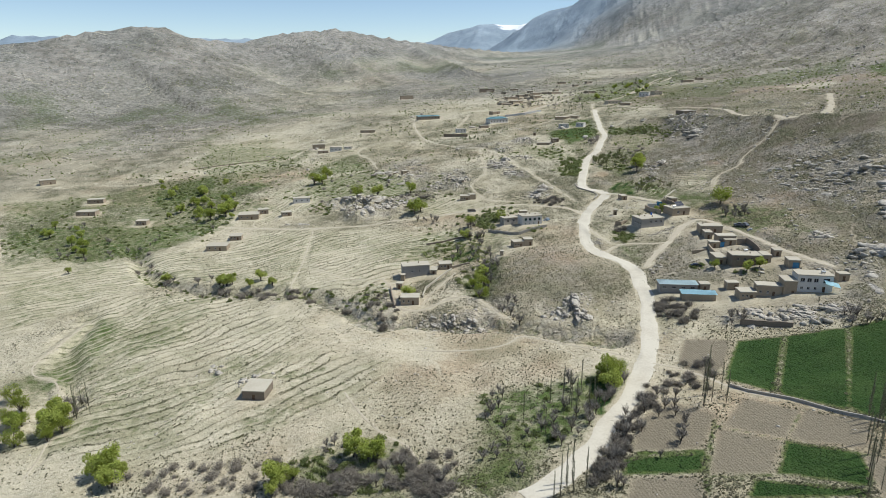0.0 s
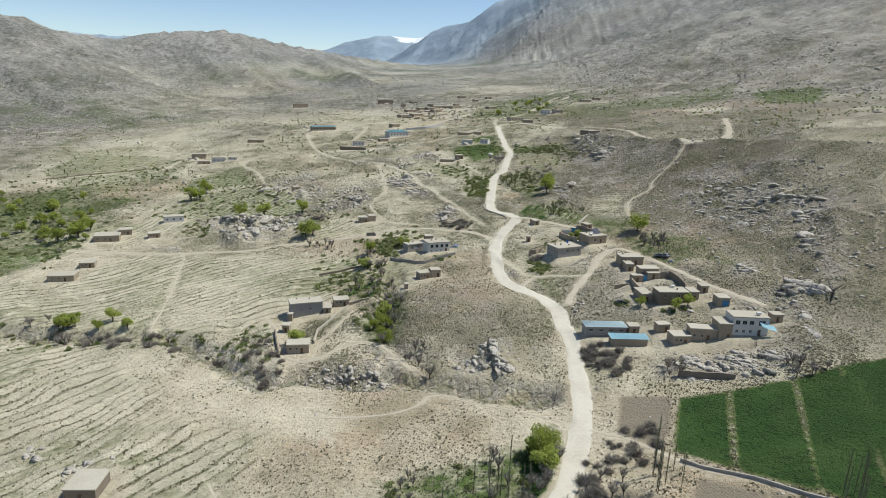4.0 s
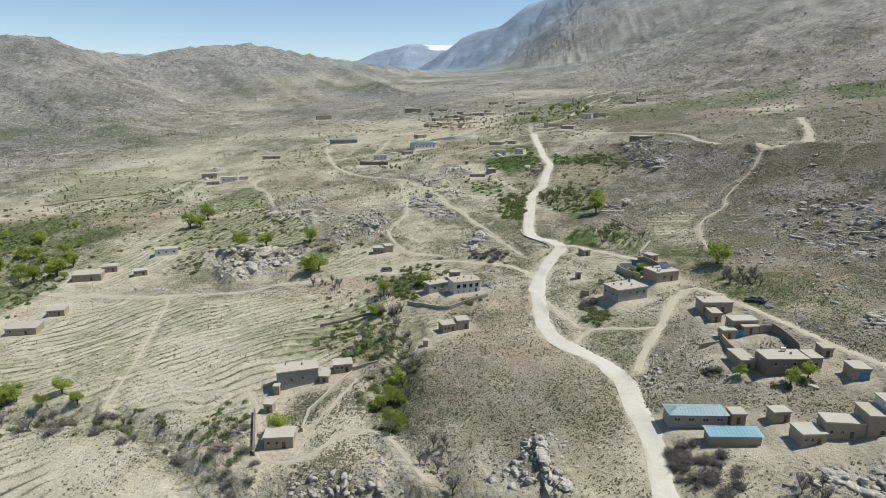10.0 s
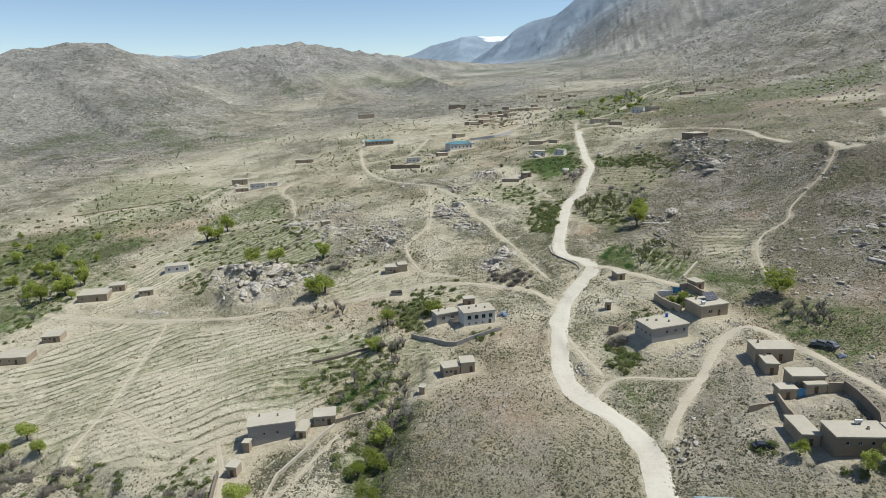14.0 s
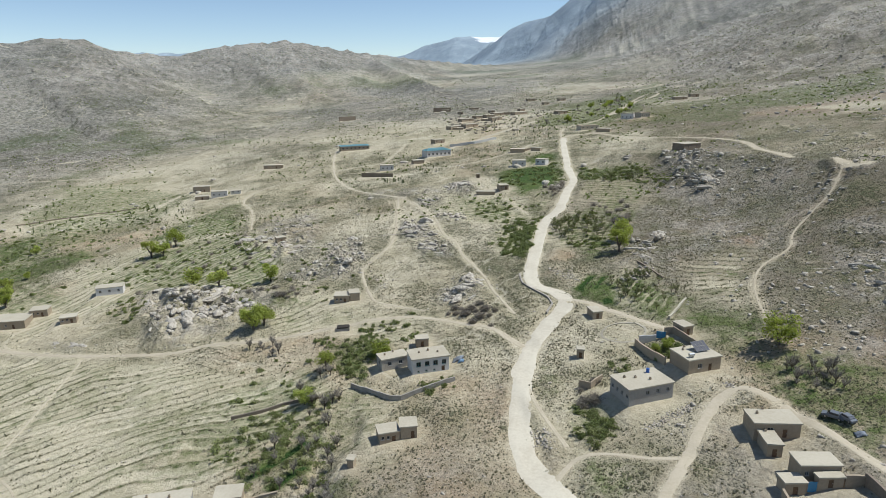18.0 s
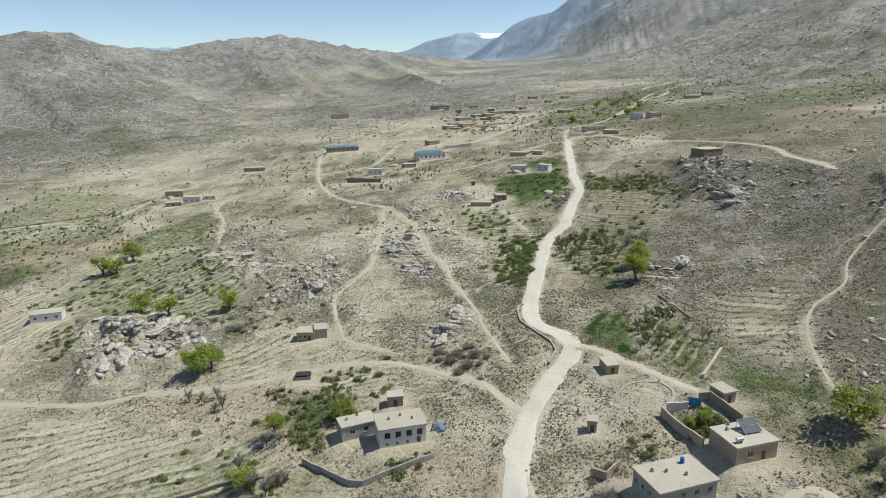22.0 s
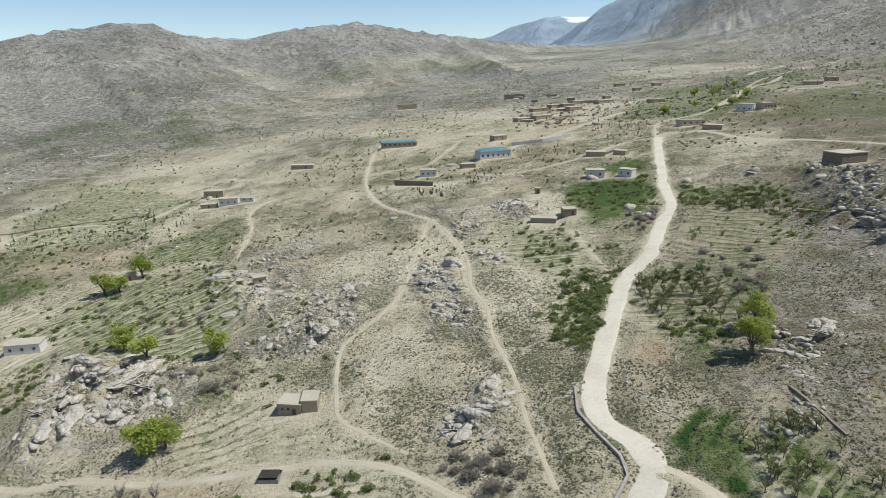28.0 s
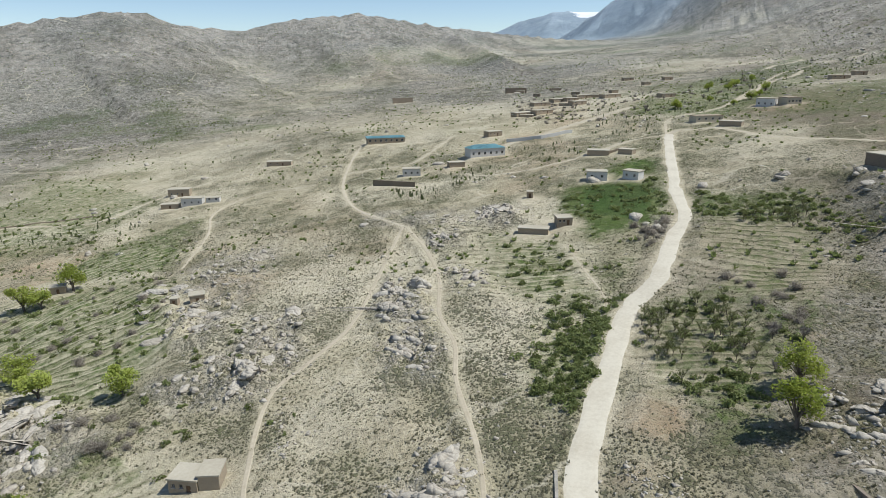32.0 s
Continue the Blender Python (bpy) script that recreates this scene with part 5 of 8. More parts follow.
def within(x, y, ring, soft):
    """1 inside the outline, 0 outside, with a soft edge."""
    ring = list(ring) + [ring[0]]
    inside = np.zeros(x.shape, bool)
    for (ax, ay), (bx, by) in zip(ring[:-1], ring[1:]):
        if ay != by:
            inside ^= ((ay > y) != (by > y)) & (x < (bx - ax) * (y - ay) / (by - ay) + ax)
    d, _ = along(x, y, ring)
    return np.clip(0.5 + np.where(inside, d, -d) / soft, 0, 1)


def box_of(points, margin):
    """The slice of the sheet round some points."""
    xs, ys = [p[0] for p in points], [p[1] for p in points]
    i0, i1 = np.searchsorted(GX, (min(xs) - margin, max(xs) + margin))
    j0, j1 = np.searchsorted(GY, (min(ys) - margin, max(ys) + margin))
    return slice(max(j0 - 1, 0), j1 + 1), slice(max(i0 - 1, 0), i1 + 1)


def smooth_line(points, step=2.0):
    """A rounded line through the points (Catmull-Rom)."""
    p = [np.array(q, float) for q in points]
    p = [2 * p[0] - p[1]] + p + [2 * p[-1] - p[-2]]
    out = []
    for a, b, c, d in zip(p[:-3], p[1:-2], p[2:-1], p[3:]):
        count = max(2, int(np.linalg.norm(c - b) / step))
        for k in range(count):
            t = k / count
            out.append(0.5 * (2 * b + (c - a) * t + (2 * a - 5 * b + 4 * c - d) * t * t + (3 * b - a - 3 * c + d) * t**3))
    return out + [p[-2]]


LAND = land(XX, YY)
away = np.hypot(XX + 30, YY - 360)
hilly = np.clip((LAND - (5 + 0.075 * YY)) / 60, 0, 1) * np.clip((away - 300) / 420, 0, 1)
east, _ = along(XX, YY, EAST_CREST)
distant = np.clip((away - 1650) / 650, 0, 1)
HEIGHT = LAND + fbm(XX, YY, 26, 3, 3) * 1.3 + fbm(XX, YY, 6, 3, 7) * 0.7
crest_off, _ = along(XX, YY, WEST_CREST)
keep_crest = np.clip(crest_off / 260, 0.06, 1)
east_side = np.clip((XX + 420) / 260, 0, 1) * np.clip((YY - 380) / 150, 0, 1)
HEIGHT += hilly * (1 - distant) * (1 - 0.8 * east_side) * keep_crest * (fbm(XX, YY, 190, 5, 11, True) * 40 + fbm(XX, YY, 60, 5, 15, True) * 22)
HEIGHT += np.clip(hilly * 2, 0, 1) * (1 - distant) * (fbm(XX, YY, 34, 4, 17, True) * 9 + fbm(XX, YY, 15, 3, 18) * 4)
far_rock = np.clip((LAND - 150) / 120, 0, 1) * distant
HEIGHT += far_rock * (fbm(XX, YY, 420, 5, 13, True) * 120 + fbm(XX, YY, 120, 4, 14, True) * 30) * np.clip(np.minimum(east, along(XX, YY, FAR_CREST)[0]) / 420, 0.08, 1)
ZONE = np.zeros(XX.shape + (4,), np.float32)     # track, green, rock, scrub
SOIL = np.zeros(XX.shape + (4,), np.float32)     # brown, red, furrows, pale
TONE = np.zeros(XX.shape + (4,), np.float32)     # bluish far haze put into the colour, snow, hill, terrace
# the painted haze grows with distance, faintly from 600 m
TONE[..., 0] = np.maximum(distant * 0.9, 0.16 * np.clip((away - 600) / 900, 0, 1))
TONE[..., 2] = np.maximum(np.clip(hilly * 3, 0, 1), np.clip((away - 330) / 300, 0, 1) * np.clip(0.62 + fbm(XX, YY, 160, 4, 19) * 0.8, 0.25, 0.95))
TONE[..., 2] *= 1 - 0.6 * np.clip((XX + 120) / 200, 0, 1) * np.clip((YY - 450) / 200, 0, 1)
ROW = np.zeros(XX.shape, np.float32)             # terrace number, rising across the slope
TONE[..., 1] = np.clip(1.4 - np.hypot((XX + 470) / 150, (YY - 4070) / 120), 0, 1)      # the far snow field
rough = fbm(XX, YY, 70, 4, 21)
ZONE[..., 2] = np.clip(hilly * 2.2 + 0.12, 0, 1) * np.clip(0.75 + rough * 1.5, 0, 1)
ZONE[..., 3] = np.clip(0.75 + fbm(XX, YY, 90, 3, 31) * 1.3, 0.15, 1)
valley = np.clip((away - 260) / 200, 0, 1) * (1 - hilly)
ZONE[..., 1] = np.clip(fbm(XX, YY, 90, 5, 51) * 1.3 - 0.06, 0, 0.4) * valley
SOIL[..., 0] = np.clip((XX - 20) / 40, 0, 1) * np.clip((YY - 330) / 60, 0, 1) * np.clip(0.85 + fbm(XX, YY, 110, 4, 55) * 1.2, 0.25, 1)
SOIL[..., 3] = np.clip(fbm(XX, YY, 48, 4, 53) * 2.2, 0, 0.75)
SOIL[..., 1] = np.clip(fbm(XX, YY, 80, 3, 57) * 2.2 - 0.45, 0, 0.5)

for depth, width, line in GULLIES:
    at = box_of(line, 30)
    d, _ = along(XX[at], YY[at], line)
    d = d + fbm(XX[at], YY[at], 9, 3, 61) * 4
    cut = np.clip(1 - np.abs(d) / width, 0, 1)
    HEIGHT[at] -= depth * cut * cut * (3 - 2 * cut)
    ZONE[at][..., 2] = np.maximum(ZONE[at][..., 2], np.clip(cut * 1.3, 0, 0.75))
    ZONE[at][..., 1] = np.maximum(ZONE[at][..., 1], cut * 0.35)
for x, y, rise, radius in KNOLLS:
    HEIGHT += rise * np.exp(-((XX - x) ** 2 + (YY - y) ** 2) / (2 * radius**2))
for strength, ring in BROWN:
    at = box_of(ring, 30)
    m = within(XX[at], YY[at], ring, 22) * strength
    SOIL[at][..., 0] = np.maximum(SOIL[at][..., 0], m)
    SOIL[at][..., 3] *= 1 - 0.8 * m
    ZONE[at][..., 2] = np.maximum(ZONE[at][..., 2], m * np.clip(0.1 + rough[at] * 2, 0, 0.5))
    ZONE[at][..., 3] = np.maximum(ZONE[at][..., 3], m * 0.95)
for count, least, largest, ring in OUTCROPS:
    if largest > 3:
        at = box_of(ring, 14)
        m = within(XX[at], YY[at], ring, 9)
        HEIGHT[at] += m * np.clip(0.2 + fbm(XX[at], YY[at], 11, 4, 67, True) * 2.4, 0, 1.6) * min(1.3, largest * 0.28)
        ZONE[at][..., 2] = np.maximum(ZONE[at][..., 2], m * 0.6)
for channel, patches in ((1, RED_EARTH), (3, PALE_EARTH)):
    for strength, ring in patches:
        at = box_of(ring, 12)
        m = within(XX[at], YY[at], ring, 9 if channel == 3 else 5) * strength
        m = m * np.clip(0.8 + fbm(XX[at], YY[at], 14, 3, 63) * 1.6, 0.2, 1)
        SOIL[at][..., channel] = np.maximum(SOIL[at][..., channel], m)
        ZONE[at][..., 3] *= 1 - (0.95 if channel == 3 else 0.6) * m
for strength, ring in GREENS:
    at = box_of(ring, 8)
    m = within(XX[at], YY[at], ring, 2 + 9 * (strength < 0.9))
    ZONE[at][..., 1] = np.maximum(ZONE[at][..., 1], m * strength)
    flat = m * 0.85 * (strength > 0.85)
    HEIGHT[at] += (LAND[at] - HEIGHT[at]) * flat
    SOIL[at][..., 2] = np.maximum(SOIL[at][..., 2], flat * 0.4)
for (heading, spacing), ring in TERRACES:
    at = box_of(ring, 14)
    m = within(XX[at], YY[at], ring, 12)
    bend = fbm(XX[at], YY[at], 60, 3, 41) * 15 + fbm(XX[at], YY[at], 14, 2, 45) * 2.4
    level = ((YY[at] * math.cos(radians(heading)) - XX[at] * math.sin(radians(heading))) + bend) / spacing
    inside = m > 0.02
    ROW[at][inside] = level[inside] + 40
    TONE[at][..., 3] = np.maximum(TONE[at][..., 3], m)
    number = np.floor(level).astype(np.int64)
    frac = level - number
    uphill = np.sign(math.cos(radians(heading)))
    stepped = (np.clip((frac - 0.7) / 0.3, 0, 1) - frac) * (0.5 if spacing < 3.6 else 0.22) * uphill
    along_row = np.floor((XX[at] * math.cos(radians(heading)) + YY[at] * math.sin(radians(heading))) / 23 + 3 * lattice(number, 0 * number, 3)).astype(np.int64)
    tint = np.clip(0.5 + fbm(XX[at], YY[at], 30, 3, 47) * 1.2 + 1.1 * (lattice(number, along_row, 9) - 0.5), 0, 1)
    keep = m * np.clip(0.9 + rough[at] * 1.5, 0.3, 1)
    HEIGHT[at] += keep * stepped
    bank = np.clip((frac - 0.7) / 0.1, 0, 1) * np.clip((1.0 - frac) / 0.1, 0, 1)
    SOIL[at][..., 3] = np.maximum(SOIL[at][..., 3] * (1 - m * 0.5), m * (1 - bank) * (0.3 + 0.7 * tint))
    SOIL[at][..., 0] = np.maximum(SOIL[at][..., 0], m * bank * 0.25)
    ZONE[at][..., 1] = np.maximum(ZONE[at][..., 1], m * bank * 0.42 * np.clip(0.7 + rough[at] * 2, 0.15, 1))
    ZONE[at][..., 1] = np.maximum(ZONE[at][..., 1], m * 0.33 * (tint < 0.25))
    ZONE[at][..., 3] = ZONE[at][..., 3] * (1 - m) + m * (0.1 + 0.9 * bank)
    ZONE[at][..., 2] *= 1 - m
for _, ring in FURROWS:
    at = box_of(ring, 4)
    m = within(XX[at], YY[at], ring, 1.5)
    HEIGHT[at] += (LAND[at] - HEIGHT[at]) * m * 0.9
    SOIL[at][..., 2] = np.maximum(SOIL[at][..., 2], m)
    SOIL[at][..., 3] *= 1 - m
    ZONE[at][..., 3] *= 1 - m
    ZONE[at][..., 1] *= 1 - m
    ZONE[at][..., 2] *= 1 - m

TRACK_LINES = []
for name, width, points in TRACKS:
    line = smooth_line(points)
    xyz = [(p[0], p[1], float(land(np.array([p[0]]), np.array([p[1]]))[0])) for p in line]
    TRACK_LINES.append((name, width, xyz))
    whole = box_of(xyz, 14)
    far_off, level = np.full(XX[whole].shape, 1e3), np.zeros(XX[whole].shape)
    j0, i0 = whole[0].start, whole[1].start
    for p, q in zip(xyz[:-1], xyz[1:]):
        at = box_of((p, q), 13)
        sub = (slice(max(at[0].start - j0, 0), at[0].stop - j0), slice(max(at[1].start - i0, 0), at[1].stop - i0))
        d, z = along(XX[whole][sub], YY[whole][sub], (p, q))
        nearer = d < far_off[sub]
        far_off[sub] = np.where(nearer, d, far_off[sub])
        level[sub] = np.where(nearer, z, level[sub])
    bed = np.clip(1 - (far_off - width / 2 - 0.8) / (2.0 + width * 0.4), 0, 1)
    bed = bed * bed * (3 - 2 * bed)
    HEIGHT[whole] += (level - HEIGHT[whole]) * bed
    ragged = far_off + fbm(XX[whole], YY[whole], 5, 3, 71) * 2.4
    edge = np.clip(1 - (ragged - width / 2 + 0.5) / 1.5, 0, 1) * (0.9 if width > 2.5 else 0.55)
    ZONE[whole][..., 0] = np.maximum(ZONE[whole][..., 0], edge)
    ZONE[whole][..., 1] *= 1 - edge
    ZONE[whole][..., 3] *= 1 - edge

PADS = []
for kind, x, y, heading, length, depth, height in HOUSES:
    c, s = math.cos(radians(heading)), math.sin(radians(heading))
    ring = [(x + c * u - s * v, y + s * u + c * v) for u, v in ((-1, -1.2), (length + 1, -1.2), (length + 1, depth + 1), (-1, depth + 1))]
    z = float(land(np.array([x + c * length / 2]), np.array([y + s * length / 2]))[0]) + 0.1
    PADS.append(z)
    at = box_of(ring, 8)
    m = within(XX[at], YY[at], ring, 2.0)
    wide = [(x + c * u - s * v, y + s * u + c * v) for u, v in ((-3, -3.5), (length + 3, -3.5), (length + 3, depth + 3), (-3, depth + 3))]
    yard = within(XX[at], YY[at], wide, 5.0)
    HEIGHT[at] += (z - HEIGHT[at]) * np.maximum(m, yard * 0.75)
    ZONE[at][..., 0] = np.maximum(ZONE[at][..., 0], yard * 0.6)
    ZONE[at][..., 1] *= 1 - yard * 0.7
    ZONE[at][..., 3] *= 1 - yard


def ground_z(x, y):
    """The height of the sheet at a place."""
    i = min(max(int(np.searchsorted(GX, x)) - 1, 0), len(GX) - 2)
    j = min(max(int(np.searchsorted(GY, y)) - 1, 0), len(GY) - 2)
    u, v = (x - GX[i]) / (GX[i + 1] - GX[i]), (y - GY[j]) / (GY[j + 1] - GY[j])
    h = HEIGHT
    return float((h[j, i] * (1 - u) + h[j, i + 1] * u) * (1 - v) + (h[j + 1, i] * (1 - u) + h[j + 1, i + 1] * u) * v)


def zone_at(x, y):
    i = min(max(int(np.searchsorted(GX, x)), 0), len(GX) - 1)
    j = min(max(int(np.searchsorted(GY, y)), 0), len(GY) - 1)
    return ZONE[j, i]


def sheet(name, heights, material):
    ny, nx = heights.shape
    mesh = bpy.data.meshes.new(name)
    mesh.vertices.add(nx * ny)
    mesh.vertices.foreach_set("co", np.stack([XX, YY, heights], -1).astype(np.float32).ravel())
    k = (np.arange(ny - 1)[:, None] * nx + np.arange(nx - 1)[None]).ravel()
    corners = np.stack([k, k + 1, k + nx + 1, k + nx], -1).astype(np.int32)
    mesh.loops.add(corners.size)
    mesh.loops.foreach_set("vertex_index", corners.ravel())
    mesh.polygons.add(len(corners))
    mesh.polygons.foreach_set("loop_start", np.arange(0, corners.size, 4, dtype=np.int32))
    mesh.polygons.foreach_set("use_smooth", np.ones(len(corners), bool))
    mesh.update(calc_edges=True)
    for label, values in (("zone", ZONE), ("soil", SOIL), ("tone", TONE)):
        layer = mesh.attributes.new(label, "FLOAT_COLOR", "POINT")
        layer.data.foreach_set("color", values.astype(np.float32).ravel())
    layer = mesh.attributes.new("row", "FLOAT", "POINT")
    layer.data.foreach_set("value", ROW.ravel())
    mesh.materials.append(material)
    return new(name, mesh)


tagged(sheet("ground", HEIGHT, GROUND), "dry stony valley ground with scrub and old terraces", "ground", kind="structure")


def finish(bm, name, material, smooth=False):
    mesh = bpy.data.meshes.new(name)
    if smooth:
        for face in bm.faces:
            face.smooth = True
    bm.to_mesh(mesh)
    bm.free()
    for m in material if isinstance(material, (list, tuple)) else [material]:
        mesh.materials.append(m)
    return mesh


def part(name, bm, material, parent, label="", smooth=False):
    ob = new(name, finish(bm, name, material, smooth))
    ob.parent = parent
    if label:
        ob["label"] = label
    return ob


def strip(name, width, xyz, material, label, lift=0.1):
    """A worn road or track that lies in its bed, with uneven edges."""
    bm = bmesh.new()
    rows = []
    for k, p in enumerate(xyz):
        a, b = xyz[max(k - 1, 0)], xyz[min(k + 1, len(xyz) - 1)]
        dx, dy = b[0] - a[0], b[1] - a[1]
        size = math.hypot(dx, dy) or 1
        nx, ny = -dy / size, dx / size
        row = []
        for c, u in enumerate((-0.5, -0.32, -0.2, 0.0, 0.2, 0.32, 0.5)):
            w = width * (1 - 0.24 * min(1, max(0, (p[1] - 370) / 150)) * (name == "road")) * (1 + 0.22 * noise.noise((p[0] * 0.11, p[1] * 0.11, c * 0.01)))
            if abs(u) == 0.5:
                w *= 1.08 + 0.3 * noise.noise((p[0] * 0.16, p[1] * 0.16, 5 + u)) + 0.06 * noise.noise((p[0] * 0.6, p[1] * 0.6, 9 + u))
            drop = (-0.14 if abs(u) == 0.5 else -0.03 if abs(u) == 0.2 else 0.0)
            x, y = p[0] + nx * u * w, p[1] + ny * u * w
            row.append(bm.verts.new((x, y, ground_z(x, y) + lift + drop + 0.03 * noise.noise((x * 0.5, y * 0.5, 0)))))
        rows.append(row)
    for r, q in zip(rows[:-1], rows[1:]):
        for a, b, c, d in zip(r[:-1], r[1:], q[1:], q[:-1]):
            bm.faces.new((d, c, b, a))
    bmesh.ops.recalc_face_normals(bm, faces=bm.faces)
    ob = new(name, finish(bm, name, material, True))
    return tagged(ob, label, "road" if "road" in name else "track", kind="structure")


for name, width, xyz in TRACK_LINES:
    if name == "main_road":
        strip("road", width, xyz, ROAD, "pale unpaved gravel road winding up the valley", 0.14)
    else:
        strip("dirt_" + ("path" if width < 2.6 else "track"), width * (0.6 if width < 2.6 else 0.9), xyz, TRACK, "worn pale earth footpath" if width < 2.6 else "unpaved earth vehicle track with wheel ruts")

# ---- houses ----
def wall_face(bm, a, b, z0, z1, holes, thick=0.22):
    """An upright wall from a to b, outside on the right of a->b, with openings (u0, u1, v0, v1) that have reveals."""
    a, b = Vector(a), Vector(b)
    length = (b - a).length
    way = (b - a) / length
    inward = Vector((-way.y, way.x))
    us = sorted({0.0, length, *(h[0] for h in holes), *(h[1] for h in holes)})
    vs = sorted({z0, z1, *(h[2] for h in holes), *(h[3] for h in holes)})

    def at(u, v, deep=0.0):
        p = a + way * u + inward * deep
        return bm.verts.new((p.x, p.y, v))

    for u0, u1 in zip(us[:-1], us[1:]):
        for v0, v1 in zip(vs[:-1], vs[1:]):
            if any(h[0] <= u0 + 1e-4 and u1 <= h[1] + 1e-4 and h[2] <= v0 + 1e-4 and v1 <= h[3] + 1e-4 for h in holes):
                continue
            bm.faces.new((at(u0, v0), at(u1, v0), at(u1, v1), at(u0, v1)))
    for u0, u1, v0, v1 in holes:
        for p, q in (((u0, v0), (u1, v0)), ((u1, v0), (u1, v1)), ((u1, v1), (u0, v1)), ((u0, v1), (u0, v0))):
            bm.faces.new((at(*q), at(*p), at(*p, thick), at(*q, thick)))


def box(bm, x0, x1, y0, y1, z0, z1):
    v = [bm.verts.new((x, y, z)) for z in (z0, z1) for x, y in ((x0, y0), (x1, y0), (x1, y1), (x0, y1))]
    for f in ((3, 2, 1, 0), (4, 5, 6, 7), (0, 1, 5, 4), (1, 2, 6, 5), (2, 3, 7, 6), (3, 0, 4, 7)):
        bm.faces.new([v[k] for k in f])
    return v


def bevelled_box(x0, x1, y0, y1, z0, z1, size=0.06, jitter=0.0):
    bm = bmesh.new()
    box(bm, x0, x1, y0, y1, z0, z1)
    if size:
        bmesh.ops.bevel(bm, geom=bm.edges[:], offset=size, segments=1, affect="EDGES")
    for v in bm.verts:
        if jitter:
            v.co += Vector((random.uniform(-1, 1), random.uniform(-1, 1), random.uniform(-1, 1))) * jitter
    return bm


def opening_parts(house, side, hole, frame_mat, is_door, door_mat, sizes):
    """The window or door that fills an opening: frame, panes, sill."""
    length, depth = sizes
    u0, u1, v0, v1 = hole

    def turn(bm):
        if side == 1:
            bmesh.ops.transform(bm, matrix=Matrix.Translation((length, 0, 0)) @ Matrix.Rotation(math.pi / 2, 4, "Z"), verts=bm.verts)
        elif side == 2:
            bmesh.ops.transform(bm, matrix=Matrix.Translation((length, depth, 0)) @ Matrix.Rotation(math.pi, 4, "Z"), verts=bm.verts)
        elif side == 3:
            bmesh.ops.transform(bm, matrix=Matrix.Translation((0, depth, 0)) @ Matrix.Rotation(-math.pi / 2, 4, "Z"), verts=bm.verts)
        return bm

    if is_door:
        bm = bmesh.new()
        box(bm, u0, u1, 0.12, 0.2, v0, v1)
        door = part("door", turn(bm), door_mat, house)
        bm = bmesh.new()
        box(bm, u1 - 0.16, u1 - 0.1, 0.06, 0.12, v0 + 0.9, v0 + 1.1)
        part("door_handle", turn(bm), FRAME_PAINT, door)
        return
    bm = bmesh.new()
    w = 0.09
    box(bm, u0, u1, 0.1, 0.17, v1 - w, v1)
    box(bm, u0, u1, 0.1, 0.17, v0, v0 + w)
    box(bm, u0, u0 + w, 0.1, 0.17, v0 + w, v1 - w)
    box(bm, u1 - w, u1, 0.1, 0.17, v0 + w, v1 - w)
    if u1 - u0 > 0.8:
        m = (u0 + u1) / 2
        box(bm, m - 0.04, m + 0.04, 0.1, 0.17, v0 + w, v1 - w)
    window = part("window", turn(bm), frame_mat, house)
    bm = bmesh.new()
    box(bm, u0 + 0.02, u1 - 0.02, 0.175, 0.2, v0 + 0.02, v1 - 0.02)
    part("pane", turn(bm), GLASS, window)
    bm = bmesh.new()
    box(bm, u0 - 0.06, u1 + 0.06, -0.07, 0.1, v0 - 0.1, v0 - 0.005)
    part("window_sill", turn(bm), frame_mat, window)


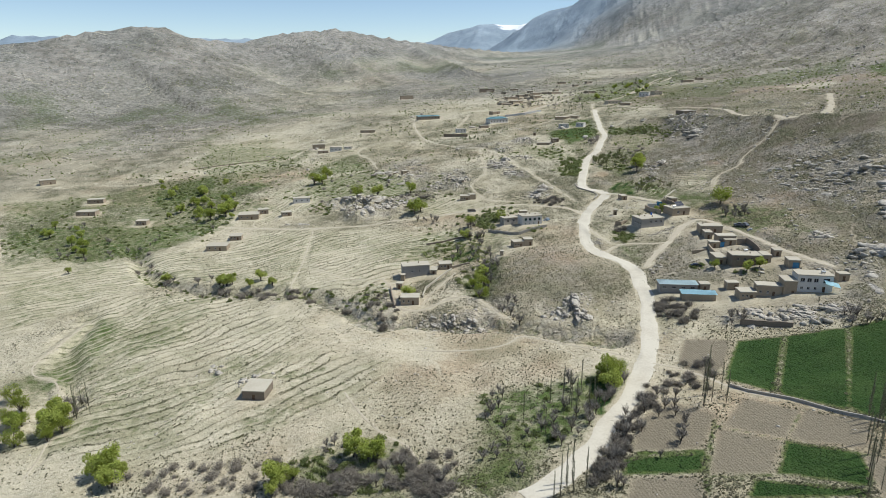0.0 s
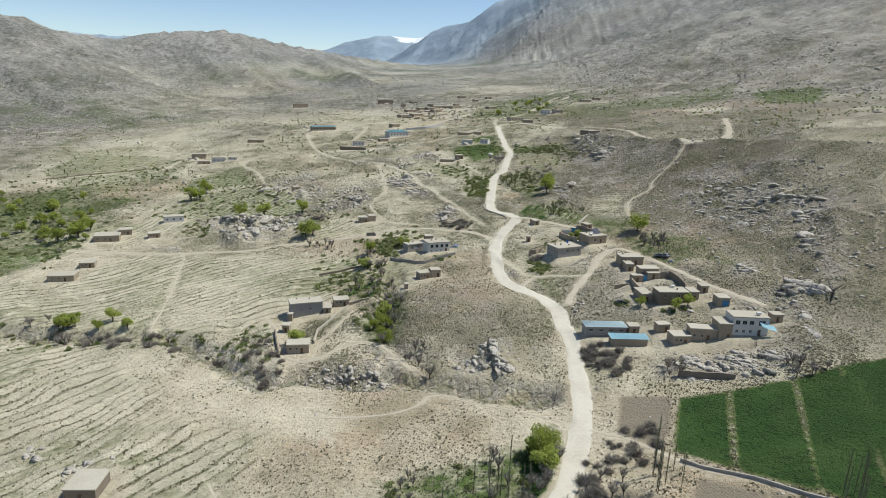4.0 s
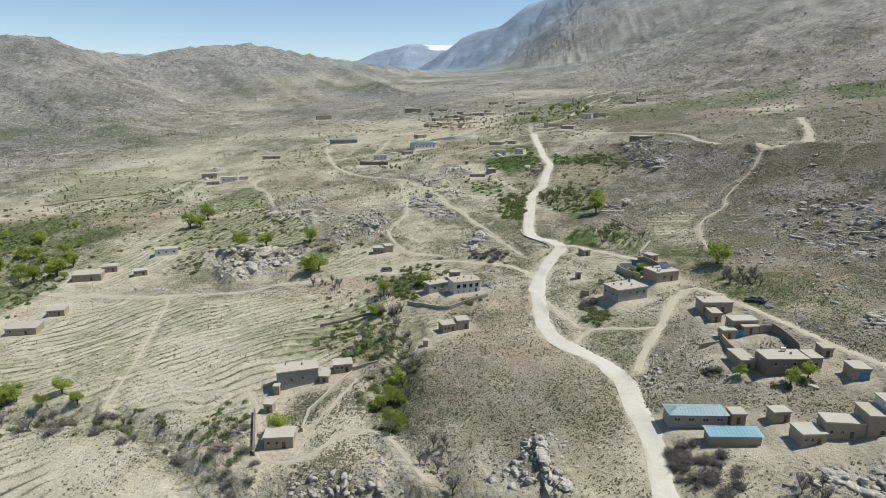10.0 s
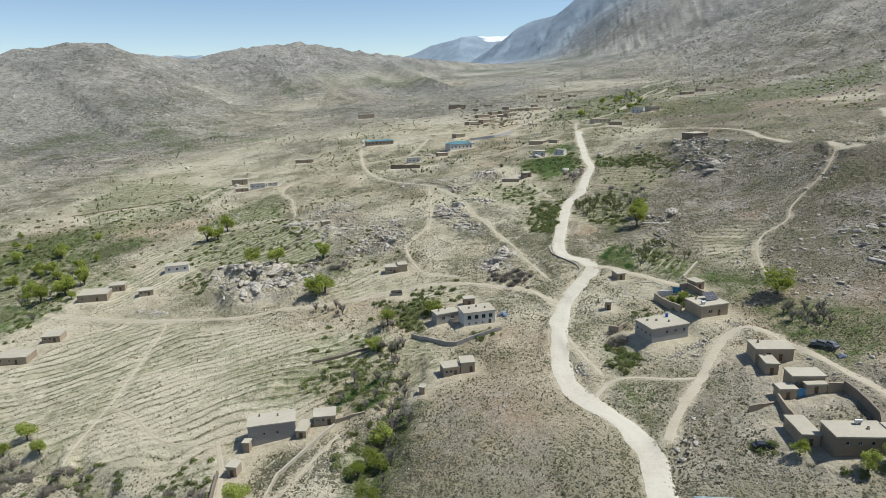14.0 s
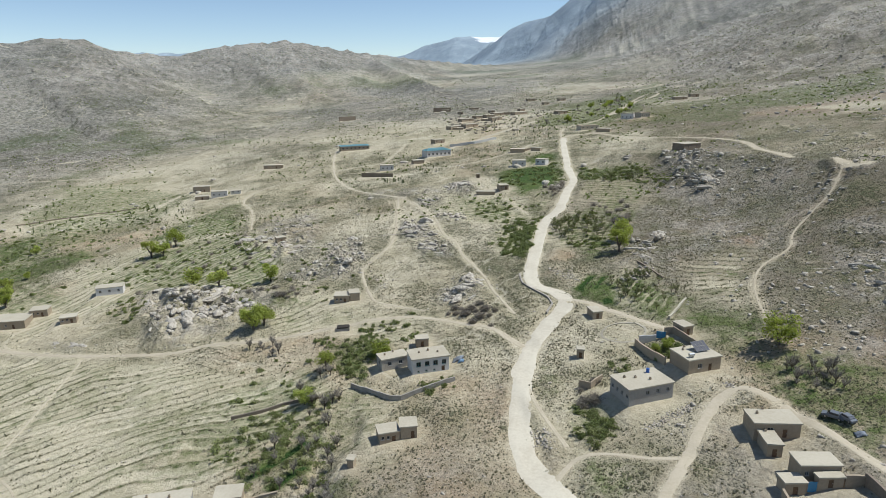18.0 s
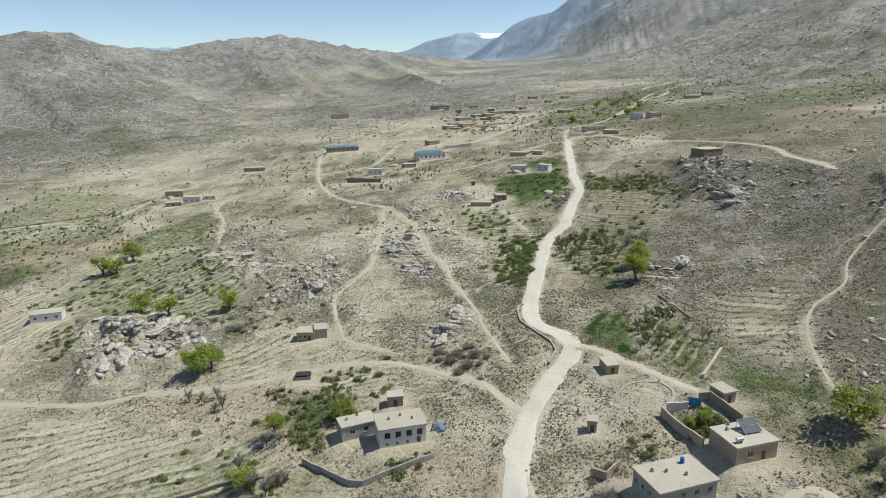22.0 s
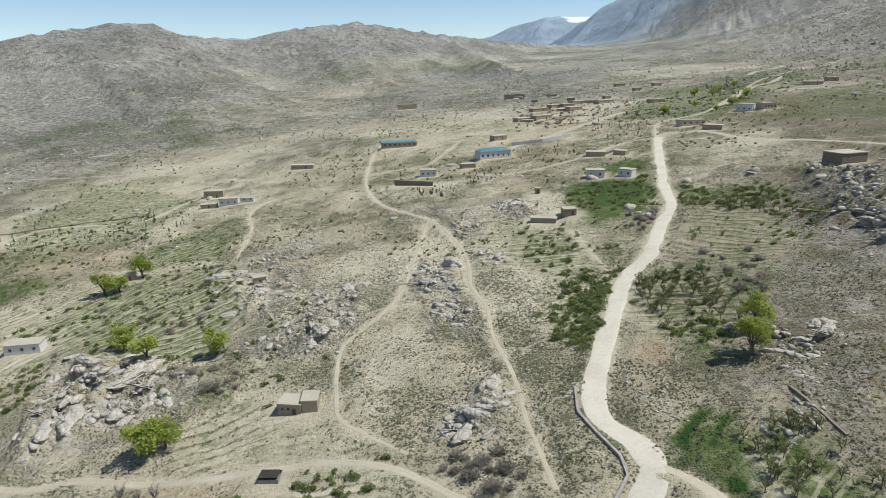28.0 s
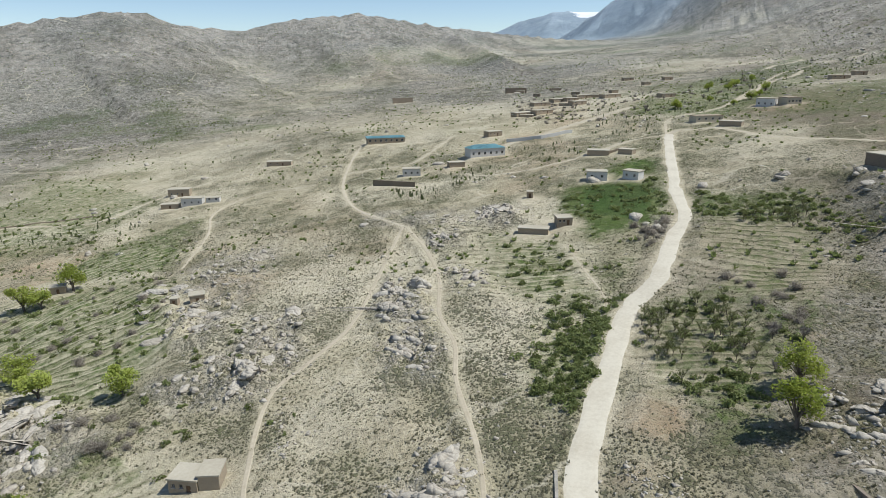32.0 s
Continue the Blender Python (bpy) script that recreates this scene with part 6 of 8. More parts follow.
def house(name, x, y, z, heading, length, depth, height, wall, roof, holes=(), frame_mat=None, door_mat=None, roof_style="flat", label="", category="house",
          eave=0.22, parapet=0.0, group="", slope=0.0, foot=1.6):
    """A house whose front runs from (x, y) along its heading. holes: side, u0, u1, v0, v1, 'w' or 'd'."""
    home = tagged(new(name), label, category, group)
    home.matrix_world = pose(x, y, z, 0, 0, heading)
    corners = ((0, 0), (length, 0), (length, depth), (0, depth))
    frame_mat, door_mat = frame_mat or FRAME_PAINT, door_mat or DOOR_WOOD
    for side in range(4):
        bm = bmesh.new()
        mine = [h[1:5] for h in holes if h[0] == side]
        wall_face(bm, corners[side], corners[(side + 1) % 4], -foot, height, mine)
        mesh = part("wall", bm, wall, home)
        for h in holes:
            if h[0] == side:
                opening_parts(home, side, h[1:5], frame_mat, h[5] == "d", door_mat, (length, depth))
    bm = bmesh.new()
    box(bm, 0.25, length - 0.25, 0.25, depth - 0.25, -0.4, -0.05)
    part("house_floor", bm, MUD_DARK, home)
    if roof_style == "flat":
        bm = bmesh.new()
        top = height + 0.32
        nx, ny = max(2, int(length / 1.6)), max(2, int(depth / 1.6))
        grid = {}
        for i in range(nx + 1):
            for j in range(ny + 1):
                px, py = -eave + (length + 2 * eave) * i / nx, -eave + (depth + 2 * eave) * j / ny
                rim = i in (0, nx) or j in (0, ny)
                wob = 0.05 * noise.noise((px * 0.6 + x, py * 0.6 + y, 0))
                grid[i, j] = bm.verts.new((px + (wob if rim else 0), py + (wob if rim else 0), top + wob + slope * py + (0.0 if rim else -0.03)))
        for i in range(nx):
            for j in range(ny):
                bm.faces.new((grid[i, j], grid[i + 1, j], grid[i + 1, j + 1], grid[i, j + 1]))
        rim = [e for e in bm.edges if e.is_boundary]
        out = bmesh.ops.extrude_edge_only(bm, edges=rim)
        low = [g for g in out["geom"] if isinstance(g, bmesh.types.BMVert)]
        for v in low:
            v.co.z = height - 0.005 + slope * v.co.y * 0.0
        loop = [e for e in bm.edges if e.is_boundary]
        bmesh.ops.contextual_create(bm, geom=loop)
        part("roof", bm, roof, home)
        if parapet:
            for a in ((0, length, 0, 0.3), (0, length, depth - 0.3, depth), (0, 0.3, 0.3, depth - 0.3), (length - 0.3, length, 0.3, depth - 0.3)):
                bm = bmesh.new()
                box(bm, *a, height + 0.33, height + 0.33 + parapet)
                part("parapet", bm, wall, home)
    elif roof_style in ("hip", "shed"):
        bm = bmesh.new()
        o, base = 0.45, height
        if roof_style == "hip":
            rise, inset = depth * 0.2, depth * 0.5
            low = [bm.verts.new(p) for p in ((-o, -o, base), (length + o, -o, base), (length + o, depth + o, base), (-o, depth + o, base))]
            high = [bm.verts.new(p) for p in ((inset, depth / 2, base + rise), (length - inset, depth / 2, base + rise))]
            planes = [(low[0], low[1], high[1], high[0]), (low[1], low[2], high[1]), (low[2], low[3], high[0], high[1]), (low[3], low[0], high[0])]
        else:
            rise = depth * 0.12
            low = [bm.verts.new(p) for p in ((-o, -o, base), (length + o, -o, base), (length + o, depth + o, base + rise), (-o, depth + o, base + rise))]
            planes = [tuple(low)]
        faces = [bm.faces.new(f) for f in planes]
        thick = bmesh.ops.solidify(bm, geom=faces, thickness=-0.12)
        roof_ob = part("roof", bm, roof, home)
        if roof_style == "shed":
            bm = bmesh.new()
            v = [bm.verts.new(p) for p in ((0, 0.02, base - 0.3), (0, depth, base - 0.3), (0, depth, base + rise * 0.96), (length, 0.02, base - 0.3), (length, depth, base - 0.3), (length, depth, base + rise * 0.96))]
            bm.faces.new(v[:3]), bm.faces.new(v[5:2:-1]), bm.faces.new((v[1], v[4], v[5], v[2]))
            part("gable", bm, wall, home)
        bm = bmesh.new()
        count = int(length / 0.9)
        for k in range(1, count):
            px = length * k / count
            lift = 0.03
            if roof_style == "shed":
                a, b = (px, -o, base + 0.015), (px, depth + o, base + rise + 0.015)
            else:
                reach = min(px, length - px, depth / 2) / (depth / 2)
                a, b = (px, -o, base + 0.015), (px, -o + (depth / 2 + o) * reach, base + rise * reach + 0.02)
            va = [bm.verts.new((a[0] + d, a[1], a[2] + h)) for d, h in ((-0.03, 0), (0.03, 0), (0, 0.05))]
            vb = [bm.verts.new((b[0] + d, b[1], b[2] + h)) for d, h in ((-0.03, 0), (0.03, 0), (0, 0.05))]
            bm.faces.new((va[0], vb[0], vb[2], va[2])), bm.faces.new((va[2], vb[2], vb[1], va[1]))
        part("seam", bm, roof, roof_ob)
    return home


def windows(side, length, count, width, low, high, start=0.0, end=None):
    """Evenly spaced windows along a side."""
    end = end if end is not None else length
    gap = (end - start) / count
    return [(side, start + gap * (k + 0.5) - width / 2, start + gap * (k + 0.5) + width / 2, low, high, "w") for k in range(count)]


def build_houses():
    for (kind, x, y, heading, length, depth, height), z in zip(HOUSES, PADS):
        say = dict(x=x, y=y, z=z, heading=heading, length=length, depth=depth, height=height)
        door = (0, length * 0.62, length * 0.62 + 0.95, 0.05, 2.05, "d")
        if kind == "white_house":
            holes = windows(0, length, 4, 1.35, 2.3, 3.7, 0.6, length - 0.3) + windows(0, length, 3, 0.6, 0.5, 1.0, 0.6, length * 0.7) + [(0, length - 2.4, length - 1.4, 0.05, 1.7, "d")]
            holes += windows(1, depth, 2, 1.2, 2.3, 3.7)
            house("house", **say, wall=WHITE_WALL, roof=ROOF_MUD, holes=holes, frame_mat=FRAME_GREEN, label="white plastered house with four green framed windows on a raised basement", eave=0.3)
        elif kind == "stone_house":
            holes = windows(0, length, 2, 1.2, 1.4, 2.6, length * 0.1, length * 0.9) + windows(3, depth, 1, 1.1, 1.4, 2.5)
            house("house", **say, wall=STONEWORK, roof=ROOF_MUD, holes=holes, label="brown stone house with two white windows and mud roof")
        elif kind == "grey_house":
            holes = windows(0, length, 3, 1.0, 2.2, 3.2, length * 0.3, length) + windows(3, depth, 4, 0.9, 1.6, 2.7)
            house("house", **say, wall=GREY_WALL, roof=ROOF_MUD, holes=holes, label="large grey rendered house with flat mud roof", eave=0.3)
        elif kind in ("solar_house", "l_house"):
            holes = windows(0, length, 1, 1.3, 1.2, 2.4, length * 0.15, length * 0.55) + [door]
            house("house", **say, wall=MUD, roof=ROOF_MUD, holes=holes, label="brown mud brick house with flat roof and one window")
        elif kind == "compound_house":
            holes = windows(0, length, 4, 0.8, 2.6, 3.5, length * 0.1, length)
            house("house", **say, wall=MUD_DARK, roof=ROOF_MUD, holes=holes, label="tall mud brick fortified house with small high windows")
        elif kind == "white_villa":
            holes = windows(0, length, 3, 1.5, 3.7, 5.1, 0.5, length * 0.62) + windows(0, length, 3, 0.9, 0.9, 1.9, 0.5, length * 0.62)
            holes += [(0, length * 0.72, length * 0.72 + 2.2, 3.5, 5.2, "w"), (0, length * 0.72, length * 0.72 + 1.0, 0.05, 2.1, "d")]
            house("house", **say, wall=WHITE_WALL, roof=ROOF_MUD, holes=holes, label="white two storey village house with flat roof")
        elif kind == "blue_hall":
            house("hall", **say, wall=GREY_WALL, roof=TIN_BLUE, holes=windows(0, length, 4, 1.5, 1.9, 2.7), roof_style="hip", label="long grey hall with pale blue hipped tin roof", category="building")
        elif kind == "blue_shed":
            house("shed", **say, wall=MUD, roof=TIN_SKY, holes=[], roof_style="shed", label="mud walled shed with bright blue sloping tin roof", category="shed")
        elif kind == "door_hut":
            house("hut", **say, wall=MUD, roof=ROOF_MUD, holes=[(0, length * 0.35, length - 0.3, 0.1, 2.3, "d")], door_mat=DOOR_BLUE, label="small mud hut with a wide bright blue door", category="hut")
        elif kind == "big_farm":
            holes = windows(0, length, 2, 0.7, 2.2, 3.0, length * 0.2, length * 0.75) + windows(1, depth, 2, 0.8, 2.0, 3.0)
            house("farmhouse", **say, wall=GREY_WALL, roof=ROOF_MUD, holes=holes, label="tall grey farmhouse with pale flat roof and tiny windows")
        elif kind in ("blue_long", "blue_school"):
            count = 7 if kind == "blue_long" else 6
            house("school_building", **say, wall=WHITE_WALL if kind == "blue_school" else MUD, roof=TEAL, holes=windows(0, length, count, 1.3, 1.2, 2.7), roof_style="hip" if kind == "blue_school" else "shed",
                  label="long building with teal tin roof and a row of windows", category="building")
        elif kind in ("plain_white", "white_tower"):
            house("house", **say, wall=WHITE_WALL, roof=ROOF_MUD, holes=windows(0, length, max(1, int(length / 3)), 1.0, 1.3, 2.4), label="small whitewashed house with flat mud roof")
        elif kind == "plain_tan":
            house("barn", **say, wall=ROOF_MUD, roof=MUD, holes=windows(0, length, 4, 1.2, 1.2, 2.3), label="pale tan long house at the road head")
        elif kind == "hill_house":
            house("house", **say, wall=MUD_DARK, roof=ROOF_MUD, holes=windows(0, length, 2, 0.6, 1.8, 2.5), label="lone mud house on the rocky hill spur")
        elif kind == "well":
            # a dark slab over the top stands for the tank's shaded inside
            house("water_tank", **say, wall=GREY_WALL, roof=DARK_GAP, label="low open concrete water tank", category="tank", eave=-0.3)
        elif kind == "yard_wall":
            house("yard_wall", **say, wall=MUD_DARK, roof=MUD_DARK, label="long weathered mud yard wall", category="wall", eave=0.03)
        elif kind in ("shed", "dugout", "l_wing", "low_block"):
            gap = min(1.0, length * 0.5)
            holes = [(0, length / 2 - gap / 2, length / 2 + gap / 2, 0.05, min(1.9, height - 0.3), "d")] if length > 1.8 else []
            house("shed" if kind != "dugout" else "stone_hut", **say, wall=MUD_DARK if kind == "dugout" else MUD, roof=ROOF_MUD, holes=holes, label="small mud brick shed with flat earth roof", category="shed")
        else:
            holes = ([door] if length > 4 and height > 2.4 else []) + (windows(0, length, 2, 0.8, 1.3, 2.2, 0.2, length * 0.58) if length > 4.5 and height > 2.5 else [])
            house("mud_house", **say, wall=MUD, roof=ROOF_MUD, holes=holes, label="weathered mud brick house with flat earth roof")


build_houses()

# ---- rocks ----
ROCK = None


def rock_material():
    n = Nodes("pale_rock", 0.9, specular=0.2)
    fine = n.noise(1.6, 6, 0.7)
    tone = n.mix(n.ramp(n.noise(0.5, 5, 0.65), 0.36, 0.64), (0.530, 0.480, 0.405), (0.385, 0.348, 0.290))
    tone = n.mix(n.ramp(fine, 0.52, 0.7, 0, 0.6), tone, (0.215, 0.200, 0.172))
    isle = n.tree.nodes.new("ShaderNodeNewGeometry").outputs["Random Per Island"]
    tone = n.mix(n.math("MULTIPLY", isle, 0.6), tone, (0.370, 0.322, 0.258))
    crack = n.put("ShaderNodeTexVoronoi", Vector=n.place, Scale=0.4)
    crack.feature = "DISTANCE_TO_EDGE"
    n.colour(n.mix(n.ramp(crack.outputs["Distance"], 0.0, 0.05, 0.25, 0), tone, (0.09, 0.083, 0.072)))
    n.bump(n.math("ADD", fine, n.ramp(crack.outputs["Distance"], 0.0, 0.15)), 0.7, 0.25)
    return n.mat


ROCK = rock_material()


def boulder_mesh(seed, level=3):
    """An angular block with split faces; level sets how many facets it has."""
    pick = random.Random(seed * 31 + 5)
    bm = bmesh.new()
    for _ in range({1: 11, 3: 16}[level]):
        way = Vector((pick.gauss(0, 1), pick.gauss(0, 1), pick.gauss(0, 1))).normalized()
        bm.verts.new((way.x * pick.uniform(0.75, 1.05), way.y * pick.uniform(0.7, 1.0), way.z * pick.uniform(0.7, 1.0)))
    out = bmesh.ops.convex_hull(bm, input=bm.verts[:])
    inner = [g for g in out["geom_interior"] if isinstance(g, bmesh.types.BMVert)]
    bmesh.ops.delete(bm, geom=inner, context="VERTS")
    if level == 3:
        bmesh.ops.bevel(bm, geom=bm.edges[:], offset=0.11, segments=2, affect="EDGES")
        bmesh.ops.triangulate(bm, faces=bm.faces[:])
        bmesh.ops.subdivide_edges(bm, edges=[e for e in bm.edges if e.calc_length() > 0.35], cuts=1)
        for v in bm.verts:
            v.co *= 1 + 0.16 * noise.noise(v.co * 2.6 + Vector((seed * 5.1, 0, seed)))
    return finish(bm, "boulder", ROCK, level == 3)


def place_in(ring, rng):
    xs, ys = [p[0] for p in ring], [p[1] for p in ring]
    for _ in range(400):
        x, y = rng.uniform(min(xs), max(xs)), rng.uniform(min(ys), max(ys))
        inside = False
        for (ax, ay), (bx, by) in zip(ring, list(ring[1:]) + [ring[0]]):
            if (ay > y) != (by > y) and x < (bx - ax) * (y - ay) / (by - ay) + ax:
                inside = not inside
        if inside:
            return x, y
    return sum(xs) / len(xs), sum(ys) / len(ys)


def joined(name, template_list, rows, material, label, category):
    """Many small pieces in one mesh. rows: template, x, y, z, sx, sy, sz, turn."""
    verts, faces, base = [], [], 0
    for k, x, y, z, sx, sy, sz, turn in rows:
        tv, tf = template_list[k]
        c, s = math.cos(turn), math.sin(turn)
        v = tv * (sx, sy, sz)
        verts.append(np.stack([v[:, 0] * c - v[:, 1] * s + x, v[:, 0] * s + v[:, 1] * c + y, v[:, 2] + z], -1))
        faces.append(tf + base)
        base += len(tv)
    verts, faces = np.concatenate(verts).astype(np.float32), np.concatenate(faces).astype(np.int32)
    mesh = bpy.data.meshes.new(name)
    mesh.vertices.add(len(verts))
    mesh.vertices.foreach_set("co", verts.ravel())
    mesh.loops.add(faces.size)
    mesh.loops.foreach_set("vertex_index", faces.ravel())
    mesh.polygons.add(len(faces))
    mesh.polygons.foreach_set("loop_start", np.arange(0, faces.size, 3, dtype=np.int32))
    mesh.update(calc_edges=True)
    mesh.materials.append(material)
    return tagged(new(name, mesh), label, category, kind="stuff")


def template(mesh):
    mesh.calc_loop_triangles()
    v = np.array([tuple(q.co) for q in mesh.vertices], float)
    f = np.array([tuple(t.vertices) for t in mesh.loop_triangles], int)
    return v, f


rng = random.Random(5)
BOULDERS = [boulder_mesh(k + 1) for k in range(7)]
LOW_ROCKS = [template(boulder_mesh(k + 20, 1)) for k in range(6)]
rock_rows = []
for count, least, largest, ring in OUTCROPS:
    hubs = [place_in(ring, rng) for _ in range(max(3, count // 5))]
    lean = rng.uniform(0, 3.14)
    for k in range(int(count * (1.9 if largest > 3 else 1.6))):
        x, y = place_in(ring, rng)
        hx, hy = hubs[k % len(hubs)]
        pull = rng.uniform(0.1, 0.75)
        x, y = x + (hx - x) * pull, y + (hy - y) * pull
        size = least * 0.55 + (largest * 0.88 - least * 0.55) * rng.random() ** 2.1
        if max(zone_at(x + a * size, y + b * size)[0] for a, b in ((0, 0), (0.8, 0), (-0.8, 0), (0, 0.8), (0, -0.8))) < 0.35:
            rock_rows.append((size * 0.5, x, y, lean + rng.uniform(-0.5, 0.5)))
rock_rows.sort(reverse=True)
scrap = []
for k, (size, x, y, turn) in enumerate(rock_rows):
    z = ground_z(x, y)
    flat = rng.uniform(0.45, 0.9)
    if k < 290:
        ob = tagged(new("boulder", BOULDERS[k % 7]), "weathered pale grey granite boulder bedded in the slope", "boulder", "rock outcrops")
        ob.matrix_world = Matrix.Translation((x, y, z - size * flat * 0.34)) @ Matrix.Rotation(turn, 4, "Z") @ Matrix.Rotation(rng.uniform(-0.5, 0.5), 4, "X") @ Matrix.Diagonal((size * rng.uniform(1.1, 2.3), size * rng.uniform(0.6, 1.05), size * flat, 1))
    else:
        scrap.append((k % 6, x, y, z + size * 0.1, size * rng.uniform(0.9, 1.6), size, size * flat, turn))
for size, x, y, turn in rock_rows:
    for _ in range(2):
        r, a = size * rng.uniform(1.0, 4.0) + 0.5, rng.uniform(0, 6.28)
        px, py = x + r * math.cos(a), y + r * math.sin(a)
        if zone_at(px, py)[0] < 0.5:
            s = rng.uniform(0.2, 0.6) * min(1.6, 0.5 + size * 0.5)
            scrap.append((rng.randrange(6), px, py, ground_z(px, py), s * rng.uniform(0.8, 1.5), s, s * rng.uniform(0.4, 0.8), a))
for k in range(9000):
    x, y = rng.uniform(-230, 130), rng.uniform(115, 560)
    zone = zone_at(x, y)
    if zone[0] < 0.3 and zone[1] < 0.4 and rng.random() < 0.25 + zone[2]:
        s = 0.14 + 0.5 * rng.random() ** 3
        scrap.append((k % 6, x, y, ground_z(x, y), s * rng.uniform(0.8, 1.6), s, s * 0.6, k * 1.7))
for k in range(9000):
    x, y = rng.uniform(62, 190), rng.uniform(250, 570)
    clump = noise.noise((x * 0.045, y * 0.045, 11)) + 0.5 * noise.noise((x * 0.16, y * 0.16, 13))
    if zone_at(x, y)[0] < 0.3 and zone_at(x, y)[1] < 0.4 and rng.random() < 0.3 + 1.3 * clump:
        s = 0.22 + 1.1 * rng.random() ** 3.2
        scrap.append((k % 6, x, y, ground_z(x, y), s * rng.uniform(0.8, 1.7), s, s * rng.uniform(0.5, 0.9), k * 1.7))
for k in range(27000):
    x, y = rng.uniform(-1000, 450), rng.uniform(480, 1550)
    zone = zone_at(x, y)
    if rng.random() < zone[2]:
        s = 0.6 + 2.4 * rng.random() ** 4
        scrap.append((k % 6, x, y, ground_z(x, y), s * rng.uniform(0.9, 1.7), s, s * rng.uniform(0.5, 0.9), k * 1.7))
joined("loose_stones", LOW_ROCKS, scrap, ROCK, "loose pale stones and rubble strewn over the slopes", "stones")


# ---- plants ----
def leaf_material(name, a, b, thin=0.42):
    n = Nodes(name, 0.7, specular=0.2)
    tone = n.math("ADD", n.math("MULTIPLY", n.noise(1.1, 4, 0.6), 0.75), n.math("MULTIPLY", n.chance(), 0.3))
    n.colour(n.mix(n.ramp(tone, 0.35, 0.72), a, b))
    glow = n.tree.nodes.new("ShaderNodeBsdfTranslucent")
    n.tree.links.new(n.bsdf.inputs["Base Color"].links[0].from_socket, glow.inputs["Color"])
    both = n.tree.nodes.new("ShaderNodeMixShader")
    both.inputs[0].default_value = thin
    n.tree.links.new(n.bsdf.outputs[0], both.inputs[1])
    n.tree.links.new(glow.outputs[0], both.inputs[2])
    n.tree.links.new(both.outputs[0], n.tree.nodes["Material Output"].inputs["Surface"])
    return n.mat


LEAF = {"willow": leaf_material("spring_leaf", (0.330, 0.385, 0.075), (0.440, 0.480, 0.125), 0.5), "bush": leaf_material("bush_leaf", (0.205, 0.245, 0.085), (0.305, 0.325, 0.140), 0.5),
        "dry_bush": leaf_material("grey_twig", (0.29, 0.255, 0.205), (0.20, 0.175, 0.14), 0.08), "young_tree": leaf_material("dark_leaf", (0.115, 0.150, 0.060), (0.175, 0.205, 0.085)),
        "orchard_tree": leaf_material("sparse_leaf", (0.165, 0.185, 0.070), (0.225, 0.240, 0.100)), "bare_tree": leaf_material("bare_twig", (0.30, 0.27, 0.23), (0.215, 0.19, 0.16), 0.08),
        "poplar": leaf_material("poplar_twig", (0.30, 0.295, 0.205), (0.225, 0.23, 0.145))}
BARK = plain("bark", (0.17, 0.14, 0.11), (0.095, 0.08, 0.062), 4.0)


def limb(bm, a, b, ra, rb, sides=5):
    way = (b - a).normalized()
    side = way.orthogonal().normalized()
    other = way.cross(side)
    rings = []
    for p, r in ((a, ra), (b, rb)):
        rings.append([bm.verts.new(p + (side * math.cos(6.2832 * k / sides) + other * math.sin(6.2832 * k / sides)) * r) for k in range(sides)])
    for k in range(sides):
        bm.faces.new((rings[0][k], rings[0][(k + 1) % sides], rings[1][(k + 1) % sides], rings[1][k]))


def leaf(bm, p, size, rng):
    """A small bent tuft of leaves."""
    a = Vector((rng.gauss(0, 1), rng.gauss(0, 1), rng.gauss(0, 0.7))).normalized()
    b = a.orthogonal().normalized()
    c = (a * 0.6 + b.cross(a) * rng.uniform(-1, 1)).normalized()
    v = [bm.verts.new(p + q * size) for q in (a, b * 0.55, -a * 0.8, -b * 0.55)]
    bm.faces.new((v[0], v[1], v[2])), bm.faces.new((v[0], v[2], v[3]))
    w = bm.verts.new(p + c * size * 0.9)
    bm.faces.new((v[1], v[3], w))


def twig(bm, a, b, r):
    way = (b - a).normalized()
    side = way.orthogonal().normalized()
    other = way.cross(side)
    base = [bm.verts.new(a + (side * math.cos(2.1 * k) + other * math.sin(2.1 * k)) * r) for k in range(3)]
    tip = bm.verts.new(b)
    for k in range(3):
        bm.faces.new((base[k], base[(k + 1) % 3], tip))


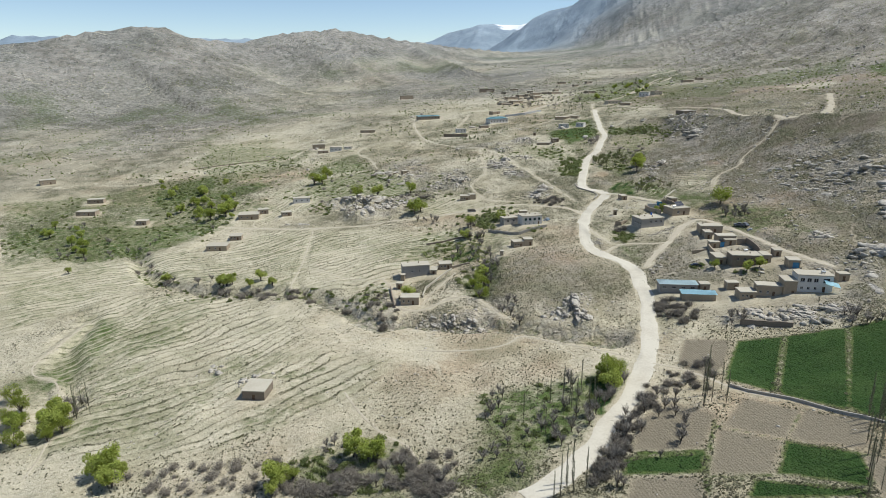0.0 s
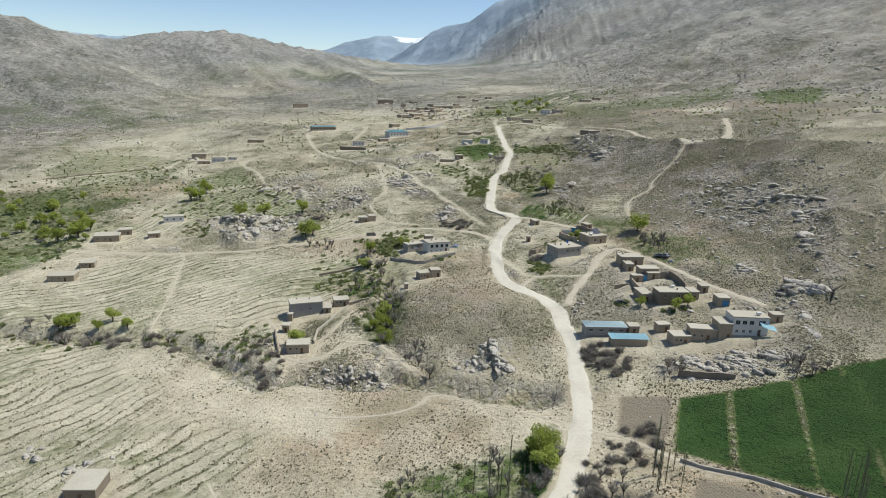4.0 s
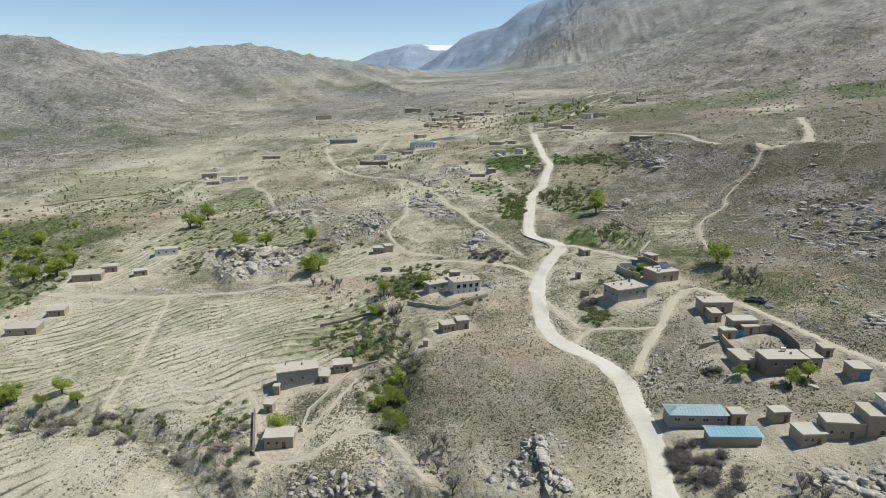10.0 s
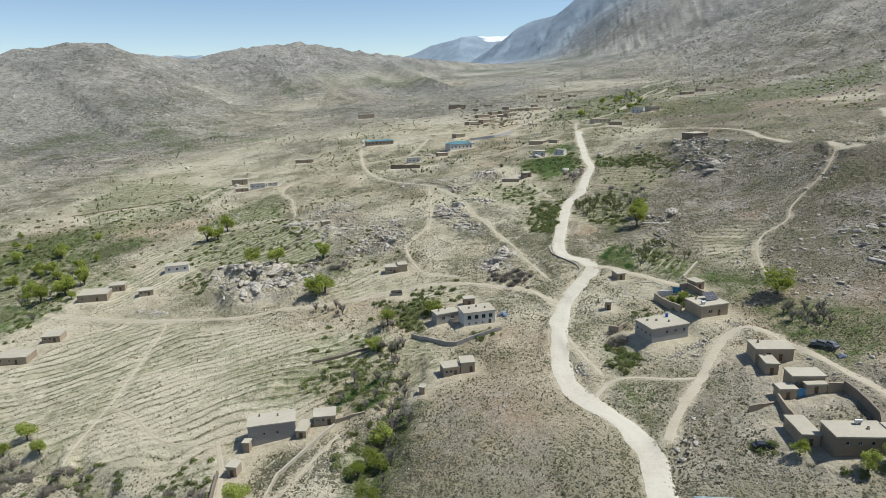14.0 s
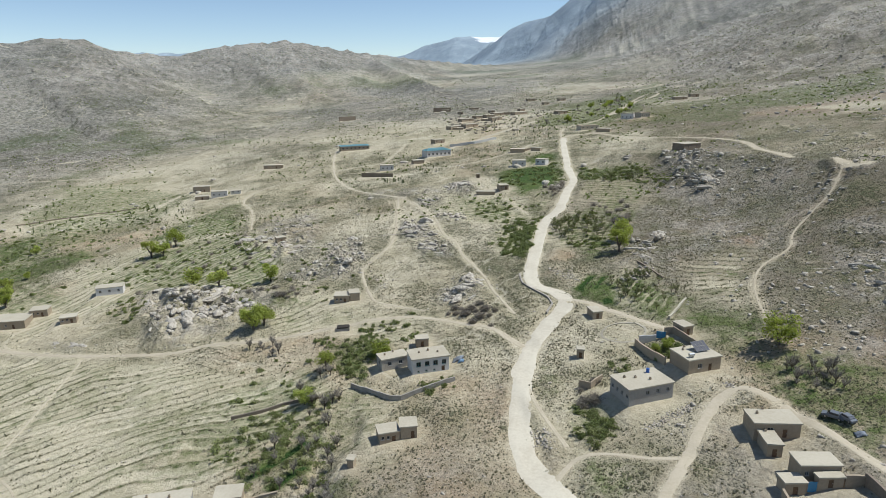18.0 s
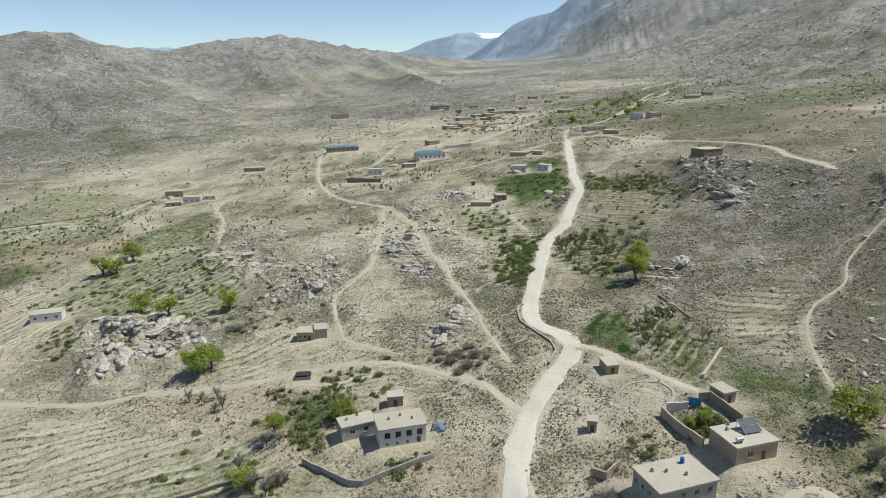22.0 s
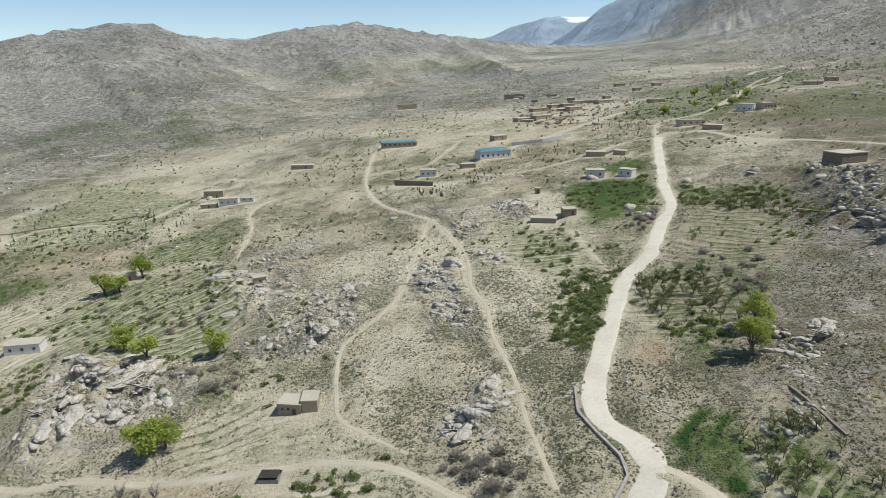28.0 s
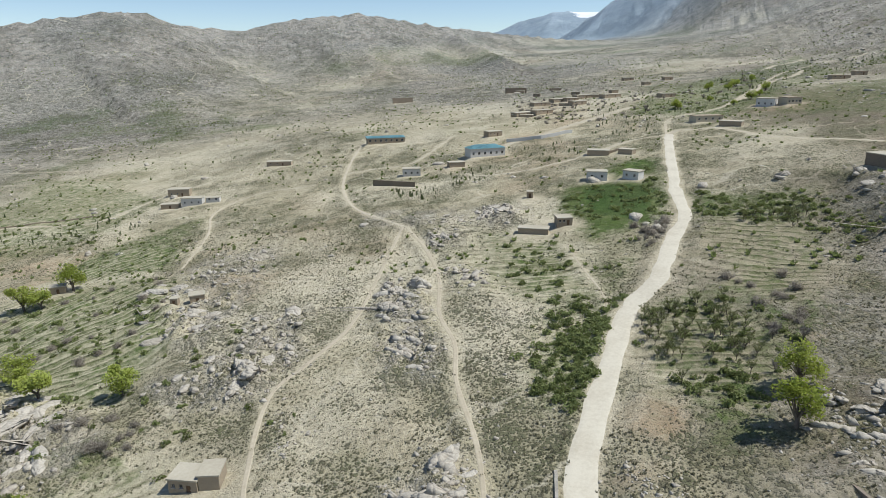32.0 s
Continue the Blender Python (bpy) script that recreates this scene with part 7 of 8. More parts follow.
def tree_parts(kind, seed):
    """Trunk with limbs, and crown, of one tree of the kind, about one unit of its own height in metres."""
    rng = random.Random(seed)
    trunk, crown = bmesh.new(), bmesh.new()
    high = {"willow": 5.6, "bare_tree": 5.0, "poplar": 11.0, "orchard_tree": 2.6, "young_tree": 2.6}[kind]
    if kind == "willow":
        limb(trunk, Vector((0, 0, -0.4)), Vector((0.05, 0, 1.3)), 0.26, 0.19)
        blobs = []
        for k in range(8):
            a = k * 2.4 + rng.uniform(-0.4, 0.4)
            tip = Vector((math.cos(a) * rng.uniform(0.7, 1.8), math.sin(a) * rng.uniform(0.7, 1.8), rng.uniform(2.0, 4.5)))
            limb(trunk, Vector((0.05, 0, rng.uniform(0.7, 1.3))), tip, 0.12, 0.03, 4)
            blobs.append((tip, rng.uniform(0.8, 1.45)))
        for k in range(1500):
            tip, r = blobs[k % 8]
            way = Vector((rng.gauss(0, 1), rng.gauss(0, 1), rng.gauss(0, 0.85))).normalized()
            leaf(crown, tip + way * r * rng.random() ** 0.4, rng.uniform(0.14, 0.27), rng)
    elif kind == "bare_tree":
        limb(trunk, Vector((0, 0, -0.4)), Vector((0.1, 0, 1.2)), 0.16, 0.12)
        for k in range(9):
            a = k * 2.4
            tip = Vector((math.cos(a) * rng.uniform(0.7, 1.5), math.sin(a) * rng.uniform(0.7, 1.5), rng.uniform(2.4, 4.2)))
            limb(trunk, Vector((0.1, 0, rng.uniform(0.8, 1.2))), tip, 0.08, 0.025, 4)
            for _ in range(26):
                p = Vector((0.1, 0, 1.1)).lerp(tip, rng.uniform(0.35, 1))
                twig(crown, p, p + Vector((rng.gauss(0, 0.5), rng.gauss(0, 0.5), rng.uniform(0.2, 1.1))), 0.04)
    elif kind == "poplar":
        limb(trunk, Vector((0, 0, -0.4)), Vector((0, 0, high * 0.9)), 0.09, 0.02)
        for k in range(210):
            z = rng.uniform(0.1, 0.97) * high
            a, reach = rng.uniform(0, 6.28), rng.uniform(0.25, 0.75) * (1.05 - z / high * 0.7)
            p = Vector((0, 0, z))
            twig(crown, p, p + Vector((math.cos(a) * reach, math.sin(a) * reach, rng.uniform(0.5, 1.3))), 0.022)
            if k % 2 == 0:
                leaf(crown, p + Vector((math.cos(a) * reach * 0.7, math.sin(a) * reach * 0.7, 0.5)), 0.12, rng)
    elif kind == "orchard_tree":
        limb(trunk, Vector((0, 0, -0.3)), Vector((0.03, 0, 0.8)), 0.08, 0.06)
        for k in range(6):
            a = k * 2.4
            tip = Vector((math.cos(a) * 0.7, math.sin(a) * 0.7, rng.uniform(1.5, 2.4)))
            limb(trunk, Vector((0.03, 0, 0.75)), tip, 0.045, 0.015, 4)
            for _ in range(14):
                p = Vector((0, 0, 0.8)).lerp(tip, rng.uniform(0.4, 1.1))
                twig(crown, p, p + Vector((rng.gauss(0, 0.25), rng.gauss(0, 0.25), rng.uniform(0.1, 0.6))), 0.02)
                leaf(crown, p + Vector((rng.gauss(0, 0.2), rng.gauss(0, 0.2), rng.uniform(0, 0.35))), rng.uniform(0.1, 0.2), rng)
    else:
        limb(trunk, Vector((0, 0, -0.3)), Vector((0, 0, 2.2)), 0.06, 0.02)
        for k in range(150):
            z = rng.uniform(0.4, 2.6)
            r = 0.62 * (1 - (z - 0.4) / 2.6) * rng.uniform(0.3, 1) + 0.05
            a = rng.uniform(0, 6.28)
            leaf(crown, Vector((math.cos(a) * r, math.sin(a) * r, z)), rng.uniform(0.13, 0.24), rng)
    return trunk, crown


def bush_mesh(kind, seed, count=150):
    rng = random.Random(seed)
    bm = bmesh.new()
    if kind == "bush":
        blobs = [(rng.uniform(-0.8, 0.8), rng.uniform(-0.8, 0.8), rng.uniform(0.35, 0.8)) for _ in range(5)]
        for k in range(count):
            x, y, r = blobs[k % 5]
            a, t = rng.uniform(0, 6.28), rng.random()
            s = r * math.sqrt(1 - (t * 0.9) ** 2) * rng.uniform(0.7, 1.1)
            leaf(bm, Vector((x + math.cos(a) * s, y + math.sin(a) * s, t * r * 1.5 + 0.02)), rng.uniform(0.13, 0.26) * (210 / count) ** 0.5, rng)
        for k in range(5):
            twig(bm, Vector((blobs[k][0] * 0.5, blobs[k][1] * 0.5, -0.25)), Vector((blobs[k][0], blobs[k][1], 0.7)), 0.04)
    else:
        for k in range(count * 9 // 10):
            a, t = rng.uniform(0, 6.28), rng.uniform(0.05, 1.25)
            root = Vector((rng.gauss(0, 0.3), rng.gauss(0, 0.3), -0.1))
            length = rng.uniform(0.7, 1.7)
            way = Vector((math.cos(a) * t, math.sin(a) * t, 1)).normalized()
            p = root + way * length
            twig(bm, root, p, 0.045)
            for _ in range(2):
                q = root.lerp(p, rng.uniform(0.4, 0.9))
                twig(bm, q, q + Vector((rng.gauss(0, 0.3), rng.gauss(0, 0.3), rng.uniform(0.05, 0.5))), 0.03)
    return finish(bm, kind, LEAF[kind])


WORDS = {"willow": ("tree", "spring green rounded willow tree with dense crown", "tree"), "bare_tree": ("bare_tree", "leafless grey brown tree with twiggy crown", "tree"),
         "poplar": ("poplar_tree", "tall slender poplar tree barely in leaf", "tree"), "orchard_tree": ("fruit_tree", "small orchard tree with sparse new leaves", "tree"),
         "young_tree": ("young_tree", "small dark green planted tree", "tree"), "bush": ("bush", "dense low grey green bush", "bush"),
         "dry_bush": ("dry_bush", "leafless grey brown thicket bush", "bush")}
SIZES = {"willow": (0.8, 1.5), "bare_tree": (0.55, 1.1), "poplar": (0.6, 1.1), "orchard_tree": (0.7, 1.3), "young_tree": (0.45, 1.0), "bush": (0.5, 1.25), "dry_bush": (0.8, 1.9)}
MADE = {}


def plant(kind, x, y, size, rng):
    name, label, category = WORDS[kind]
    pick = rng.randrange(4)
    m = Matrix.Translation((x, y, ground_z(x, y) - 0.05)) @ Matrix.Rotation(rng.uniform(0, 6.28), 4, "Z")
    if kind in ("bush", "dry_bush"):
        if (kind, pick) not in MADE:
            MADE[kind, pick] = bush_mesh(kind, pick * 11 + 3)
        ob = tagged(new(name, MADE[kind, pick]), label, category, "bushes along the terraces and gullies")
        ob.matrix_world = m @ Matrix.Diagonal((size * rng.uniform(0.9, 1.3), size, size * rng.uniform(0.75, 1.0), 1))
        return
    if (kind, pick) not in MADE:
        trunk, crown = tree_parts(kind, pick * 13 + 1)
        MADE[kind, pick] = finish(trunk, "trunk", BARK), finish(crown, "crown", LEAF[kind])
    tree = tagged(new(name), label, category, "valley trees")
    tree.matrix_world = m @ Matrix.Diagonal((size * rng.uniform(0.9, 1.15), size, size * rng.uniform(0.9, 1.1), 1))
    for piece, mesh in zip(("trunk", "crown"), MADE[kind, pick]):
        ob = new(piece, mesh)
        ob.parent = tree


GROWTH = []
rng = random.Random(8)
for kind, places in TREES:
    for x, y, size in places:
        GROWTH.append((kind, x, y, size))
for kind, count, ring in BELTS:
    for _ in range(count):
        for _ in range(6):
            x, y = place_in(ring, rng)
            if zone_at(x, y)[0] < 0.35:
                break
        else:
            continue
        low, high = SIZES[kind]
        GROWTH.append((kind, x, y, rng.uniform(low, high)))

# the nearest of a kind stand singly, the far rest are joined
GROWTH.sort(key=lambda g: math.hypot(g[1] + 20, (g[2] - 270) * 0.8))
tally, rest = {}, {"bush": [], "dry_bush": [], "young_tree": []}
for kind, x, y, size in GROWTH:
    tally[kind] = tally.get(kind, 0) + 1
    if kind in rest and tally[kind] > (200 if kind == "young_tree" else 290):
        turn = rng.uniform(0, 6.28)
        rest[kind].append((tally[kind] % 3, x, y, ground_z(x, y) - 0.05, size * rng.uniform(0.9, 1.3), size, size * 0.9, turn))
    else:
        plant(kind, x, y, size, rng)
for kind, rows in rest.items():
    if rows:
        if kind == "young_tree":
            joined("far_trees", [template(finish(tree_parts(kind, k * 13 + 1)[1], "crown", LEAF[kind])) for k in range(3)], rows, LEAF[kind], "far rows of small dark green planted trees", "trees")
        else:
            joined("far_" + ("bushes" if kind == "bush" else "thicket"), [template(bush_mesh(kind, k * 11 + 3, 95)) for k in range(3)], rows, LEAF[kind], "far low bushes along the terraces and gullies", "bushes")

# low scrub over the open slopes
SCRUB = leaf_material("dry_scrub", (0.235, 0.215, 0.14), (0.14, 0.138, 0.08))


def tuft(seed):
    rng = random.Random(seed)
    v, f = [], []
    for k in range(9):
        a, lean = k * 2.4, rng.uniform(0.25, 1.0)
        r = 0.12
        c, s = math.cos(a), math.sin(a)
        i = len(v)
        v += [(c * r - s * 0.2, s * r + c * 0.2, -0.05), (c * r + s * 0.2, s * r - c * 0.2, -0.05), (c * lean * 0.6, s * lean * 0.6, rng.uniform(0.35, 0.7))]
        f.append((i, i + 1, i + 2))
    return np.array(v, float), np.array(f, int)


TUFTS = [tuft(k) for k in range(6)]
rng = random.Random(12)
rows = []
while len(rows) < 60000:
    y = 112 + 420 * rng.random() ** 1.25
    x = -45 + rng.uniform(-1, 1) * (75 + 0.36 * y)
    zone = zone_at(x, y)
    clump = noise.noise((x * 0.05, y * 0.05, 3)) + 0.6 * noise.noise((x * 0.3, y * 0.3, 7))
    if zone[0] < 0.3 and zone[1] < 0.75 and rng.random() < zone[3] * (0.5 + clump):
        s = 0.28 + 0.55 * rng.random() ** 1.5
        rows.append((rng.randrange(6), x, y, ground_z(x, y), s, s * rng.uniform(0.8, 1.2), s * rng.uniform(0.5, 0.95), rng.uniform(0, 6.28)))
far_rows = []
while len(far_rows) < 9000:
    x, y = rng.uniform(-900, 420), 480 + 1150 * rng.random() ** 1.4
    zone = zone_at(x, y)
    clump = noise.noise((x * 0.012, y * 0.012, 5)) + 0.7 * noise.noise((x * 0.05, y * 0.05, 9))
    if zone[0] < 0.3 and rng.random() < 0.35 + clump:
        s = rng.uniform(0.9, 2.6)
        far_rows.append((rng.randrange(6), x, y, ground_z(x, y), s, s * rng.uniform(0.8, 1.2), s * rng.uniform(0.6, 1.0), rng.uniform(0, 6.28)))
joined("far_scrub", TUFTS, far_rows, LEAF["bush"], "far grey green shrubs dotted over the valley", "shrubs")
joined("dry_scrub", TUFTS, rows, SCRUB, "low dry grey green scrub tufts scattered on the slopes", "shrubs")

# ---- walls ----
def long_wall(height, thick, stuff, line):
    """A yard or field wall along a line, with an uneven top."""
    pts = []
    for p, q in zip(line[:-1], line[1:]):
        count = max(1, int(math.hypot(q[0] - p[0], q[1] - p[1]) / 1.2))
        pts += [(p[0] + (q[0] - p[0]) * k / count, p[1] + (q[1] - p[1]) * k / count) for k in range(count)]
    pts.append(line[-1])
    bm = bmesh.new()
    rows = []
    for k, (x, y) in enumerate(pts):
        a, b = pts[max(k - 1, 0)], pts[min(k + 1, len(pts) - 1)]
        d = math.hypot(b[0] - a[0], b[1] - a[1]) or 1
        nx, ny = -(b[1] - a[1]) / d * thick / 2, (b[0] - a[0]) / d * thick / 2
        z = ground_z(x, y)
        near = [ground_z(*p) for p in pts[max(k - 3, 0):k + 4]]
        top = sum(near) / len(near) + height * (1 + 0.12 * noise.noise((x * 0.35, y * 0.35, 2)))
        j = 0.08 * noise.noise((x * 0.9, y * 0.9, 5))
        rows.append([bm.verts.new(v) for v in ((x + nx * 1.15 + j, y + ny * 1.15, z - 0.7), (x + nx + j, y + ny, top), (x - nx + j, y - ny, top), (x - nx * 1.15 + j, y - ny * 1.15, z - 0.7))])
    for r, q in zip(rows[:-1], rows[1:]):
        for i in range(3):
            bm.faces.new((r[i], q[i], q[i + 1], r[i + 1]))
    bm.faces.new(rows[0]), bm.faces.new(rows[-1][::-1])
    bmesh.ops.recalc_face_normals(bm, faces=bm.faces)
    words = {STONEWORK: "rough dry stone retaining wall", WHITE_WALL: "whitewashed yard wall", ROOF_MUD: "low pale earth wall"}
    tagged(new("field_wall", finish(bm, "field_wall", stuff)), words.get(stuff, "weathered mud brick yard wall"), "wall", "yard and field walls")


for height, thick, stuff, line in WALLS:
    long_wall(height, thick, stuff, line)


# ---- things on roofs and in yards ----
PANEL = plain("solar_cell", (0.012, 0.016, 0.035), (0.02, 0.025, 0.05), 2.0, 0.45, bump=0, specular=0.15)
RACK = plain("dull_aluminium", (0.16, 0.165, 0.17), (0.12, 0.125, 0.13), 3.0, 0.5, bump=0)
STEEL = plain("galvanised_steel", (0.55, 0.56, 0.57), (0.45, 0.46, 0.47), 3.0, 0.35, 0.8, bump=0)
PLASTIC_BLUE = plain("blue_plastic", (0.03, 0.12, 0.42), (0.025, 0.1, 0.36), 2.0, 0.4, bump=0)
CAR_PAINT = plain("dark_car_paint", (0.03, 0.032, 0.036), (0.045, 0.047, 0.052), 0.7, 0.25, bump=0, specular=0.6)
VAN_PAINT = plain("grey_car_paint", (0.16, 0.17, 0.19), (0.12, 0.13, 0.145), 0.7, 0.3, bump=0)
RUBBER = plain("tyre_rubber", (0.02, 0.02, 0.02), (0.035, 0.033, 0.03), 3.0, 0.9, bump=0)
CLOTH = plain("tarpaulin", (0.45, 0.47, 0.5), (0.3, 0.34, 0.4), 1.5, 0.7)


def spot(kind, u, v, up, index=0):
    """A place on the plot of a kind of house: u, v in metres along and back from its front, up above its floor."""
    rows = [(h, z) for h, z in zip(HOUSES, PADS) if h[0] == kind]
    (name, x, y, heading, length, depth, height), z = rows[index]
    return pose(x, y, z, 0, 0, heading) @ Matrix.Translation((u, v, up)), length, depth, height


def tube(bm, a, b, r, sides=10):
    limb(bm, Vector(a), Vector(b), r, r, sides)
    for p in (a, b):
        way = (Vector(b) - Vector(a)).normalized()
        side = way.orthogonal().normalized()
        other = way.cross(side)
        bm.faces.new([bm.verts.new(Vector(p) + (side * math.cos(6.2832 * k / sides) + other * math.sin(6.2832 * k / sides)) * r) for k in range(sides)])


def solar_array(m):
    rack = tagged(new("solar_panel_array"), "dark blue tilted solar panels on a steel rack", "solar panel")
    rack.matrix_world = m
    tilt = Matrix.Rotation(radians(28), 4, "X")
    for i in range(4):
        for j in range(2):
            bm = bevelled_box(i * 1.05, i * 1.05 + 1.0, j * 1.7, j * 1.7 + 1.65, 0.0, 0.04, 0.01)
            bmesh.ops.transform(bm, matrix=Matrix.Translation((0, 0, 0.35)) @ tilt, verts=bm.verts)
            pane = part("panel", bm, PANEL, rack)
            bm = bmesh.new()
            for x0, x1, y0, y1 in ((0, 1, 0, 0.03), (0, 1, 1.62, 1.65), (0, 0.03, 0.03, 1.62), (0.97, 1, 0.03, 1.62)):
                box(bm, i * 1.05 + x0, i * 1.05 + x1, j * 1.7 + y0, j * 1.7 + y1, 0.042, 0.06)
            bmesh.ops.transform(bm, matrix=Matrix.Translation((0, 0, 0.35)) @ tilt, verts=bm.verts)
            part("panel_frame", bm, RACK, pane)
    for x in (0.2, 2.1, 4.0):
        for y, h in ((0.15, 0.42), (2.9, 1.85)):
            bm = bmesh.new()
            box(bm, x - 0.03, x + 0.03, y - 0.03, y + 0.03, -0.05, h)
            part("leg", bm, STEEL, rack)


def water_tank(m, stuff, lying, label):
    tank = tagged(new("water_tank"), label, "tank")
    tank.matrix_world = m
    bm = bmesh.new()
    if lying:
        tube(bm, (-0.7, 0, 0.75), (0.7, 0, 0.75), 0.42, 14)
    else:
        tube(bm, (0, 0, 0.05), (0, 0, 1.1), 0.42, 14)
    part("drum", bm, stuff, tank, smooth=False)
    for x in (-0.45, 0.45):
        bm = bmesh.new()
        box(bm, x - 0.05, x + 0.05, -0.35, 0.35, -0.03, 0.4 if lying else 0.05)
        part("stand", bm, STEEL, tank)
    bm = bmesh.new()
    tube(bm, (0, 0, 1.1), (0, 0, 1.24), 0.13, 8)
    part("lid", bm, stuff, tank)


def chimney(m):
    stack = tagged(new("chimney"), "short mud chimney on a flat roof", "chimney")
    stack.matrix_world = m
    part("shaft", bevelled_box(-0.25, 0.25, -0.25, 0.25, -0.1, 0.55, 0.05, 0.02), MUD, stack)
    # dark block in place of the shade inside the flue
    part("cap", bevelled_box(-0.18, 0.18, -0.18, 0.18, 0.551, 0.6, 0.02), DARK_GAP, stack)


def car(x, y, turn, paint, length, label, tall=0.0):
    body = tagged(new("car"), label, "car", "parked vehicles")
    body.matrix_world = pose(x, y, ground_z(x, y), 0, 0, turn)
    h, w = length / 2, 0.85
    outline = [(-h, 0.35), (-h, 0.85), (-h * 0.75, 0.95), (-h * 0.52, 1.42 + tall), (h * 0.25, 1.45 + tall), (h * 0.52, 0.98), (h, 0.85), (h, 0.35)]
    bm = bmesh.new()
    left, right = [], []
    for px, pz in outline:
        inset = 0.12 if pz > 1.2 else 0.0
        left.append(bm.verts.new((px, -w + inset, pz)))
        right.append(bm.verts.new((px, w - inset, pz)))
    bm.faces.new(left), bm.faces.new(right[::-1])
    for k in range(len(outline)):
        j = (k + 1) % len(outline)
        bm.faces.new((left[j], left[k], right[k], right[j]))
    bmesh.ops.recalc_face_normals(bm, faces=bm.faces)
    bmesh.ops.bevel(bm, geom=bm.edges[:], offset=0.05, segments=2, affect="EDGES")
    part("body", bm, paint, body)
    for px0, px1, z0, z1 in ((h * 0.27, h * 0.5, 1.4, 1.03), (-h * 0.74, -h * 0.53, 1.0, 1.38)):
        bm = bmesh.new()
        v = [bm.verts.new(p) for p in ((px0 + 0.04, -0.66, z0 + tall * (z0 > 1.2) + 0.03), (px0 + 0.04, 0.66, z0 + tall * (z0 > 1.2) + 0.03), (px1 + 0.04, 0.7, z1 + tall * (z1 > 1.2) + 0.03), (px1 + 0.04, -0.7, z1 + tall * (z1 > 1.2) + 0.03))]
        bmesh.ops.solidify(bm, geom=[bm.faces.new(v)], thickness=0.02)
        part("windscreen", bm, GLASS, body)
    for s in (-1, 1):
        bm = bmesh.new()
        box(bm, -h * 0.5, h * 0.3, s * 0.8 - 0.03, s * 0.8 + 0.03, 1.0, 1.32 + tall)
        part("side_window", bm, GLASS, body)
        for px in (-h * 0.62, h * 0.62):
            bm = bmesh.new()
            tube(bm, (px, s * 0.7, 0.32), (px, s * 0.88, 0.32), 0.33, 14)
            wheel = part("wheel", bm, RUBBER, body)
            bm = bmesh.new()
            tube(bm, (px, s * 0.72, 0.32), (px, s * 0.895, 0.32), 0.18, 10)
            part("rim", bm, STEEL, wheel)
        bm = bmesh.new()
        box(bm, h - 0.03, h + 0.02, s * 0.62 - 0.14, s * 0.62 + 0.14, 0.62, 0.76)
        part("headlight", bm, STEEL, body)


m, length, depth, height = spot("solar_house", 0, 0, 0)
solar_array(m @ Matrix.Translation((length - 5.2, 3.2, height + 0.3)))
water_tank(m @ Matrix.Translation((1.6, 1.4, height + 0.32)), STEEL, True, "galvanised steel water drum lying on a roof stand")
m, length, depth, height = spot("grey_house", 0, 0, 0)
water_tank(m @ Matrix.Translation((length - 3.0, 6.5, height + 0.32)), PLASTIC_BLUE, False, "bright blue plastic water barrel on a flat roof")
m, length, depth, height = spot("compound_house", 0, 0, 0)
water_tank(m @ Matrix.Translation((length * 0.6, 5.0, height + 0.32)), STEEL, True, "galvanised steel water drum lying on a roof stand")
m, length, depth, height = spot("white_villa", 0, 0, 0)
water_tank(m @ Matrix.Translation((length * 0.75, 2.0, height + 0.32)), STEEL, True, "galvanised steel water drum lying on a roof stand")
for kind, spots in (("white_house", ((3, 4), (6, 5), (8.5, 3))), ("stone_house", ((2, 3), (5, 4))), ("grey_house", ((2.5, 6), (5, 5), (8, 3))), ("solar_house", ((2.5, 6), (4, 7.5))), ("l_house", ((2, 4), (4, 6))),
                    ("compound_house", ((2, 7), (5, 8), (8, 3), (9.5, 8))), ("big_farm", ((3, 5), (8, 4))), ("white_villa", ((3, 7), (8, 8))), ("l_wing", ((1.3, 5),))):
    m, length, depth, height = spot(kind, 0, 0, 0)
    for u, v in spots:
        chimney(m @ Matrix.Translation((u, v, height + 0.3)))
car(*CAR_AT, 8, CAR_PAINT, 4.3, "dark saloon car parked on a bare yard")
car(*VAN_AT, 150, VAN_PAINT, 4.4, "grey estate car parked beside the track", 0.15)
car(*TRUCK_AT, 120, VAN_PAINT, 4.0, "grey car parked beside rubbish heaps", 0.1)

# the blue gate of the walled garden
gate = tagged(new("metal_gate"), "bright blue double metal gate in a garden wall", "gate")
gate.matrix_world = pose(*GATE_AT, ground_z(*GATE_AT), 0, 0, -8)
for k in (0, 1):
    part("gate_leaf", bevelled_box(k * 1.32 - 1.3, k * 1.32, -0.04, 0.04, 0.05, 2.2, 0.02), DOOR_BLUE, gate)
for k in (-1.45, 1.38):
    part("post", bevelled_box(k - 0.12, k + 0.12, -0.14, 0.14, -0.4, 2.4, 0.03), MUD, gate)

court_gate = tagged(new("metal_gate"), "blue metal gate in the mud courtyard wall", "gate")
court_gate.matrix_world = pose(59.3, 283.3, ground_z(59.3, 283.3), 0, 0, 12)
part("gate_leaf", bevelled_box(-0.9, 0.9, -0.05, 0.05, 0.02, 2.3, 0.02), DOOR_BLUE, court_gate)
for k in (-1.0, 1.0):
    part("post", bevelled_box(k - 0.1, k + 0.1, -0.13, 0.13, -0.4, 2.4, 0.03), MUD, court_gate)

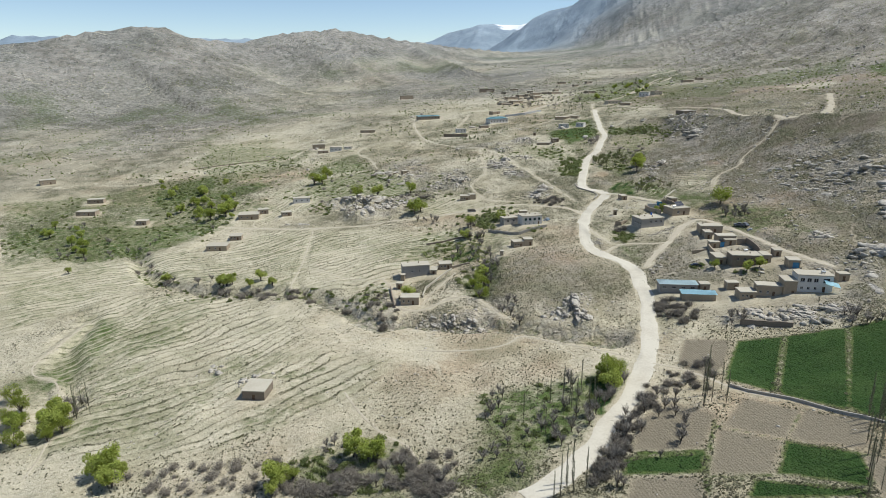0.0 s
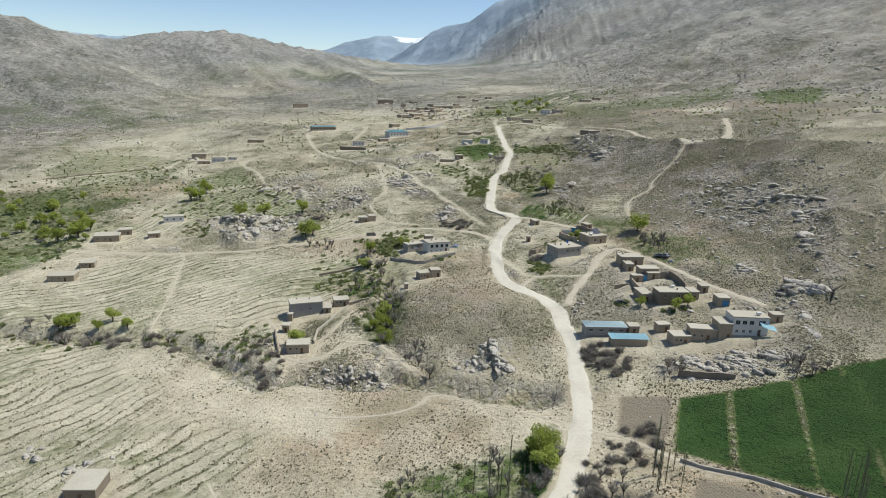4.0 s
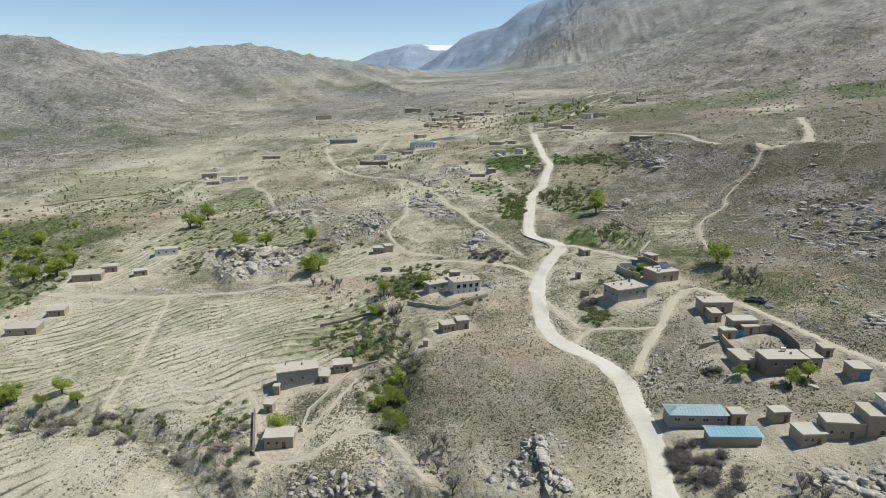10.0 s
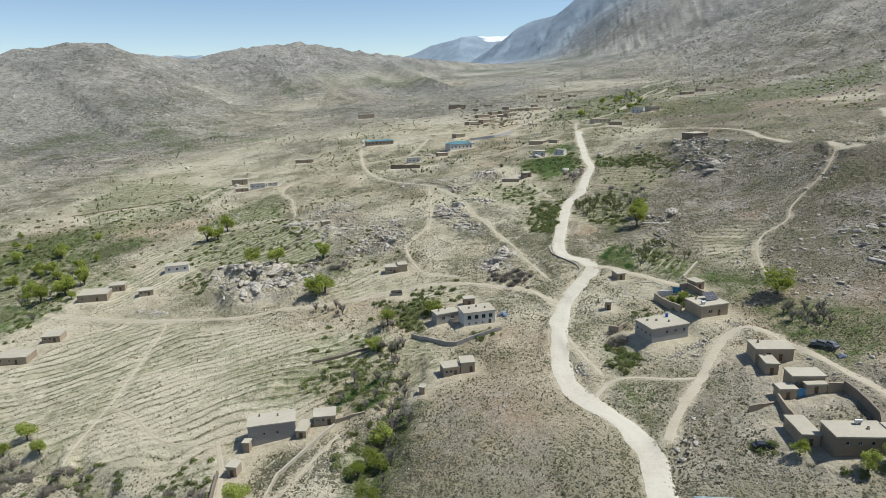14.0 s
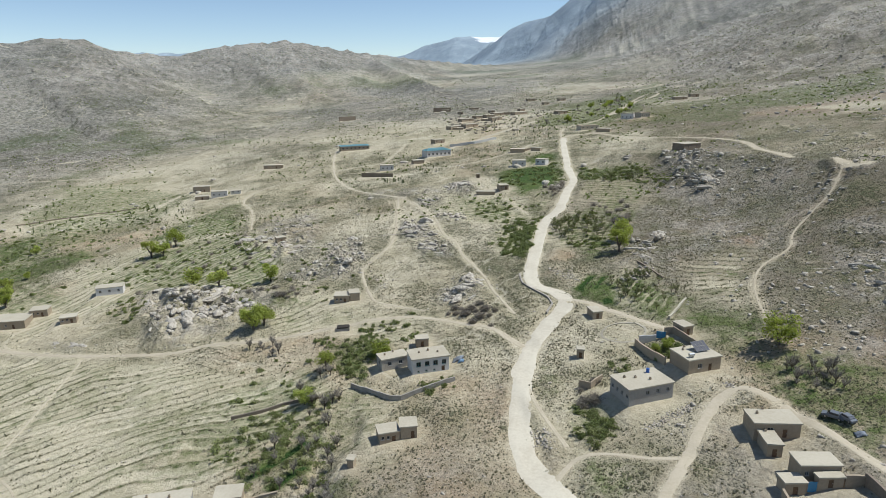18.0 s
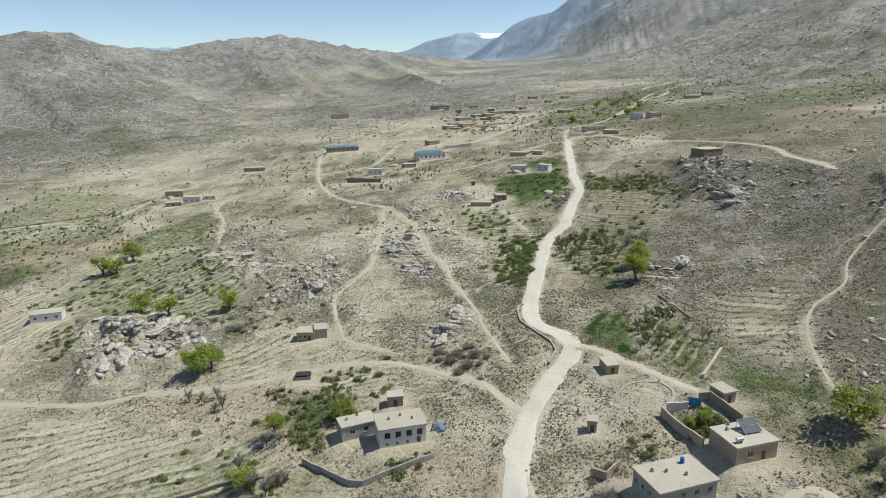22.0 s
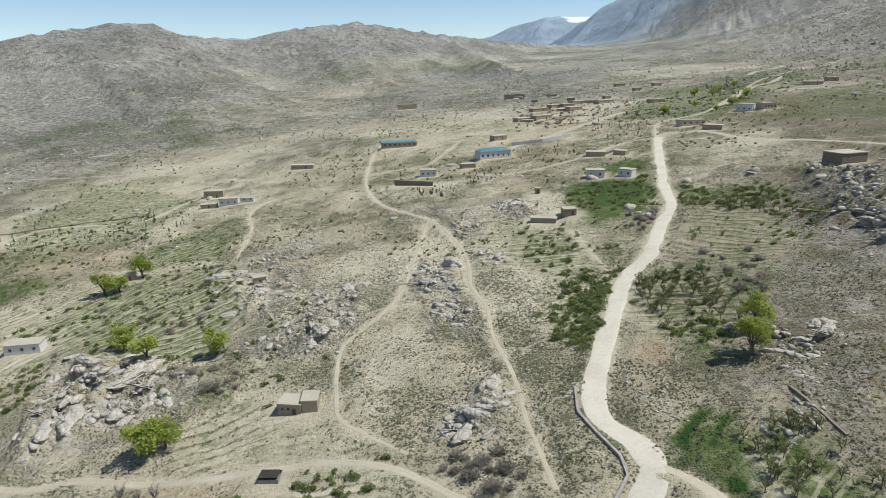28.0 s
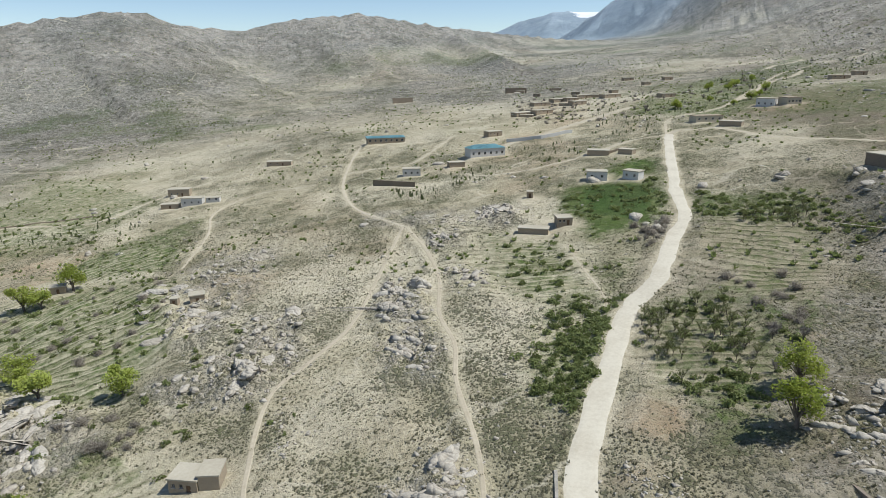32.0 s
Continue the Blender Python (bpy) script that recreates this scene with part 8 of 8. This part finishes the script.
# the round threshing floor and its low kerb
bm = bmesh.new()
ring_in, ring_out = [], []
px, py = PAD_AT
for k in range(28):
    a = 6.2832 * k / 28
    wob = 1 + 0.08 * noise.noise((math.cos(a) * 2, math.sin(a) * 2, 4))
    for store, r, lift in ((ring_in, 5.2, 0.14), (ring_out, 5.8, 0.04)):
        x, y = px + math.cos(a) * r * 1.15 * wob, py + math.sin(a) * r * wob
        store.append((bm.verts.new((x, y, ground_z(x, y) - 0.4)), bm.verts.new((x, y, ground_z(x, y) + lift))))
for k in range(28):
    j = (k + 1) % 28
    bm.faces.new((ring_in[k][1], ring_in[j][1], ring_out[j][1], ring_out[k][1]))
    bm.faces.new((ring_out[k][0], ring_out[k][1], ring_out[j][1], ring_out[j][0]))
    bm.faces.new((ring_in[j][0], ring_in[j][1], ring_in[k][1], ring_in[k][0]))
bmesh.ops.recalc_face_normals(bm, faces=bm.faces)
tagged(new("threshing_floor_kerb", finish(bm, "threshing_floor_kerb", ROOF_MUD)), "low round earth kerb of a threshing floor", "kerb")

# the awning over the villa's side door
m, length, depth, height = spot("white_villa", 0, 0, 0)
awning = tagged(new("awning"), "pale blue and white sheet awning on thin posts", "awning")
awning.matrix_world = m @ Matrix.Translation((length - 3.2, -2.6, 0))
bm = bmesh.new()
grid = [[bm.verts.new((u * 0.62, v * 0.65, 4.0 - 0.16 * u + 0.22 * v + 0.05 * math.sin(u * 2.1 + v))) for v in range(5)] for u in range(9)]
for u in range(8):
    for v in range(4):
        bm.faces.new((grid[u][v], grid[u + 1][v], grid[u + 1][v + 1], grid[u][v + 1]))
bmesh.ops.solidify(bm, geom=bm.faces[:], thickness=0.03)
part("sheet", bm, TIN_SKY, awning)
for u, top in ((0.1, 3.95), (4.8, 2.75)):
    bm = bmesh.new()
    tube(bm, (u, 0.1, -0.6), (u, 0.1, top), 0.05, 6)
    part("post", bm, STEEL, awning)


def tarpaulin(x, y, across, stuff, label, seed):
    """A rumpled sheet thrown over a heap."""
    bm = bmesh.new()
    size = 9
    grid = []
    for i in range(size):
        row = []
        for j in range(size):
            u, v = (i / (size - 1) - 0.5) * across, (j / (size - 1) - 0.5) * across * 0.8
            rise = max(0.0, 1 - (u * u + v * v) / (across * across * 0.22)) * across * 0.24
            row.append(bm.verts.new((x + u, y + v, ground_z(x + u, y + v) + 0.08 + rise + 0.25 * noise.noise((u * 1.3 + seed, v * 1.3, seed)))))
        grid.append(row)
    for i in range(size - 1):
        for j in range(size - 1):
            bm.faces.new((grid[i][j], grid[i + 1][j], grid[i + 1][j + 1], grid[i][j + 1]))
    bmesh.ops.solidify(bm, geom=bm.faces[:], thickness=0.04)
    tagged(new("tarpaulin", finish(bm, "tarpaulin", stuff, True)), label, "tarpaulin")


CLOTH_BLUE = plain("blue_sheet", (0.20, 0.36, 0.55), (0.32, 0.46, 0.60), 1.5, 0.6)
tarpaulin(-20.6, 340.8, 3.4, CLOTH, "crumpled grey white tarpaulin over a heap by the house", 3)
tarpaulin(-19.4, 339.2, 2.0, CLOTH_BLUE, "crumpled blue plastic sheet beside the house", 7)
tarpaulin(73.4, 299.2, 2.2, CLOTH, "grey sheet thrown over scrap beside the track", 11)
